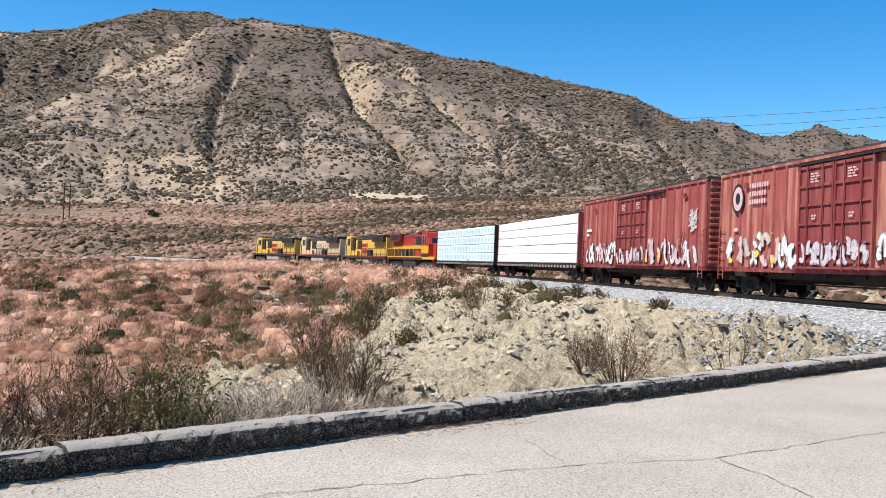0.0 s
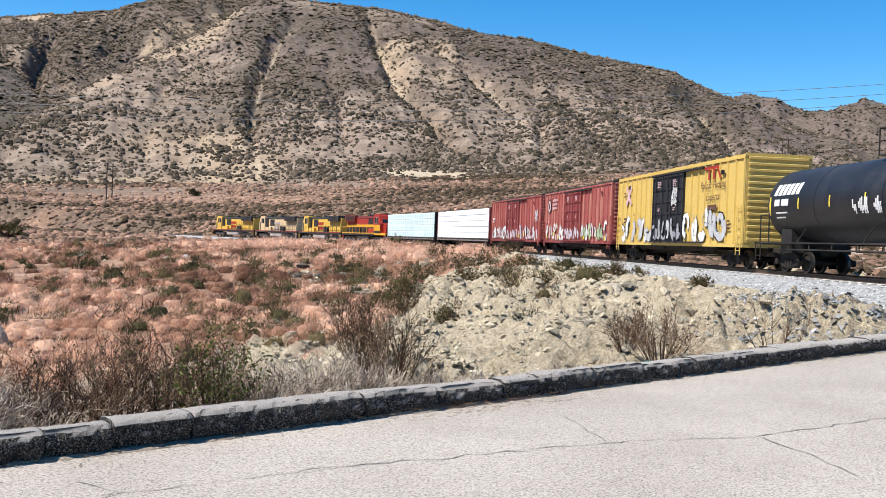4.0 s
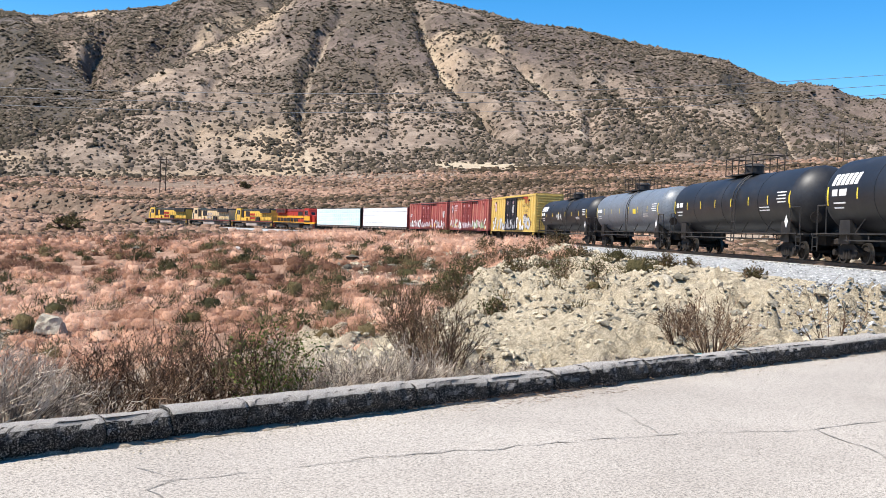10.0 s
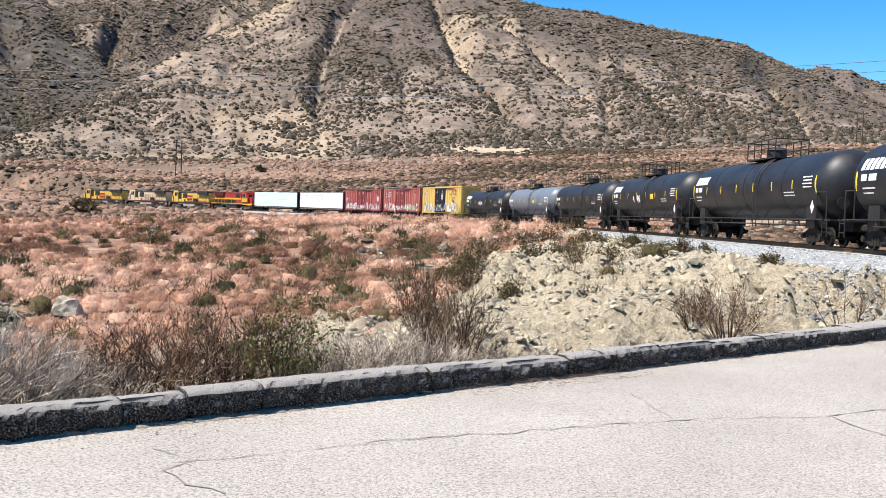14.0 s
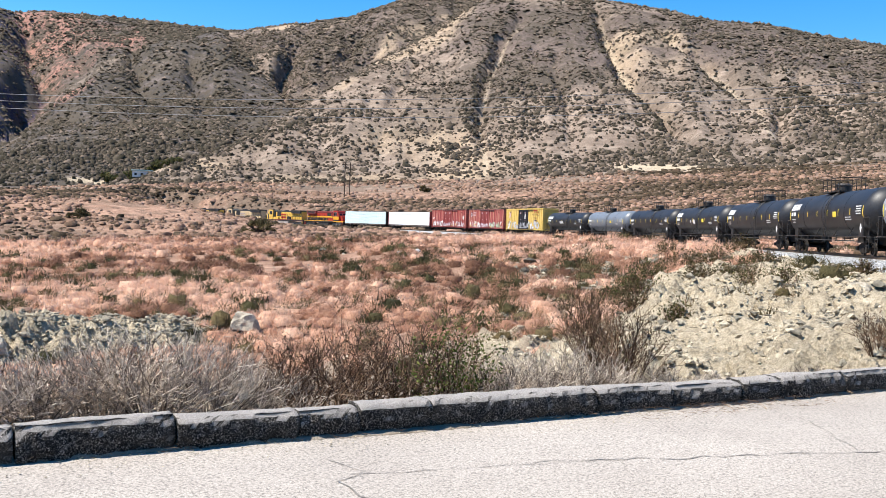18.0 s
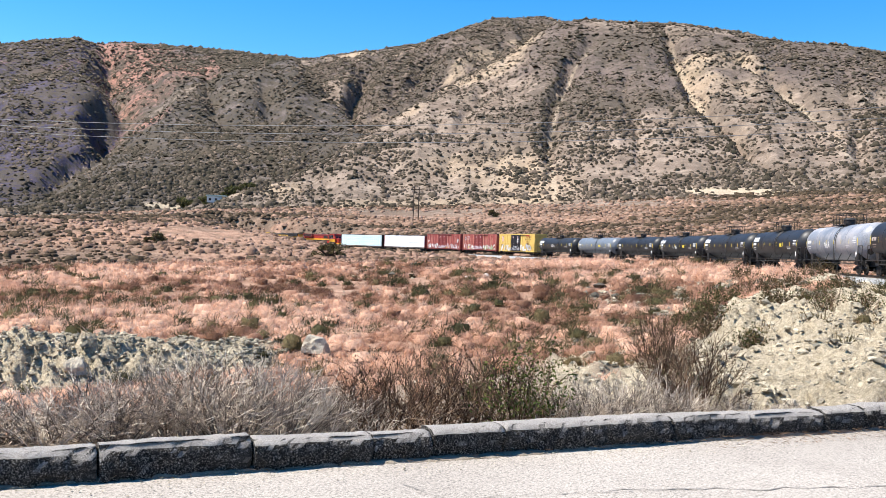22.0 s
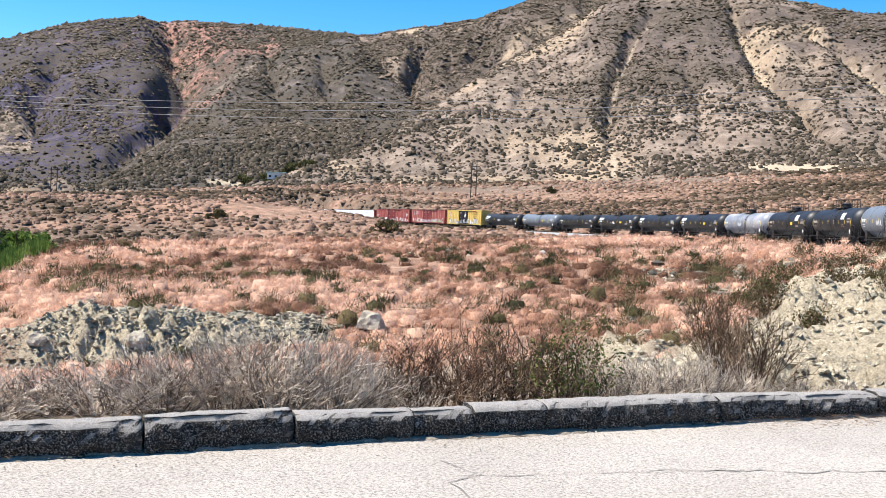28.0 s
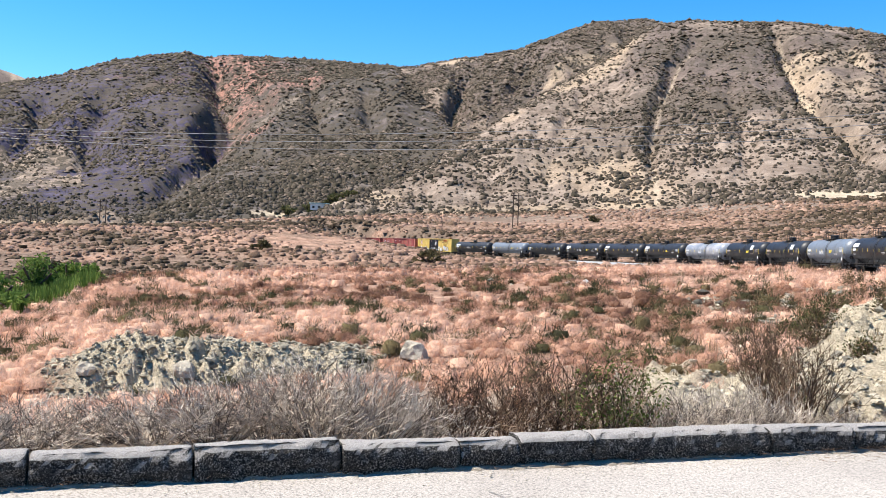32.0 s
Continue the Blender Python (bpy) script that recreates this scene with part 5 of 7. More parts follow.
        part("intake_louvre", box(bm_new(), hl - 6.1, hl - 5.22, *sorted((side * 0.97, side * 1.2)), 1.7, 4.25), BLACK, car, "black louvred intake behind the cab")
        y0, y1 = sorted((side * 0.97, side * 1.02))
        part("air_grille", box(bm_new(), hl - 9.2, hl - 7.0, y0, y1, 2.6, 3.9), BLACK, car)
        if band:
            part("lower_band", box(bm_new(), -hl + 1.2, hl - 5.2, *sorted((side * 1.0, side * 1.045)), 1.65, 2.55), BLACK, car, "black lower band")
            part("colour_band", box(bm_new(), -hl + 1.2, hl - 5.2, *sorted((side * 1.0, side * 1.045)), 2.56, 3.0), band, car, "yellow-orange band")
            part("cab_band", box(bm_new(), hl - 5.19, hl - 2.32, *sorted((side * 1.5, side * 1.53)), 2.0, 2.9), band, car)
            part("cab_lower_band", box(bm_new(), hl - 5.19, hl - 2.32, *sorted((side * 1.5, side * 1.53)), 1.6, 1.99), BLACK, car)
        else:
            bm = bars(bm_new(), 1.5 if side > 0 else 4, 3.4, ((0.8, 0.9, 0.9), (0.8, 0.8, 0.9)), 0.5, side * 1.035)
            part("road_marks", bm, LOCO_RED if seed % 2 else PALE_TANK, car, "plain lettering bars on the hood")
            part("red_stripe", box(bm_new(), -hl, hl, *sorted((side * 1.5, side * 1.515)), 1.5, 1.58), LOCO_RED, car)
        # handrails along the walkway
        rail = part("handrail", rod(bm_new(), (-hl + 0.3, side * 1.46, 2.65), (hl - 5.3, side * 1.46, 2.65), 0.03, 5), BLACK if not band else ORANGE, car)
        post = mesh_of("handrail_post", rod(bm_new(), (0, side * 1.46, 1.6), (0, side * 1.46, 2.66), 0.035, 5), BLACK if not band else ORANGE)
        for x in np.linspace(-hl + 0.3, hl - 5.3, 10):
            put(post, rail, x, 0, 0)
        for e in (1, -1):
            part("steps", ladder(bm_new(), e * (hl - 0.75), e * (hl - 0.15), side * 1.45, 0.4, 1.6, 0.32, 0.03), hood, car)
    part("fuel_tank", box(bm_new(), -2.9, 2.9, -1.42, 1.42, 0.38, 1.25, 0.16), PALE_TANK if not band else BLACK, car, "long fuel tank slung between the trucks")
    for e in (1, -1):
        part("plow_pilot", extrude_profile(bm_new(), [(e * hl, 1.4), (e * (hl + 0.12), 0.3), (e * (hl - 0.15), 0.3), (e * (hl - 0.2), 1.4)], -1.4, 1.4), BLACK, car)
    part("headlight", box(bm_new(), hl - 1.12, hl - 1.05, -0.2, 0.2, 2.1, 2.3, 0.02), WHITE, car)
    bm = bm_new()
    rod(bm, (hl - 4.2, 0.3, 4.72), (hl - 3.5, 0.3, 4.74), 0.07, 8)
    rod(bm, (hl - 4.2, 0.12, 4.72), (hl - 3.7, 0.12, 4.74), 0.06, 8)
    part("horn", bm, GEAR, car)
    for x in (-hl + 3.3, hl - 3.9):
        truck(car, x, (-1.85, 0.0, 1.85), True)
    couplers(car, length / 2)
    return car


def build_train():
    cars = [
        locomotive(LENGTHS[0], YELLOW, GREY_ROOF, "yellow diesel locomotive with a dark grey roof leading the train", 1),
        locomotive(LENGTHS[1], FADED, GREY_ROOF, "sun-faded yellow diesel locomotive with a dark grey roof", 2),
        locomotive(LENGTHS[2], YELLOW, GREY_ROOF, "yellow diesel locomotive with a grey cab roof", 3),
        locomotive(LENGTHS[3], LOCO_RED, LOCO_MAROON, "red, orange and black diesel locomotive running cab last", 4, ORANGE, ORANGE),
        lumber_car(LENGTHS[4], WRAP_B, True, "lumber car loaded with printed pale blue-white bundles"),
        lumber_car(LENGTHS[5], WRAP_A, False, "lumber car loaded with plain white wrapped bundles"),
        red_boxcar(LENGTHS[6], OXIDE, 31, True),
        red_boxcar(LENGTHS[7], OXIDE_WORN, 41, False),
        yellow_boxcar(LENGTHS[8]),
    ]
    plan = [(TANK_BLACK, True), (TANK_GREY, False), (TANK_BLACK, False), (TANK_BLACK, True), (TANK_BLACK, True), (TANK_BLACK, True), (TANK_PATCHY, False), (TANK_BLACK, False), (TANK_BLACK, False), (TANK_GREY, False), (TANK_BLACK, True), (TANK_BLACK, False)]
    names = {TANK_BLACK: "black tank car with yellow reflective strips", TANK_GREY: "blue-grey tank car with yellow reflective strips", TANK_PATCHY: "grey tank car with shiny patchy paint"}
    for k, (paint, logo) in enumerate(plan):
        label = names[paint] + (" and a white maker's mark" if logo else "")
        cars.append(tank_car(LENGTHS[9 + k], paint, logo, label, 100 + k, 0.5 if k % 2 else -0.3, k in (7, 8)))
    lead = 0.0
    for k, (car, length) in enumerate(zip(cars, LENGTHS)):
        TRAIN.append((car, lead, length, k == 3))
        lead += length


build_train()


# ---- masses of small pieces ----
def fast_mesh(name, verts, faces, material, tone=None, flat=True):
    """A mesh from arrays of corners and triangles; tone: one value a corner."""
    me = bpy.data.meshes.new(name)
    nv, nf = len(verts), len(faces)
    me.vertices.add(nv)
    me.vertices.foreach_set("co", np.asarray(verts, np.float32).ravel())
    me.loops.add(nf * 3)
    me.loops.foreach_set("vertex_index", np.asarray(faces, np.int32).ravel())
    me.polygons.add(nf)
    me.polygons.foreach_set("loop_start", np.arange(0, nf * 3, 3, dtype=np.int32))
    if tone is not None:
        at = me.attributes.new("tone", "FLOAT", "POINT")
        at.data.foreach_set("value", np.asarray(tone, np.float32))
    me.materials.append(material)
    me.update(calc_edges=True)
    if flat:
        me.shade_flat()
    return me


def tone_mat(name, stops, spread=0.35, rough=0.9, thin=0.0, grain=0.0):
    """Colour by the clump's own tone, changed a little from blade to blade."""
    m, t, b = nodes_of(name, rough, 0, 0.12)
    a = t.nodes.new("ShaderNodeAttribute")
    a.attribute_name = "tone"
    r = t.nodes.new("ShaderNodeNewGeometry").outputs["Random Per Island"]
    k = t.nodes.new("ShaderNodeMath")
    k.operation = "MULTIPLY_ADD"
    t.links.new(r, k.inputs[0])
    k.inputs[1].default_value = spread
    t.links.new(a.outputs["Fac"], k.inputs[2])
    col = ramp(t, k.outputs[0], stops)
    if grain:   # the fibres of the mass
        mp = t.nodes.new("ShaderNodeMapping")
        mp.inputs["Scale"].default_value = (1, 1, 0.45)
        t.links.new(t.nodes.new("ShaderNodeTexCoord").outputs["Object"], mp.inputs[0])
        fib = noise_tex(t, grain, 5, 0.75, mp.outputs[0])
        col = mix(t, 1.0, col, ramp(t, fib.outputs[0], [(0.32, (0.55,) * 3), (0.5, (0.97,) * 3), (0.68, (1.25,) * 3)]), "MULTIPLY")
        bump(t, b, fib.outputs[0], 1.0, 0.9 / grain)
    t.links.new(col, b.inputs["Base Color"])
    if thin:   # light through dry blades and leaves
        tr, mx = t.nodes.new("ShaderNodeBsdfTranslucent"), t.nodes.new("ShaderNodeMixShader")
        t.links.new(col, tr.inputs["Color"])
        mx.inputs[0].default_value = thin
        t.links.new(b.outputs[0], mx.inputs[1])
        t.links.new(tr.outputs[0], mx.inputs[2])
        t.links.new(mx.outputs[0], t.nodes["Material Output"].inputs["Surface"])
    return m


RNG = np.random.default_rng(7)


def scatter(n, az0, az1, r0, r1, power=2.0):
    """Places over a sector round the camera's stand; power 2 is even over the ground."""
    az = np.radians(RNG.uniform(az0, az1, n))
    r = (RNG.uniform(r0 ** power, r1 ** power, n)) ** (1 / power)
    return r * np.sin(az), r * np.cos(az)


def tufts(x, y, z, size, height, blades, width, lean=0.8):
    """Fans of tapering blades; returns corners, triangles and the tuft of each corner."""
    n = len(x)
    a = RNG.uniform(0, 2 * np.pi, (n, blades))
    q = RNG.uniform(0, 1, (n, blades)) ** 0.6
    px, py = x[:, None] + np.cos(a) * q * size[:, None] * 0.35, y[:, None] + np.sin(a) * q * size[:, None] * 0.35
    tx, ty = x[:, None] + np.cos(a) * q * size[:, None] * lean, y[:, None] + np.sin(a) * q * size[:, None] * lean
    tz = z[:, None] + height[:, None] * (0.15 + 0.95 * np.sqrt(np.clip(1.03 - q * q, 0, 1))) * RNG.uniform(0.72, 1.08, (n, blades))
    w = width * RNG.uniform(0.6, 1.4, (n, blades))
    b = a + np.pi / 2 + RNG.uniform(-0.9, 0.9, (n, blades))
    base = z[:, None] - 0.06 + 0 * a
    v = np.stack([np.stack([px - np.cos(b) * w, py - np.sin(b) * w, base], -1), np.stack([px + np.cos(b) * w, py + np.sin(b) * w, base], -1),
                  np.stack([tx + np.cos(b) * w * 0.5, ty + np.sin(b) * w * 0.5, tz], -1), np.stack([tx - np.cos(b) * w * 0.5, ty - np.sin(b) * w * 0.5, tz], -1)], 2).reshape(-1, 3)
    k = np.arange(n * blades)[:, None] * 4
    f = np.concatenate([k + [0, 1, 2], k + [0, 2, 3]])
    return v, f, np.repeat(np.arange(n), blades * 4)


BLOB_DIRS = np.array([(math.cos(a) * math.cos(e), math.sin(a) * math.cos(e), math.sin(e)) for e, m in ((-0.35, 5), (0.45, 5)) for a in (2 * math.pi * (k + (0.5 if e > 0 else 0)) / m for k in range(m))] + [(0, 0, 1)])
BLOB_TRI = np.array([(k, (k + 1) % 5, 5 + k) for k in range(5)] + [((k + 1) % 5, 5 + (k + 1) % 5, 5 + k) for k in range(5)] + [(5 + k, 5 + (k + 1) % 5, 10) for k in range(5)])


def clumps(x, y, z, w, h, jag=0.35):
    """Small uneven humps, for brush far off and for stones."""
    n = len(x)
    v = BLOB_DIRS[None] * RNG.uniform(1 - jag, 1 + jag, (n, 11, 1))
    v = v * np.stack([w, w, h], -1)[:, None]
    a = RNG.uniform(0, 6.3, n)
    c, s = np.cos(a)[:, None], np.sin(a)[:, None]
    v = np.stack([v[..., 0] * c - v[..., 1] * s, v[..., 0] * s + v[..., 1] * c, v[..., 2]], -1)
    v = v + np.stack([x, y, z], -1)[:, None]
    return v.reshape(-1, 3), (np.arange(n)[:, None, None] * 11 + BLOB_TRI[None]).reshape(-1, 3), np.repeat(np.arange(n), 11)


def humps(x, y, z, w, h, jag=0.4):
    """The same with five faces each, for what is small or lies hundreds of metres off."""
    n = len(x)
    a = RNG.uniform(0, 6.3, (n, 1)) + np.arange(5)[None] * 1.2566
    q = RNG.uniform(1 - jag, 1 + jag, (n, 5)) * w[:, None]
    ring = np.stack([x[:, None] + np.cos(a) * q, y[:, None] + np.sin(a) * q, z[:, None] + RNG.uniform(-0.3, 0.35, (n, 5)) * h[:, None]], -1)
    top = np.stack([x + RNG.uniform(-0.4, 0.4, n) * w, y + RNG.uniform(-0.4, 0.4, n) * w, z + h], -1)[:, None]
    v = np.concatenate([ring, top], 1).reshape(-1, 3)
    tri = np.array([(k, (k + 1) % 5, 5) for k in range(5)])
    return v, (np.arange(n)[:, None, None] * 6 + tri[None]).reshape(-1, 3), np.repeat(np.arange(n), 6)


def domes(x, y, z, w, h, jag=0.42):
    """Blunt rounded bushes of ten faces, between clumps and humps."""
    n = len(x)
    a = RNG.uniform(0, 6.3, (n, 1)) + np.arange(4)[None] * 1.5708
    rings = []
    for turn, wide, high in ((0.0, 1.0, 0.0), (0.785, 0.72, 0.85)):
        q = RNG.uniform(1 - jag, 1 + jag, (n, 4)) * w[:, None] * wide
        rings.append(np.stack([x[:, None] + np.cos(a + turn) * q, y[:, None] + np.sin(a + turn) * q, z[:, None] + (high + RNG.uniform(-0.2, 0.25, (n, 4))) * h[:, None]], -1))
    tri = [(k, (k + 1) % 4, 4 + k) for k in range(4)] + [((k + 1) % 4, 4 + (k + 1) % 4, 4 + k) for k in range(4)] + [(4, 5, 6), (4, 6, 7)]
    return np.concatenate(rings, 1).reshape(-1, 3), (np.arange(n)[:, None, None] * 8 + np.array(tri)[None]).reshape(-1, 3), np.repeat(np.arange(n), 8)


def fluffs(x, y, z, w, h, count, leaf, tone, core=0.6):
    """Tussocks: fine stalks filling a rounded mass, over a low ragged heart added to block light."""
    n = len(x)
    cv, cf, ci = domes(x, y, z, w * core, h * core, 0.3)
    d = RNG.normal(size=(n, count, 3))
    d[..., 2] = np.abs(d[..., 2]) * 0.9
    d /= np.linalg.norm(d, axis=2)[..., None]
    q = RNG.uniform(0.5, 1.02, (n, count)) * (0.95 + 0.2 * np.sin(d[..., 0] * 5 + x[:, None] * 5) * np.cos(d[..., 1] * 5 + y[:, None] * 5))
    p = (np.stack([x, y, z], -1)[:, None] + d * np.stack([w, w, h], -1)[:, None] * q[..., None]).reshape(-1, 3)
    u = d.reshape(-1, 3) * 0.8 + RNG.normal(0, 0.5, (n * count, 3)) + (0.15, 0, 0.45)   # tips lifted
    u /= np.linalg.norm(u, axis=1)[:, None]
    s = np.cross(u, RNG.normal(size=(n * count, 3)))
    s /= np.linalg.norm(s, axis=1)[:, None]
    k = np.repeat(w, count)[:, None] * RNG.uniform(0.12, 0.32, (n * count, 1))
    b = leaf * np.repeat(0.5 + np.hypot(x, y) / 70, count)[:, None] * RNG.uniform(0.6, 1.4, (n * count, 1))
    v = np.stack([p - u * k - s * b, p - u * k + s * b, p + u * k], 1).reshape(-1, 3)
    t = np.repeat(np.repeat(tone, count) + RNG.normal(0, 0.09, n * count), 3)
    # the heart's tone is lowered, painting the shade between the stalks
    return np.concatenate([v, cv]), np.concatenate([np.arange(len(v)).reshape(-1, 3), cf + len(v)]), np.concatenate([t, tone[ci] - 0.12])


def leaf_cloud(cx, cy, cz, rx, rz, count, leaf, squash=1.0):
    """Loose leaves in and on a rounded mass, with gaps."""
    d = RNG.normal(size=(count, 3))
    d /= np.linalg.norm(d, axis=1)[:, None]
    q = RNG.uniform(0.25, 1.0, count) ** 0.5 * (0.75 + 0.35 * np.sin(d[:, 0] * 5 + cx) * np.cos(d[:, 1] * 4 + cy))
    p = np.stack([cx + d[:, 0] * rx * q, cy + d[:, 1] * rx * q, cz + np.abs(d[:, 2]) * rz * q * squash], -1)
    u = RNG.normal(size=(count, 3))
    u /= np.linalg.norm(u, axis=1)[:, None]
    w = np.cross(u, RNG.normal(size=(count, 3)))
    w /= np.linalg.norm(w, axis=1)[:, None]
    s = leaf * RNG.uniform(0.6, 1.4, (count, 1))
    v = np.stack([p - u * s * 0.5 - w * s * 0.3, p + u * s, p - u * s * 0.4 + w * s * 0.5], 1).reshape(-1, 3)
    return v, np.arange(count * 3).reshape(-1, 3)


def stuff(name, me, label, category):
    return tagged(new(name, me), label, category, kind="stuff")


GRASS = tone_mat("dry_pink_grass", [(0.0, (0.17, 0.088, 0.055)), (0.3, (0.42, 0.228, 0.148)), (0.6, (0.67, 0.395, 0.265)), (0.9, (0.82, 0.53, 0.375)), (1.2, (0.87, 0.64, 0.48))], 0.22, thin=0.3, grain=22.0)
SCRUB = tone_mat("dark_scrub_leaves", [(0.0, (0.035, 0.033, 0.015)), (0.4, (0.085, 0.075, 0.034)), (0.7, (0.15, 0.118, 0.056)), (1.0, (0.22, 0.155, 0.082)), (1.3, (0.30, 0.20, 0.115))], thin=0.2, grain=11.0)
FAR_SCRUB = tone_mat("hillside_scrub", [(0.0, (0.030, 0.027, 0.017)), (0.5, (0.066, 0.053, 0.036)), (0.9, (0.12, 0.092, 0.067)), (1.3, (0.19, 0.142, 0.106))], 0.5, grain=3.5)
STONE = tone_mat("pale_rubble_stone", [(0.0, (0.10, 0.09, 0.07)), (0.35, (0.24, 0.215, 0.165)), (0.7, (0.46, 0.39, 0.28)), (1.3, (0.65, 0.56, 0.41))], 0.5, grain=14.0)
BALLAST_STONE = tone_mat("grey_ballast_stone", [(0.0, (0.10, 0.10, 0.098)), (0.5, (0.25, 0.25, 0.245)), (0.9, (0.40, 0.40, 0.39)), (1.3, (0.54, 0.535, 0.52))], 0.8)
TWIG = tone_mat("grey_dead_twigs", [(0.0, (0.05, 0.037, 0.030)), (0.35, (0.19, 0.147, 0.115)), (0.8, (0.53, 0.435, 0.34)), (1.2, (0.78, 0.67, 0.54))], 0.4)
BROWN_TWIG = tone_mat("brown_twigs", [(0.0, (0.035, 0.022, 0.015)), (0.5, (0.12, 0.072, 0.046)), (1.0, (0.29, 0.185, 0.118)), (1.3, (0.42, 0.29, 0.19))], 0.5, thin=0.25)
GREEN_LEAF = tone_mat("fresh_green_leaves", [(0.0, (0.035, 0.065, 0.014)), (0.5, (0.085, 0.14, 0.03)), (1.0, (0.17, 0.24, 0.055)), (1.3, (0.27, 0.34, 0.08))], 0.6, thin=0.45)
OLIVE_LEAF = tone_mat("olive_leaves", [(0.0, (0.03, 0.035, 0.014)), (0.5, (0.07, 0.075, 0.028)), (1.0, (0.13, 0.12, 0.05)), (1.3, (0.20, 0.17, 0.07))], 0.6, thin=0.4)
OLIVE_GREEN = tone_mat("dusty_green_leaves", [(0.0, (0.03, 0.045, 0.012)), (0.5, (0.07, 0.095, 0.024)), (1.0, (0.14, 0.165, 0.045)), (1.3, (0.22, 0.24, 0.07))], 0.6, thin=0.35)
BARK = surface("rough_bark", (0.05, 0.038, 0.028), (0.12, 0.09, 0.065), 6, 40, 0.95, relief=0.8)
WOOD_POLE = surface("weathered_pole_wood", (0.05, 0.035, 0.025), (0.11, 0.08, 0.06), 3, 30, 0.95, relief=0.5)
BALLAST = surface("ballast_bed", (0.22, 0.222, 0.22), (0.44, 0.443, 0.44), 3, 16, 0.95, relief=1.0, dist=0.06)
RAIL = surface("worn_rail_steel", (0.10, 0.065, 0.045), (0.18, 0.125, 0.09), 5, 30, 0.6, 0.4, relief=0.2)
TIE = surface("pale_concrete_tie", (0.42, 0.40, 0.37), (0.58, 0.56, 0.52), 4, 30, 0.9, relief=0.3, vary=0.12)


# ---- ballast bed and rails ----
def sweep(name, profile, s0, s1, step, material, closed=True):
    ss = np.arange(s0, s1, step)
    verts, faces, m = [], [], len(profile)
    for s in ss:
        for off, up in profile:
            verts.append(on_track(s, off, up))
    for a in range(len(ss) - 1):
        for b in range(m if closed else m - 1):
            c = (b + 1) % m
            faces.append((a * m + b, a * m + c, (a + 1) * m + c, (a + 1) * m + b))
    me = mesh_from(name, [tuple(float(c) for c in v) for v in verts], faces, material)
    bm = bmesh.new()
    bm.from_mesh(me)
    bmesh.ops.recalc_face_normals(bm, faces=bm.faces[:])
    bm.to_mesh(me)
    bm.free()
    return me


track = tagged(new("railway_track"), "single railway track on concrete ties in pale grey ballast", "railway track", kind="structure")
part("ballast_bed", sweep("ballast_bed", [(4.6, -1.05), (3.9, -0.80), (1.75, -0.22), (-1.75, -0.22), (-3.6, -0.75), (-4.4, -1.05)], -250, 600, 2.0, BALLAST, False), None, track)
for off in (0.755, -0.755):
    part("rail", sweep("rail", [(off - 0.07, -0.17), (off - 0.07, -0.15), (off - 0.012, -0.13), (off - 0.012, -0.045), (off - 0.036, -0.03), (off - 0.036, 0.0), (off + 0.036, 0.0), (off + 0.036, -0.03), (off + 0.012, -0.045), (off + 0.012, -0.13), (off + 0.07, -0.15), (off + 0.07, -0.17)], -250, 600, 2.0, RAIL), None, track)


def far_ties():
    """Ties of the stretches that lie far off or out of sight, joined."""
    bm = bm_new()
    verts, faces = [], []
    for s in [*np.arange(-60, -14, 0.61), *np.arange(167.5, 420, 0.61)]:
        th = float(np.interp(s, TRACK_S, TRACK_TH))
        x, y, z = on_track(s, 0, -0.17)
        for k, (a, b) in enumerate(((-0.13, -1.3), (0.13, -1.3), (0.13, 1.3), (-0.13, 1.3))):
            px, py = x - math.sin(th) * a - math.cos(th) * b, y + math.cos(th) * a - math.sin(th) * b
            verts += [(float(px), float(py), float(z)), (float(px), float(py), float(z) - 0.2)]
        n = len(verts) - 8
        faces += [(n, n + 2, n + 4, n + 6)] + [(n + 2 * k, n + 2 * k + 1, n + (2 * k + 3) % 8, n + (2 * k + 2) % 8) for k in range(4)]
    bm.free()
    return mesh_from("distant_ties", verts, faces, TIE)


tagged(part("distant_ties", far_ties(), None, track), kind="stuff")


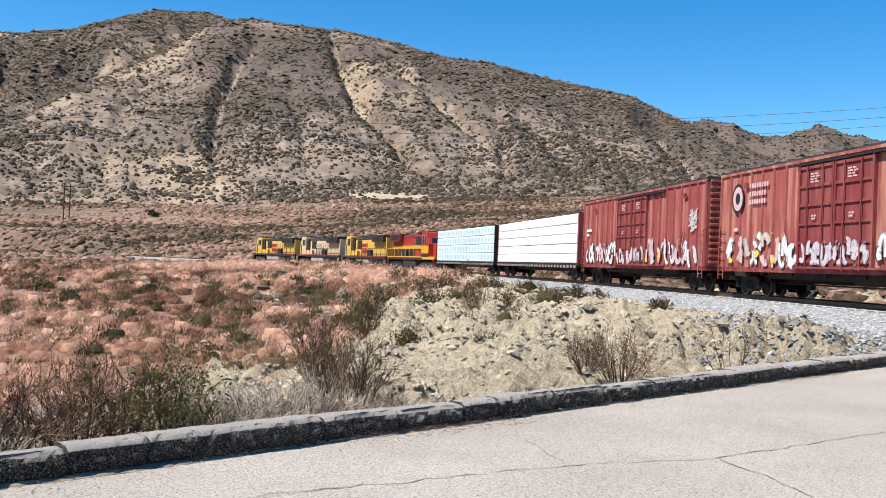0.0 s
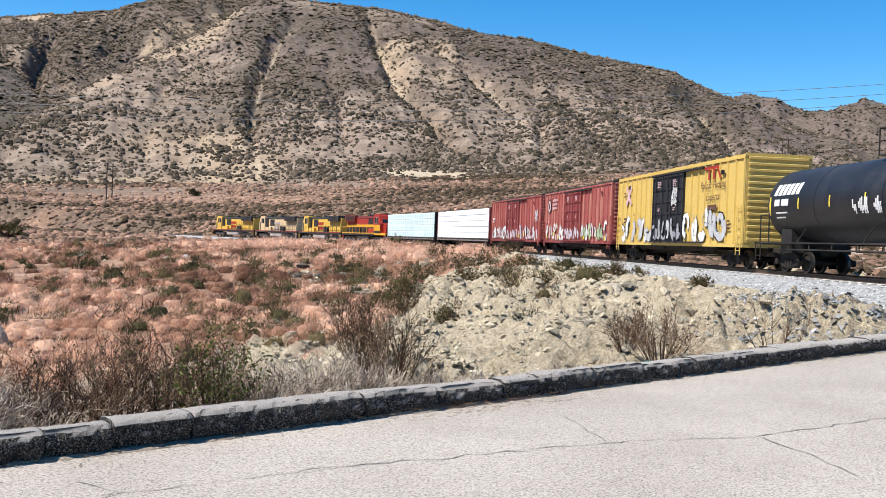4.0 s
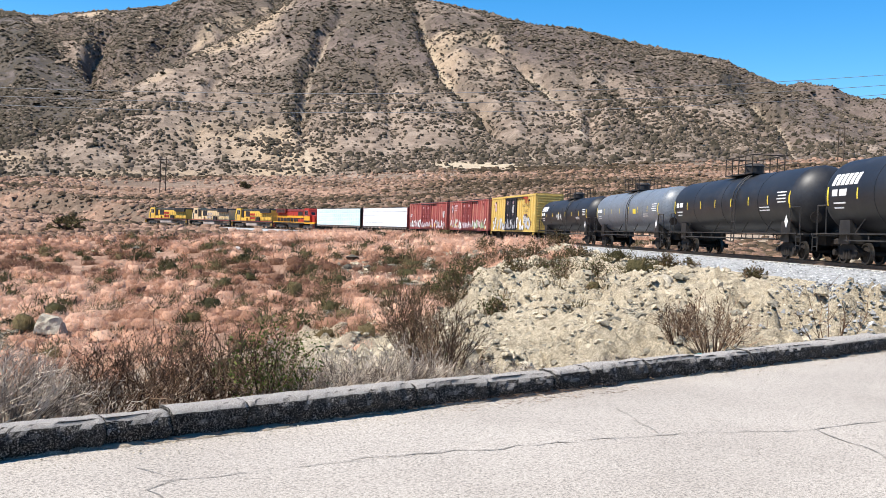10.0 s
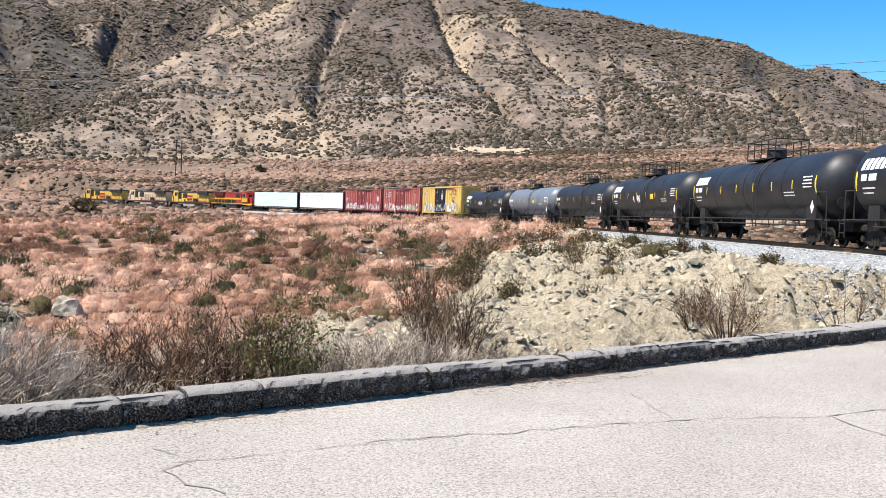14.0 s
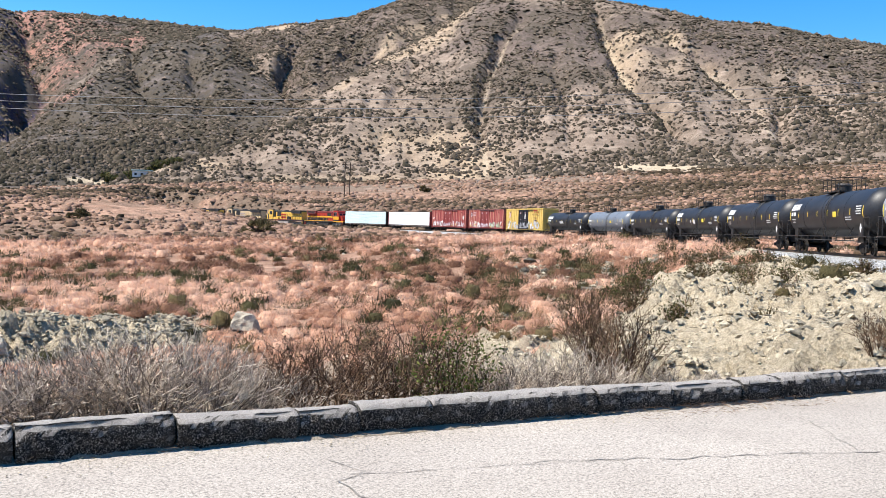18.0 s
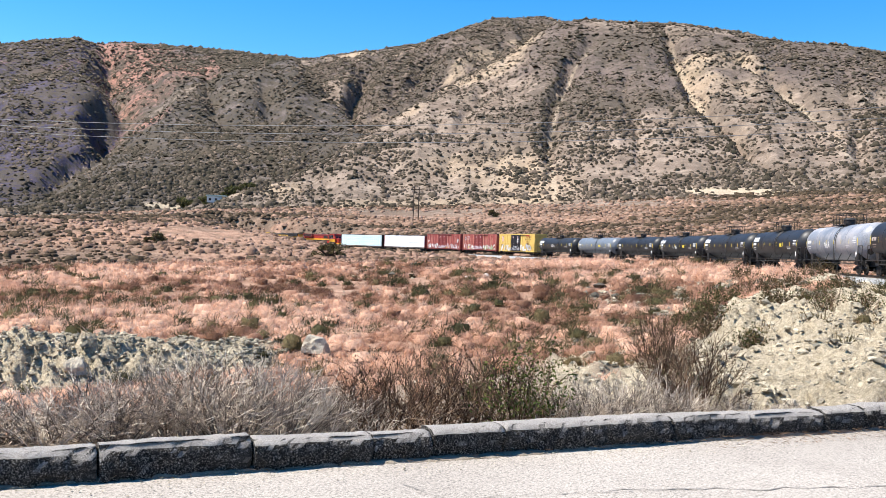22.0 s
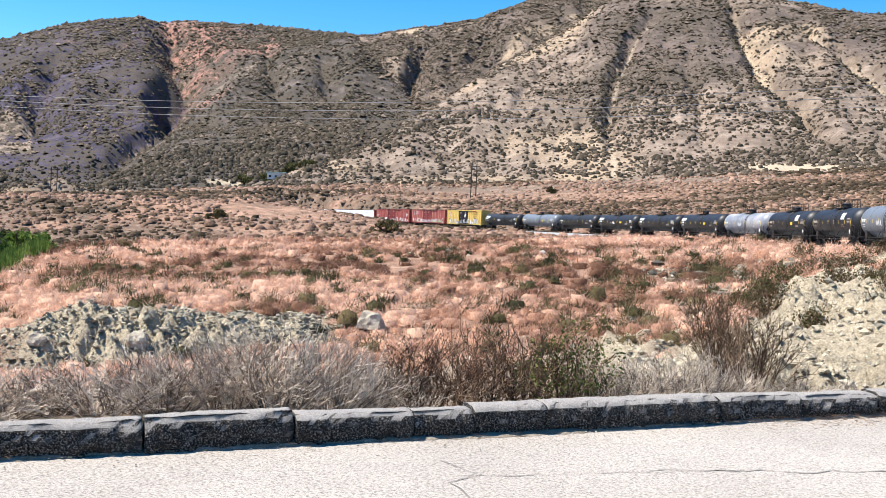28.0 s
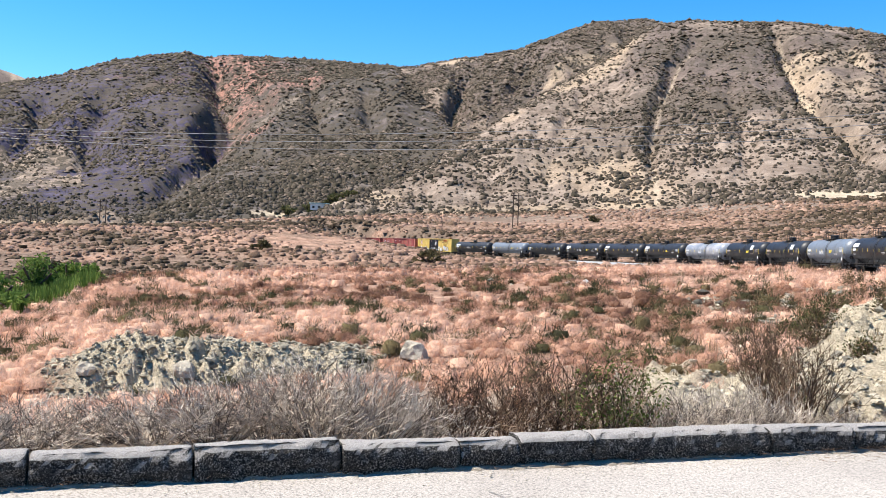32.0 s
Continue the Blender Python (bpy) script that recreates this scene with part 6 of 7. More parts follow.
def ballast_stones():
    n = 11000
    s = RNG.uniform(-14, 60, n) ** 1.0
    off = 1.5 + RNG.uniform(0, 1, n) ** 0.8 * 3.0
    p = np.array([on_track(a, b) for a, b in zip(s, off)])
    up = np.where(off < 1.75, -0.22, -0.22 - (off - 1.75) * 0.27)
    size = RNG.uniform(0.022, 0.05, n)
    v, f, i = humps(p[:, 0], p[:, 1], p[:, 2] + up + 0.01, size, size * 0.75, 0.3)
    # the spill of larger stones beside the road
    m = 19000
    s2, o2 = RNG.uniform(-26, -5, m), 3.9 + RNG.uniform(0, 1, m) ** 1.2 * np.interp(np.linspace(0, 1, m), (0, 1), (5, 9))
    o2 = np.where(s2 > -15, 3.9 + (o2 - 3.9) * np.interp(s2, (-15, 2), (0.75, 0.15)), o2)
    p2 = np.array([on_track(a, b) for a, b in zip(s2, o2)])
    z2, _ = ground_height(p2[:, 0], p2[:, 1])
    keep = curb_distance(p2[:, 0], p2[:, 1]) > 0.5
    p2, z2 = p2[keep], z2[keep]
    size2 = np.exp(RNG.normal(-3.35, 0.35, len(p2))).clip(0.015, 0.09)
    v2, f2, i2 = humps(p2[:, 0], p2[:, 1], z2 + 0.015, size2 * 1.1, size2 * 0.95, 0.35)
    tone = np.concatenate([RNG.uniform(0, 0.8, n)[i], RNG.uniform(-0.25, 0.35, len(p2))[i2]])
    stuff("ballast_stones", fast_mesh("ballast_stones", np.concatenate([v, v2]), np.concatenate([f, f2 + len(v)]), BALLAST_STONE, tone), "loose pale grey ballast stones along the track", "gravel")


ballast_stones()


# ---- stones on the slopes ----
def rubble():
    parts_xy = [scatter(38000, -12, 22, 11, 62, 1.25), scatter(11000, -49, -29, 36.5, 41.5), scatter(500, -17, -9, 22, 36), scatter(1100, -50, 0, 45, 110), scatter(700, -55, -10, 14, 40)]
    x, y = np.concatenate([p[0] for p in parts_xy]), np.concatenate([p[1] for p in parts_xy])
    z, masks = ground_height(x, y)
    off, _ = track_offset(x, y)
    keep = (curb_distance(x, y) > 0.6) & (np.abs(off) > 4.5)
    az = np.degrees(np.arctan2(x, y))   # thick on the broken side, thin on the smooth one
    keep &= RNG.uniform(0, 1, len(x)) < np.interp(az, (-10, 8, 12, 20), (1, 1, 0.5, 0.2)) * (0.95 + 0.9 * fbm(x * 0.25, y * 0.25, 14, 3))
    x, y, z = x[keep], y[keep], z[keep]
    size = np.exp(RNG.normal(-3.3, 0.62, len(x))).clip(0.01, 0.26) * (0.45 + np.hypot(x, y) / 48) * np.where(np.degrees(np.arctan2(x, y)) < -28, 0.7, 0.9)
    tone = RNG.uniform(0.2, 0.75, len(x)) - 1.2 * (size - 0.06).clip(0, 0.3) - 0.2 * (np.degrees(np.arctan2(x, y)) < -28)
    large = size > 0.05
    v1, f1, i1 = clumps(x[large], y[large], (z + size * 0.2)[large], size[large], size[large] * 0.7, 0.55)
    v2, f2, i2 = humps(x[~large], y[~large], z[~large], size[~large], size[~large] * 0.85, 0.45)
    v, f, t = np.concatenate([v1, v2]), np.concatenate([f1, f2 + len(v1)]), np.concatenate([tone[large][i1], tone[~large][i2]])
    stuff("rubble", fast_mesh("rubble", v, f, STONE, t), "pale angular rubble on the dry slopes", "rocks")


rubble()


# ---- grass and brush of the flat, joined masses ----
def pink_grass():
    x, y = scatter(17500, -58, 8, 20, 158, 1.5)
    z, masks = ground_height(x, y)
    off, _ = track_offset(x, y)
    patch = fbm(x * 0.09, y * 0.09, 33, 3)
    keep = (RNG.uniform(0, 1, len(x)) < masks["grass"] * (0.8 + 0.55 * patch)) & (masks["rock"] < 0.45) & (np.abs(off) > 5)
    x, y, z, patch = x[keep], y[keep], z[keep], patch[keep]
    n = len(x)
    size = np.exp(RNG.normal(-0.62, 0.34, n)).clip(0.2, 0.95) * (0.8 + np.hypot(x, y) / 250)
    tone = (0.55 + 0.55 * patch + 0.5 * fbm(x * 0.3, y * 0.3, 35, 2) + RNG.normal(0, 0.17, n)).clip(0.0, 0.8)
    h = size * RNG.uniform(0.6, 0.95, n)
    near = np.hypot(x, y) < 85
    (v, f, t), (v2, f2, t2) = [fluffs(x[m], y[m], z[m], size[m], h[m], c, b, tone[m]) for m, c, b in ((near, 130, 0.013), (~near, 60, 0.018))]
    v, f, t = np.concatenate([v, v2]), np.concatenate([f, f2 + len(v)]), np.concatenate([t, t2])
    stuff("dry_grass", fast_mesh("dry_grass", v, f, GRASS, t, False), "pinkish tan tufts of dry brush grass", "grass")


def plain_brush():
    """Dark and brown brush among the grass, and over the plain beyond the track."""
    x, y = scatter(3000, -58, 8, 13, 150, 1.45)
    z, masks = ground_height(x, y)
    off, _ = track_offset(x, y)
    keep = (np.abs(off) > 4.5) & (curb_distance(x, y) > 1.6) & (fbm(x * 0.05, y * 0.05, 71, 3) + RNG.uniform(-0.5, 0.5, len(x)) > -0.15)
    keep &= ((masks["rock"] < 0.6) | (RNG.uniform(0, 1, len(x)) < 0.25)) & (np.hypot(x, y) > 22)
    x, y, z = x[keep], y[keep], z[keep]
    w = RNG.uniform(0.4, 0.95, len(x)) * RNG.choice((0.7, 1.0, 1.0, 1.25), len(x))
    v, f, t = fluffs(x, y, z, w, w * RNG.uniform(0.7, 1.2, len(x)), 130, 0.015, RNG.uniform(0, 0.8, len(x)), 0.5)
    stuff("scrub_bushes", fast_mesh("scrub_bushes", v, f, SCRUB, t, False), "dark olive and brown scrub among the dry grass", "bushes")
    x, y = scatter(62000, -58, 26, 150, 434, 1.75)
    z, masks = ground_height(x, y)
    off, _ = track_offset(x, y)
    d = fbm(np.degrees(np.arctan2(x, y)) * 0.09, np.hypot(x, y) * 0.045, 91, 3)   # in terraces
    keep = (np.abs(off) > 6) & (d + RNG.uniform(-0.6, 0.6, len(x)) > -0.5)
    x, y, z, d = x[keep], y[keep], z[keep], d[keep]
    w = np.exp(RNG.normal(-1.0, 0.45, len(x))).clip(0.12, 1.1) * (0.7 + np.hypot(x, y) / 600)
    d = (0.30 - 0.7 * d + RNG.normal(0, 0.2, len(x))).clip(0, 0.6)
    xb, yb = scatter(2600, 2, 27, 45, 150, 1.8)     # the strip behind the track
    zb, _ = ground_height(xb, yb)
    ob, _ = track_offset(xb, yb)
    far_side = ob < -4.2
    nb = int(far_side.sum())
    x, y, z = np.concatenate([x, xb[far_side]]), np.concatenate([y, yb[far_side]]), np.concatenate([z, zb[far_side]])
    w, d = np.concatenate([w, RNG.uniform(0.25, 0.7, nb)]), np.concatenate([d, RNG.uniform(0, 0.55, nb)])
    v, f, i = domes(x, y, z, w * 1.15, w * 0.8)
    d = d[i]
    far_mat = tone_mat("plain_brush", [(0.0, (0.04, 0.03, 0.018)), (0.35, (0.10, 0.070, 0.044)), (0.6, (0.22, 0.135, 0.092)), (0.9, (0.36, 0.225, 0.16)), (1.3, (0.50, 0.33, 0.24))], 0.35, grain=6.0)
    stuff("plain_brush", fast_mesh("plain_brush", v, f, far_mat, d, False), "low tan and dark brush on the plain beyond the track", "bushes")


def hill_scrub():
    """Scrub dotted over the mountains, packed and darkened on the gullies' shaded sides to paint their shade."""
    spots = [scatter(58000, -36, 28, 430, 1010, 1.7), scatter(52000, -58, -24, 560, 1320, 1.6), scatter(9000, -58, -33, 430, 620), scatter(9000, -24, -14, 900, 1320), scatter(9000, 4, 28, 1000, 1460), scatter(11000, -34, -13, 880, 1460), scatter(15000, -36, 28, 430, 680)]
    x, y = np.concatenate([p[0] for p in spots]), np.concatenate([p[1] for p in spots])
    z, masks = land(x, y)
    west = masks["shade_haze"] + masks["green"]
    dens = 0.5 + 0.9 * fbm(x * 0.011, y * 0.011, 55, 5, 0.62) + 0.8 * fbm(x * 0.045, y * 0.045, 57, 3, 0.6) - 0.75 * masks["bare"] + 0.3 * west + 0.35 * masks["dusk"] - 0.22 * masks["pale"] - 0.3 * masks["red"] + 0.3 * ((masks["dusk"] > 0.85) & (np.degrees(np.arctan2(x, y)) < -12))
    az, el = np.degrees(np.arctan2(x, y)), np.degrees(np.arctan2(z, np.hypot(x, y)))
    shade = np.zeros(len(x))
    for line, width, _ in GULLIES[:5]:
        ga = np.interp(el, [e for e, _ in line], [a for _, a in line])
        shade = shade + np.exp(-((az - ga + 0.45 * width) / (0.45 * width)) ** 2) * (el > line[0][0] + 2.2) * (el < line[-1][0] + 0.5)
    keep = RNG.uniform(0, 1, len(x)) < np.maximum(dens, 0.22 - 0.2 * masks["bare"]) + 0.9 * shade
    x, y, z, shade, west = x[keep], y[keep], z[keep], shade[keep], west[keep]
    r = np.hypot(x, y)
    w = np.exp(RNG.normal(-0.08, 0.42, len(x))).clip(0.4, 3.0) * (0.45 + r / 1350)
    near = r < 640
    v1, f1, i1 = domes(x[near], y[near], z[near], w[near], w[near] * 0.95)
    v2, f2, i2 = humps(x[~near], y[~near], (z + 0.15 * w)[~near], w[~near], w[~near] * 0.95, 0.3)
    # tone lowered on the shaded gully walls: shade painted into the scrub
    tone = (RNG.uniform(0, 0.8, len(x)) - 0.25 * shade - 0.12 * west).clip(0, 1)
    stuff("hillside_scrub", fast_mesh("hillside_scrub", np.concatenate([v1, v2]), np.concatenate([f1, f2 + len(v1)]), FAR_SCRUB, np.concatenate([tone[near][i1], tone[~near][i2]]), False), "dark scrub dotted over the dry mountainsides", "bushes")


pink_grass()
plain_brush()
hill_scrub()


# ---- single bushes behind the curb ----
def polar(az, r):
    a = math.radians(az)
    x, y = r * math.sin(a), r * math.cos(a)
    return x, y, float(height_at(x, y)[0])


def twig_cloud(width, height, stems, twigs, thick, seed, upright=0.5):
    """Branching stems from one foot, each a bent three-sided rod with side twigs; foot at the origin."""
    rng = np.random.default_rng(seed)
    V, F, T = [], [], []

    def rod3(p, q, r0, r1, tone):
        d = q - p
        l = np.linalg.norm(d)
        if l < 1e-4:
            return
        d = d / l
        u = np.cross(d, (0.3, 0.5, 0.81))
        u /= np.linalg.norm(u)
        w = np.cross(d, u)
        n = sum(len(a) for a in V)
        ring = [u * math.cos(a) + w * math.sin(a) for a in (0, 2.094, 4.189)]
        V.append(np.array([p + c * r0 for c in ring] + [q + c * r1 for c in ring]))
        F.append(np.array([(n + k, n + (k + 1) % 3, n + 3 + k) for k in range(3)] + [(n + (k + 1) % 3, n + 3 + (k + 1) % 3, n + 3 + k) for k in range(3)]))
        T.extend([tone] * 6)

    tips = []
    for _ in range(stems):
        a, q = rng.uniform(0, 6.283), rng.uniform(0.1, 1) ** 0.7
        top = np.array([math.cos(a) * q * width * 0.5, math.sin(a) * q * width * 0.5, height * (0.3 + 0.7 * math.sqrt(max(0.0, 1 - q * q))) * rng.uniform(0.7, 1.05)])
        foot = np.array([math.cos(a) * 0.14 * width * q, math.sin(a) * 0.14 * width * q, -0.05])
        mid = foot + (top - foot) * 0.5 + np.array([*(rng.normal(0, 0.06, 2) * width), 0.06 * height * upright])
        tone = rng.choice((0.03, 0.12, 0.3, 0.45, 0.6, 0.75)) + rng.uniform(-0.05, 0.05)
        pts = [foot, foot * 0.4 + mid * 0.6, mid, mid * 0.45 + top * 0.55 + rng.normal(0, 0.02, 3) * width, top]
        for k in range(4):
            rod3(pts[k], pts[k + 1], thick * (1 - 0.2 * k), thick * (0.8 - 0.2 * k), tone)
        for _ in range(twigs):
            k = rng.integers(1, 4)
            u = rng.uniform(0, 1)
            p = pts[k] * (1 - u) + pts[k + 1] * u
            d = (top - foot) / np.linalg.norm(top - foot) * 1.0 + rng.normal(0, 0.5, 3)
            d[2] = abs(d[2]) * 0.9
            q2 = p + d / np.linalg.norm(d) * rng.uniform(0.12, 0.34) * height
            m2 = (p + q2) / 2 + rng.normal(0, 0.035, 3) * height
            rod3(p, m2, thick * 0.45, thick * 0.38, tone)
            rod3(m2, q2, thick * 0.38, thick * 0.2, tone)
            tips.append(q2)
            tips.append(m2)
    return np.concatenate(V), np.concatenate(F), np.array(T), np.array(tips)


def leaves_at(tips, count, leaf, seed):
    rng = np.random.default_rng(seed)
    p = tips[rng.integers(0, len(tips), count)] + rng.normal(0, leaf * 0.9, (count, 3))
    u = rng.normal(size=(count, 3))
    u /= np.linalg.norm(u, axis=1)[:, None]
    w = np.cross(u, rng.normal(size=(count, 3)))
    w /= np.linalg.norm(w, axis=1)[:, None]
    s = leaf * rng.uniform(0.6, 1.4, (count, 1))
    v = np.stack([p - u * s * 0.6, p + w * s * 0.35, p + u * s * 0.8, p - w * s * 0.35], 1).reshape(-1, 3)
    k = np.arange(count)[:, None] * 4
    return v, np.concatenate([k + [0, 1, 2], k + [0, 2, 3]])


def bush(az, r, width, height, label, twig_mat, seed, stems=46, twigs=9, thick=0.010, leaf_mat=None, leaf=0.03, leaves=0, sink=0.0):
    x, y, z = polar(az, r)
    ob = tagged(new("bush"), label, "bush", "bushes behind the curb")
    ob.location = (x, y, z - sink)
    ob.rotation_euler = (0, 0, seed * 1.7)
    v, f, t, tips = twig_cloud(width, height, stems, twigs, thick, seed)
    # every rod has six corners; stems come in fours, each four followed by its side twigs
    m = len(v) // 6
    stem = (np.arange(m) % (4 + 2 * twigs)) < 4
    box6 = f[:36].reshape(6, 6, 3)[0]
    for name, pick in (("stem_mass", stem), ("twig_mass", ~stem)):
        w6 = v.reshape(m, 6, 3)[pick].reshape(-1, 3)
        k6 = (np.arange(pick.sum())[:, None, None] * 6 + box6[None]).reshape(-1, 3)
        tagged(part(name, fast_mesh(name, w6, k6, twig_mat, t.reshape(m, 6)[pick].ravel()), None, ob), kind="stuff")
    if leaves:
        v, f = leaves_at(tips, leaves, leaf, seed + 5)
        rng = np.random.default_rng(seed)
        tagged(part("foliage", fast_mesh("foliage", v, f, leaf_mat, np.repeat(rng.uniform(0, 0.7, leaves), 4)), None, ob, "small leaves on the twigs"), kind="stuff")
    return ob


GREY, BROWN = "bare grey-white dead bush of fine dry twigs", "brown half-dead bush with small dry leaves"
for k, (az, r, w, h) in enumerate(((-52.5, 8.4, 1.3, 0.75), (-49.3, 8.6, 1.4, 0.85), (-46.0, 8.9, 1.3, 0.8), (-43.0, 8.7, 1.5, 0.95), (-39.6, 8.8, 1.3, 0.95), (-36.0, 8.9, 1.5, 1.1), (-33.0, 8.9, 1.6, 1.22), (-30.0, 9.2, 1.4, 1.1), (-27.2, 9.6, 1.2, 0.85),
                                  (-13.2, 10.6, 1.2, 0.85), (-11.4, 10.9, 1.3, 1.0), (-9.0, 11.2, 1.6, 1.15), (-6.6, 11.4, 1.2, 0.9), (-1.8, 11.9, 1.3, 0.75), (0.6, 12.4, 1.1, 0.6), (5.5, 13.0, 0.9, 0.5), (-56, 8.6, 1.4, 0.8))):
    bush(az, r + 0.5, w * 1.2, h * (0.52 if az < -42 else 0.68), GREY, TWIG, 200 + k, 130, 8, 0.0065)
for k, (az, r, w, h) in enumerate(((-24.6, 10.0, 1.3, 0.95), (-22.4, 10.2, 1.4, 1.15), (-20.2, 10.4, 1.4, 1.2), (-18.0, 10.5, 1.2, 1.1))):
    bush(az, r + 0.5, w * 1.2, h * 0.9, BROWN, BROWN_TWIG, 230 + k, 38, 9, 0.009, BROWN_TWIG, 0.022, 900)
bush(-15.6, 10.8, 1.1, 1.05, "green leafy bush beside the dead bushes", BROWN_TWIG, 240, 40, 9, 0.008, OLIVE_GREEN, 0.03, 1900)
bush(-5.0, 15.0, 1.7, 1.35, "dark grey-brown twiggy bush on the slope", BROWN_TWIG, 241, 60, 11, 0.009, SCRUB, 0.03, 500)
bush(-7.2, 17.0, 1.3, 1.2, "dark grey-brown twiggy bush on the slope", BROWN_TWIG, 246, 60, 11, 0.009, SCRUB, 0.03, 500)
bush(11.0, 14.4, 1.4, 0.9, BROWN, BROWN_TWIG, 242, 46, 9, 0.008, BROWN_TWIG, 0.028, 350)
bush(8.9, 14.6, 0.8, 0.6, BROWN, BROWN_TWIG, 243, 30, 8, 0.008, BROWN_TWIG, 0.028, 200)
bush(17.5, 16.0, 1.3, 1.15, "bare spindly shrub with a few brown stems", BROWN_TWIG, 244, 9, 5, 0.011)
bush(14.2, 19.0, 1.0, 0.65, "bare spindly shrub with a few brown stems", BROWN_TWIG, 245, 14, 5, 0.011)
for k, (az, r, w, h) in enumerate(((2.3, 43.0, 2.0, 1.5), (1.4, 44.5, 1.6, 1.2), (4.0, 40.0, 1.5, 0.95), (8.2, 45.0, 1.2, 0.8), (9.5, 44.0, 1.1, 0.6), (-2.0, 30.0, 1.2, 0.9), (-4.5, 33.0, 1.3, 1.0), (13.2, 36.0, 1.0, 0.5), (-3.2, 46, 1.8, 1.1), (-1.5, 50, 2.2, 1.2), (0.2, 56, 2.4, 1.2), (-4.0, 40, 1.7, 1.2), (1.6, 62, 2.4, 1.2), (-0.6, 44, 1.6, 1.0), (-5.6, 37, 1.5, 1.0), (-2.4, 60, 2.2, 1.1), (3.0, 54, 1.8, 0.9))):
    bush(az, r, w, h, "dark olive bush on the rubble slope", BROWN_TWIG, 260 + k, 34, 9, 0.012, OLIVE_LEAF if k < 2 or k % 3 == 2 else SCRUB, 0.07, 420 if k < 8 else 900)


# ---- boulders ----
def boulder(x, y, z, w, h, material, label, seed):
    bm = bm_new()
    bmesh.ops.create_icosphere(bm, subdivisions=3, radius=1.0)
    for v in bm.verts:
        p = v.co * 1.3 + Vector((seed * 3.1, 0, 0))
        n = noise.noise(p) * 0.35 + noise.noise(p * 2.7) * 0.16 + noise.noise(p * 7) * 0.05
        v.co = v.co * (1 + n)
        v.co = Vector((v.co.x * w, v.co.y * w * 0.85, max(-0.35, v.co.z) * h))
    ob = tagged(new("boulder", mesh_of("boulder", bm, material)), label, "rock")
    ob.location = (x, y, z)
    return ob


PALE_ROCK = surface("pale_boulder_rock", (0.31, 0.265, 0.20), (0.54, 0.475, 0.37), 2, 14, 0.95, relief=1.0, dist=0.05)
WHITE_ROCK = surface("white_stone", (0.5, 0.47, 0.42), (0.7, 0.67, 0.62), 4, 20, 0.95, relief=0.9, dist=0.03)
DARK_ROCK = surface("dark_boulder_rock", (0.04, 0.035, 0.03), (0.09, 0.08, 0.07), 3, 20, 0.95, relief=0.9, dist=0.03)
for k, (az, r, w, h, m, label) in enumerate(((-27.6, 38.8, 0.58, 0.55, PALE_ROCK, "pale weathered boulder in the dry grass"), (2.7, 37.4, 0.36, 0.36, DARK_ROCK, "dark round rock on the rubble slope"),
                                            (-41.2, 37.0, 0.42, 0.45, PALE_ROCK, "pale weathered boulder below the bank"), (6.5, 33.0, 0.5, 0.3, PALE_ROCK, "flat pale slab on the rubble slope"), (8.0, 36, 0.4, 0.25, PALE_ROCK, "flat pale slab on the rubble slope"),
                                            (15.0, 18.5, 0.22, 0.16, PALE_ROCK, "flat pale slab on the rubble slope"), (-46.5, 38.3, 0.4, 0.4, PALE_ROCK, "pale weathered boulder below the bank"), (-18.4, 74, 0.3, 0.25, WHITE_ROCK, "small white stone in the dry grass"), (-17.9, 74.6, 0.22, 0.2, WHITE_ROCK, "small white stone in the dry grass"), (-17.4, 74.2, 0.28, 0.22, WHITE_ROCK, "small white stone in the dry grass"), (-12.0, 73, 0.28, 0.22, WHITE_ROCK, "small white stone in the dry grass"), (-11.6, 72, 0.22, 0.2, WHITE_ROCK, "small white stone in the dry grass"))):
    x, y, z = polar(az, r)
    boulder(x, y, z + h * 0.42, w, h, m, label, 3 + k)
x, y, z = polar(10.35, 13.6)
bag = boulder(x, y, z + 0.1, 0.15, 0.14, surface("turquoise_plastic", (0.02, 0.17, 0.18), (0.06, 0.30, 0.31), 8, 30, 0.45, relief=0.5), "crumpled turquoise plastic bag in the brush", 19)
bag.name = "plastic_bag"
bag["category"] = "litter"


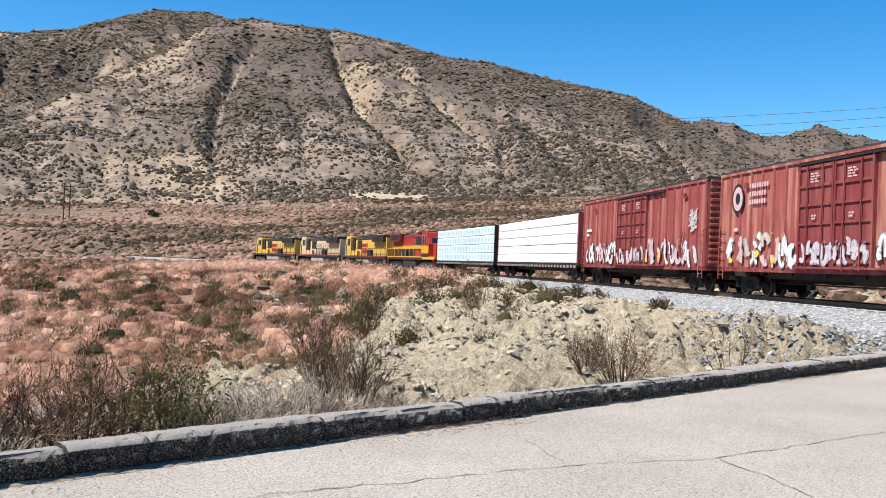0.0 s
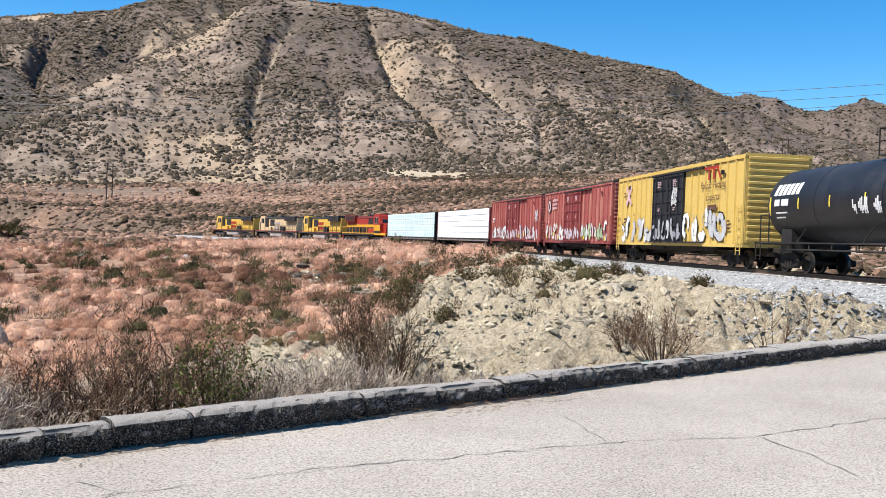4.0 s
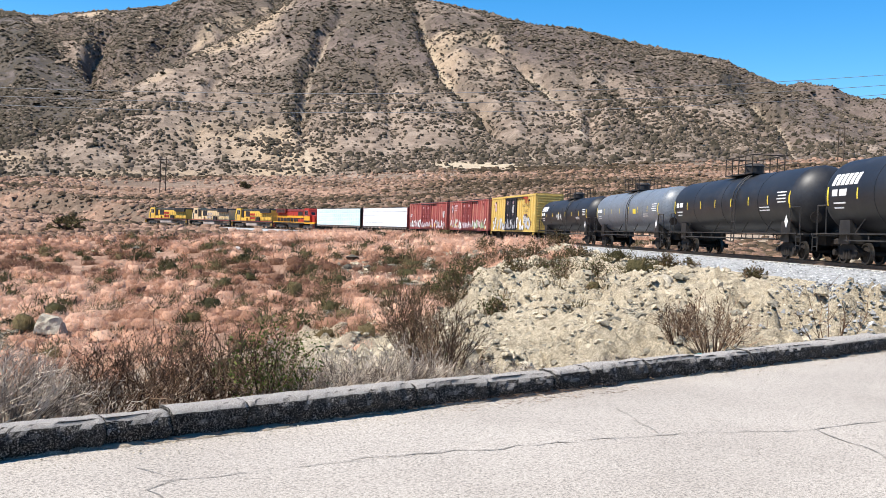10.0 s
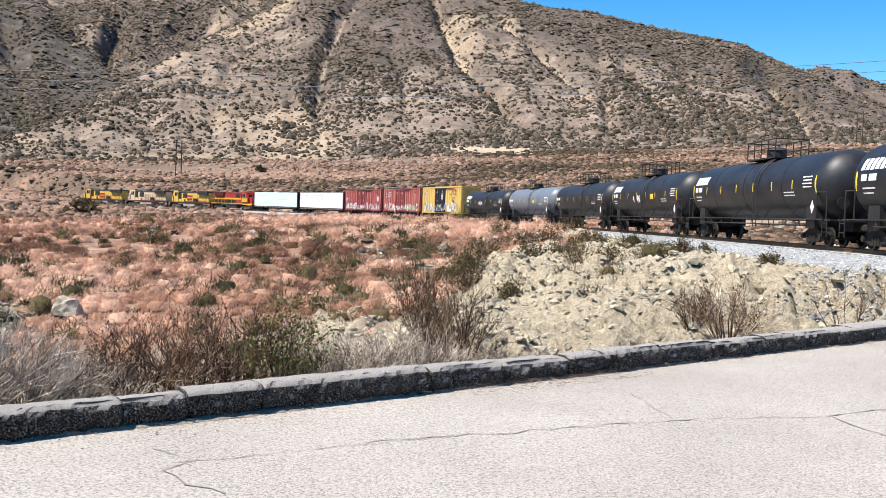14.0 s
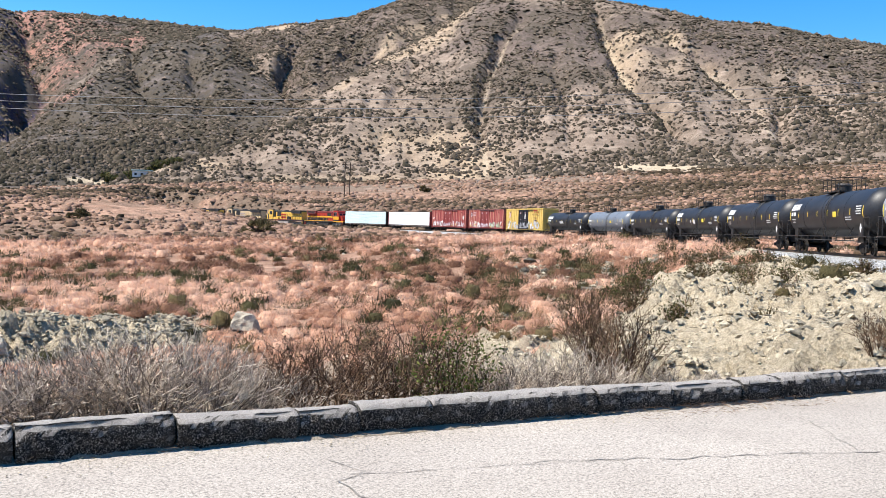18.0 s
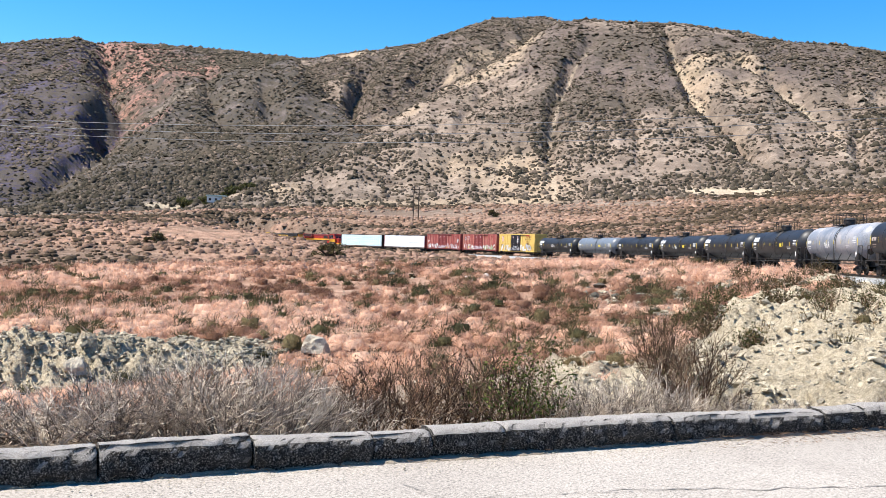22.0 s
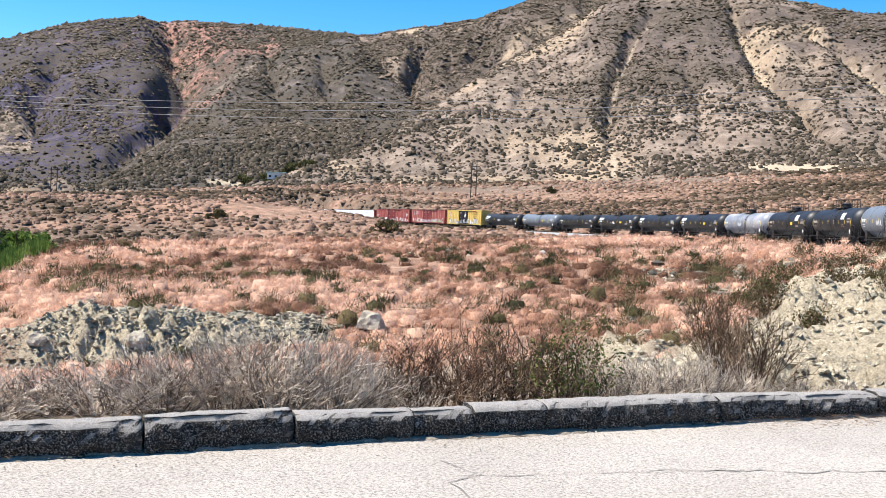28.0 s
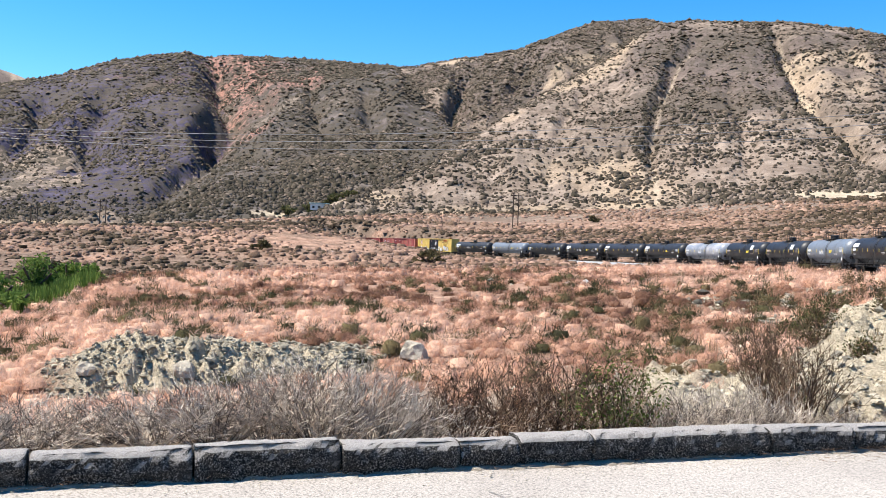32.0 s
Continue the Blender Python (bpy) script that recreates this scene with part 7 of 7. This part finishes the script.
# ---- trees far left and the house below the hills ----
def tree(az, r, crown_w, crown_h, trunk_h, leaf_mat, label, seed, leaf=0.28, count=1500):
    x, y, z = polar(az, r)
    ob = tagged(new("tree"), label, "tree")
    ob.location = (x, y, z)
    rng = np.random.default_rng(seed)
    bm = bm_new()
    top = trunk_h + crown_h * 0.5
    bmesh.ops.create_cone(bm, cap_ends=True, segments=8, radius1=0.07 * crown_w, radius2=0.02 * crown_w, depth=top, matrix=Matrix.Translation((0, 0, top / 2)))
    for k in range(5):
        a = k * 1.26 + rng.uniform(0, 0.5)
        rod(bm, (0, 0, trunk_h * (0.6 + 0.1 * k)), (math.cos(a) * crown_w * 0.33, math.sin(a) * crown_w * 0.33, trunk_h + crown_h * rng.uniform(0.3, 0.7)), 0.02 * crown_w, 5)
    part("trunk", bm, BARK, ob)
    V, F, n = [], [], 0
    for k in range(9):
        a, q = rng.uniform(0, 6.28), rng.uniform(0.1, 0.8)
        v, f = leaf_cloud(math.cos(a) * q * crown_w * 0.42, math.sin(a) * q * crown_w * 0.42, trunk_h + rng.uniform(-0.1, 0.55) * crown_h, crown_w * rng.uniform(0.2, 0.34), crown_h * rng.uniform(0.3, 0.5), count // 9, leaf)
        V.append(v), F.append(f + n)
        n += len(v)
    v = np.concatenate(V)
    part("crown", fast_mesh("crown", v, np.concatenate(F), leaf_mat, np.repeat(rng.uniform(0, 0.7, len(v) // 3), 3)), None, ob, "crown of many small leaves")
    return ob


for k, (az, r, w, h, th) in enumerate(((-51.5, 88, 5.5, 3.0, 0.5), (-49.4, 94, 5.5, 3.6, 0.7), (-47.7, 100, 4.6, 2.6, 0.5), (-46.4, 106, 4, 2.2, 0.5), (-50.6, 74, 4.5, 1.8, 0.3), (-53, 80, 5, 2.6, 0.5))):
    tree(az, r, w, h, th, GREEN_LEAF, "lush green tree in the hollow beside the dry bank", 300 + k, 0.22, 1500)
for k, (az, r, w, h, th) in enumerate(((-34.9, 505, 8, 5, 1.0), (-34.3, 503, 7, 5, 1.0), (-35.4, 520, 6, 4, 1), (-32.9, 553, 8, 5, 1), (-32.3, 560, 8, 5, 1), (-31.6, 566, 7, 4, 1))):
    tree(az, r, w * 1.5, h * 1.35, th, OLIVE_LEAF, "dark green tree beside the distant house", 320 + k, 0.8, 900)


def reeds():
    """Fresh green reeds round the foot of the trees in the hollow."""
    x, y = scatter(900, -54, -46.2, 66, 100, 1.6)
    az, r = np.degrees(np.arctan2(x, y)), np.hypot(x, y)
    keep = r > np.interp(az, (-54, -50, -46), (64, 74, 92)) + RNG.uniform(-2, 2, len(x))
    x, y = x[keep], y[keep]
    v, f, i = tufts(x, y, ground_height(x, y)[0], RNG.uniform(0.5, 1.0, len(x)), RNG.uniform(0.7, 1.5, len(x)), 46, 0.03)
    stuff("reeds", fast_mesh("reeds", v, f, GREEN_LEAF, RNG.uniform(0.1, 0.75, len(x))[i]), "fresh green reeds in the damp hollow", "reeds")


reeds()


for az, r, w, h in ((-26.9, 188, 7.5, 3.8), (-36.9, 205, 5.0, 2.6), (-48.5, 190, 6.0, 2.6), (-17.0, 372, 5.0, 3.2)):
    tree(az, r, w, h, 0.2, SCRUB, "broad dark round bush on the plain", 340 + int(r), 0.3, 1600)


def house():
    x, y, z = polar(-33.56, 501)
    ob = tagged(new("house"), "small distant house with a pale green flat roof", "house")
    ob.location, ob.rotation_euler = (x, y, z - 0.4), (0, 0, 0.5)
    wall = surface("pale_house_wall", (0.70, 0.68, 0.64), (0.8, 0.78, 0.74), 2, 12)
    part("wall", box(bm_new(), -4.6, 4.6, -3, 3, 0, 3.2), wall, ob)
    part("roof", box(bm_new(), -5.1, 5.1, -3.5, 3.5, 3.2, 3.8, 0.05), surface("pale_green_roof", (0.40, 0.50, 0.44), (0.5, 0.6, 0.54), 2, 12), ob, "pale green roof")
    for xx in (-3.0, 0.0, 3.0):
        part("window", box(bm_new(), xx - 0.6, xx + 0.6, -3.06, -2.95, 1.0, 2.2), GLASS_DARK, ob)


house()


# ---- power line: poles and long sagging wires ----
def h_pole(az, r, height, gap, label):
    x, y, z = polar(az, r)
    ob = tagged(new("utility_pole"), label, "utility pole")
    ob.location, ob.rotation_euler = (x, y, z - 0.6), (0, 0, -math.radians(az))
    for s in (-1, 1):
        part("pole", rod(bm_new(), (s * gap / 2, 0, 0), (s * gap / 2, 0, height), 0.19, 8), WOOD_POLE, ob)
    part("crossarm", box(bm_new(), -gap / 2 - 1.1, gap / 2 + 1.1, -0.12, 0.12, height - 1.1, height - 0.8), WOOD_POLE, ob)
    for s in (-1, 0, 1):
        part("insulator", rod(bm_new(), (s * (gap / 2 + 0.7), 0, height - 1.1), (s * (gap / 2 + 0.7), 0, height - 1.9), 0.08, 6), PALE_TANK, ob)
    return ob


h_pole(-21.72, 352, 13.5, 1.9, "double wooden utility pole on the plain")
for az, r, h in ((-45.9, 400, 11.5), (-49.5, 390, 9.0), (17.5, 420, 15.0)):
    h_pole(az, r, h, 2.2, "double wooden utility pole on the plain")


def wires():
    """One long span across the valley, three wires between two tall masts out of sight."""
    az0, dist = radians(-13.0), 300.0
    ux, uy = math.cos(az0), -math.sin(az0)
    nx, ny = math.sin(az0), math.cos(az0)
    l0, l1 = -dist * math.tan(radians(49)), dist * math.tan(radians(48))
    mat = surface("dull_wire_metal", (0.17, 0.17, 0.175), (0.28, 0.28, 0.285), 2, 10, 0.6, 0.2)
    # bearing and elevation of each wire at three places
    curves = []
    for sight in (((-50.6, 5.62), (-25.6, 6.85), (25, 9.27)), ((-50.6, 5.35), (-25.6, 6.35), (25, 8.75)), ((-50.6, 5.07), (-25.6, 5.85), (25, 8.29))):
        ls = [dist * math.tan(radians(a) - az0) for a, _ in sight]
        curves.append(np.polyfit(ls, [math.hypot(dist, l) * math.tan(radians(e)) for l, (_, e) in zip(ls, sight)], 2))
    for side, l in ((0, l0), (1, l1)):
        x, y = nx * dist + ux * l, ny * dist + uy * l
        z = float(height_at(x, y)[0])
        tops = [float(np.polyval(c, l)) for c in curves]
        top = max(tops) + 0.8
        m = tagged(new("pylon"), "tall steel mast carrying the wires", "pylon")
        m.location = (x, y, z)
        for a in range(4):
            sx, sy = (-1, 1)[a % 2] * 1.6, (-1, 1)[a // 2] * 1.6
            part("leg", rod(bm_new(), (sx, sy, -0.5), (sx * 0.2, sy * 0.2, top - z), 0.12, 6), GEAR, m)
        for h in tops:
            part("arm", box(bm_new(), -2, 2, -0.1, 0.1, h - z - 0.3, h - z - 0.05), GEAR, m)
    for curve in curves:
        verts, faces, n = [], [], 61
        for l in np.linspace(l0, l1, n):
            c = Vector((nx * dist + ux * l, ny * dist + uy * l, float(np.polyval(curve, l))))
            verts += [tuple(c + Vector((nx * math.cos(a) * 0.085, ny * math.cos(a) * 0.085, math.sin(a) * 0.085))) for a in (0.5, 2.07, 3.64, 5.21)]
        for k in range(n - 1):
            faces += [(4 * k + j, 4 * k + (j + 1) % 4, 4 * k + 4 + (j + 1) % 4, 4 * k + 4 + j) for j in range(4)]
        tagged(new("power_wire", mesh_from("power_wire", verts, faces, mat, True)), "long sagging power wire across the valley", "wire", "wires of the power line")


wires()


# ---- the curb of rough stones, the road's cracks, and the ties ----
def curb_stone(length, height, depth, seed, low=False):
    """One rough block, its front towards the road, foot at the origin, along x."""
    bm = bm_new()
    nx, nz, ny = max(8, int(length / 0.035)), 7, 5
    def P(i, j, k):
        x, y, z = (i / nx - 0.5) * length, (j / ny) * depth, (k / nz) * height
        c = Vector((x * 2.2 + seed * 7.7, y * 2.2, z * 2.2))
        n = noise.noise(c) * 0.035 + noise.noise(c * 3.1) * 0.028 + noise.noise(c * 8.3) * 0.034 + noise.noise(c * 17) * 0.02
        edge = min(i, nx - i) == 0
        if k == nz:
            z += noise.noise(c * 1.3) * 0.012 + noise.noise(c * 6) * 0.006 + noise.noise(c * 13) * 0.005 - (0.008 if j in (0, ny) else 0)
        if j == 0:
            y += n - (0.03 * math.sin(math.pi * k / nz)) + (0.03 if k == nz else 0)
        if edge:
            x *= 0.996 - 0.006 * (k == nz)
            y += 0.012 if j == 0 else 0
        return (x, y, z - 0.03 if k == 0 else z)
    grid = {}
    def V(i, j, k):
        if (i, j, k) not in grid:
            grid[i, j, k] = bm.verts.new(P(i, j, k))
        return grid[i, j, k]
    for i in range(nx):
        for k in range(nz):
            bm.faces.new((V(i, 0, k), V(i + 1, 0, k), V(i + 1, 0, k + 1), V(i, 0, k + 1)))
            bm.faces.new((V(i, ny, k), V(i, ny, k + 1), V(i + 1, ny, k + 1), V(i + 1, ny, k)))
        for j in range(ny):
            bm.faces.new((V(i, j, nz), V(i + 1, j, nz), V(i + 1, j + 1, nz), V(i, j + 1, nz)))
    for e in (0, nx):
        for j in range(ny):
            for k in range(nz):
                bm.faces.new((V(e, j, k), V(e, j + 1, k), V(e, j + 1, k + 1), V(e, j, k + 1)))
    for f in bm.faces:
        f.smooth = True
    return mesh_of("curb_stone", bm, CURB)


curb = tagged(new("curb"), "low roadside curb of rough dark stone blocks", "curb", kind="structure")
random.seed(12)
u, k = -16.0, 0
joints = [-14.5, -13.2, -11.6, -10.1, -8.7, -7.3, -6.2, -4.9, -3.6, -2.6, -1.61, -0.74, -0.28, 0.32, 1.92, 2.78, 3.64, 4.14, 5.11, 6.0, 7.08, 7.6, 9.24, 10.6, 12.0, 13.3, 14.6, 16.0, 17.3, 18.5, 20, 21.5, 23]
for a, b in zip(joints, joints[1:]):
    x, y = curb_line((a + b) / 2)
    h = 0.21 + 0.012 * math.sin(a * 1.7) + random.uniform(-0.006, 0.008)
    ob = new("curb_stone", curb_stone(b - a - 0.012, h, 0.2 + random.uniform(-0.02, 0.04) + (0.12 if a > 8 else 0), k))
    ob.parent = curb
    ob.matrix_basis = pose(x, y, ROAD_Z, 0, random.uniform(-0.6, 0.6), 45 + random.uniform(-1.0, 1.0))
    k += 1


def crack(points, width, seed):
    random.seed(seed)
    bm = bm_new()
    pts = []
    for (x0, y0), (x1, y1) in zip(points, points[1:]):
        n = max(2, int(math.hypot(x1 - x0, y1 - y0) / 0.12))
        for q in range(n):
            t = q / n
            pts.append((x0 + (x1 - x0) * t + random.gauss(0, 0.018), y0 + (y1 - y0) * t + random.gauss(0, 0.018)))
    pts.append(points[-1])
    rows = []
    for i, (x, y) in enumerate(pts):
        a, b = pts[max(0, i - 1)], pts[min(len(pts) - 1, i + 1)]
        dx, dy = b[0] - a[0], b[1] - a[1]
        n = math.hypot(dx, dy) or 1
        w = width * random.uniform(0.1, 0.6) / 2
        z = ROAD_Z + 0.005
        rows.append((bm.verts.new((x - dy / n * w, y + dx / n * w, z)), bm.verts.new((x + dy / n * w, y - dx / n * w, z))))
    for p, q in zip(rows, rows[1:]):
        bm.faces.new((p[0], q[0], q[1], p[1]))
    part("crack", bm, TAR, road, "dark ragged crack in the asphalt")


crack(((-1.16, 6.19), (-0.26, 6.71), (1.05, 7.5), (2.39, 8.04), (3.31, 8.76), (4.67, 9.78)), 0.03, 0)
crack(((2.39, 8.04), (2.61, 7.49), (2.73, 6.77)), 0.035, 1)
crack(((-2.45, 5.68), (-2.05, 5.5), (-2.15, 5.23), (-1.92, 5.05), (-1.67, 4.89)), 0.03, 2)
crack(((-2.17, 5.37), (-1.46, 5.9), (-0.58, 6.56)), 0.016, 3)
crack(((0.82, 8.54), (1.06, 7.56)), 0.014, 4)
# drifted dirt and dry litter along the curb's foot
us = np.arange(-15, 22, 0.08)
wid = 0.06 + 0.07 * fbm(us * 0.9, us * 0, 41, 4) + 0.05 * RNG.uniform(-1, 1, len(us)) * (RNG.uniform(0, 1, len(us)) < 0.5)
dv = []
for a, b in zip(us, np.clip(wid, 0.02, 0.4)):
    cx, cy = curb_line(a)
    dv += [(cx + k * 0.7071, cy - k * 0.7071, ROAD_Z + h) for k, h in ((-0.12, 0.03), (b * 0.4, 0.018), (b, 0.002))]
df = [(3 * i + j, 3 * i + j + 1, 3 * i + j + 4, 3 * i + j + 3) for i in range(len(us) - 1) for j in (0, 1)]
DIRT = surface("drifted_roadside_dirt", (0.18, 0.145, 0.11), (0.36, 0.30, 0.235), 9, 70, 0.95, relief=0.9, dist=0.02)
stuff("roadside_dirt", mesh_from("roadside_dirt", dv, df, DIRT), "strip of drifted brown dirt along the foot of the curb", "dirt")
lx = np.where(RNG.uniform(0, 1, 900) < 0.6, RNG.normal(3.4, 0.7, 900), RNG.uniform(-6, 12, 900))
ld = RNG.uniform(0, 1, 900) ** 2 * np.where(np.abs(lx - 3.4) < 1.3, 0.45, 0.16)
lp = np.array([(curb_line(a)[0] + b * 0.7071, curb_line(a)[1] - b * 0.7071) for a, b in zip(lx, ld)])
la, ll = RNG.uniform(0, 6.3, 900), RNG.uniform(0.015, 0.05, 900)
lc, ls = np.cos(la) * ll, np.sin(la) * ll
lz = ROAD_Z + 0.02 + RNG.uniform(0, 0.02, 900)
lv = np.stack([np.stack([lp[:, 0] - lc, lp[:, 1] - ls, lz], -1), np.stack([lp[:, 0] + lc, lp[:, 1] + ls, lz + 0.01], -1), np.stack([lp[:, 0] + ls * 0.07, lp[:, 1] - lc * 0.07, lz + 0.008], -1)], 1).reshape(-1, 3)
stuff("dry_litter", fast_mesh("dry_litter", lv, np.arange(2700).reshape(-1, 3), BROWN_TWIG, np.repeat(RNG.uniform(0.2, 0.8, 900), 3)), "dry straw and twigs blown against the curb", "litter")
# loose grit along the curb's foot
gx = RNG.uniform(-9, 14, 4200)
gd = RNG.uniform(0, 1, 4200) ** 4 * 0.45 + 0.01
gp = np.array([(curb_line(a)[0] + b * 0.7071, curb_line(a)[1] - b * 0.7071) for a, b in zip(gx, gd)])
gs = RNG.uniform(0.002, 0.009, 4200)
v, f, i = humps(gp[:, 0], gp[:, 1], np.full(4200, ROAD_Z + 0.01), gs, gs * 0.7, 0.3)
stuff("roadside_grit", fast_mesh("roadside_grit", v, f, STONE, RNG.uniform(0, 0.7, 4200)[i]), "loose grit and pebbles along the foot of the curb", "gravel")

tie_mesh = mesh_of("tie", box(bm_new(), -0.13, 0.13, -1.3, 1.3, -0.37, -0.165, 0.012), TIE)
for s in np.arange(-14.0, 167.0, 0.61):
    x, y, z = on_track(s)
    ob = new("tie", tie_mesh)
    ob.parent = track
    ob.matrix_basis = pose(float(x), float(y), float(z), 0, 0, 90 + math.degrees(float(np.interp(s, TRACK_S, TRACK_TH))))


# ---- what moves ----
def motions():
    """The train rolls along its line; every vehicle follows the curve."""
    for car, lead, length, turned in TRAIN:
        walk(car, [(t, car_pose(t, lead, length) @ pose(0, 0, 0, 0, 0, 180 if turned else 0)) for t in range(0, 33)])


motions()
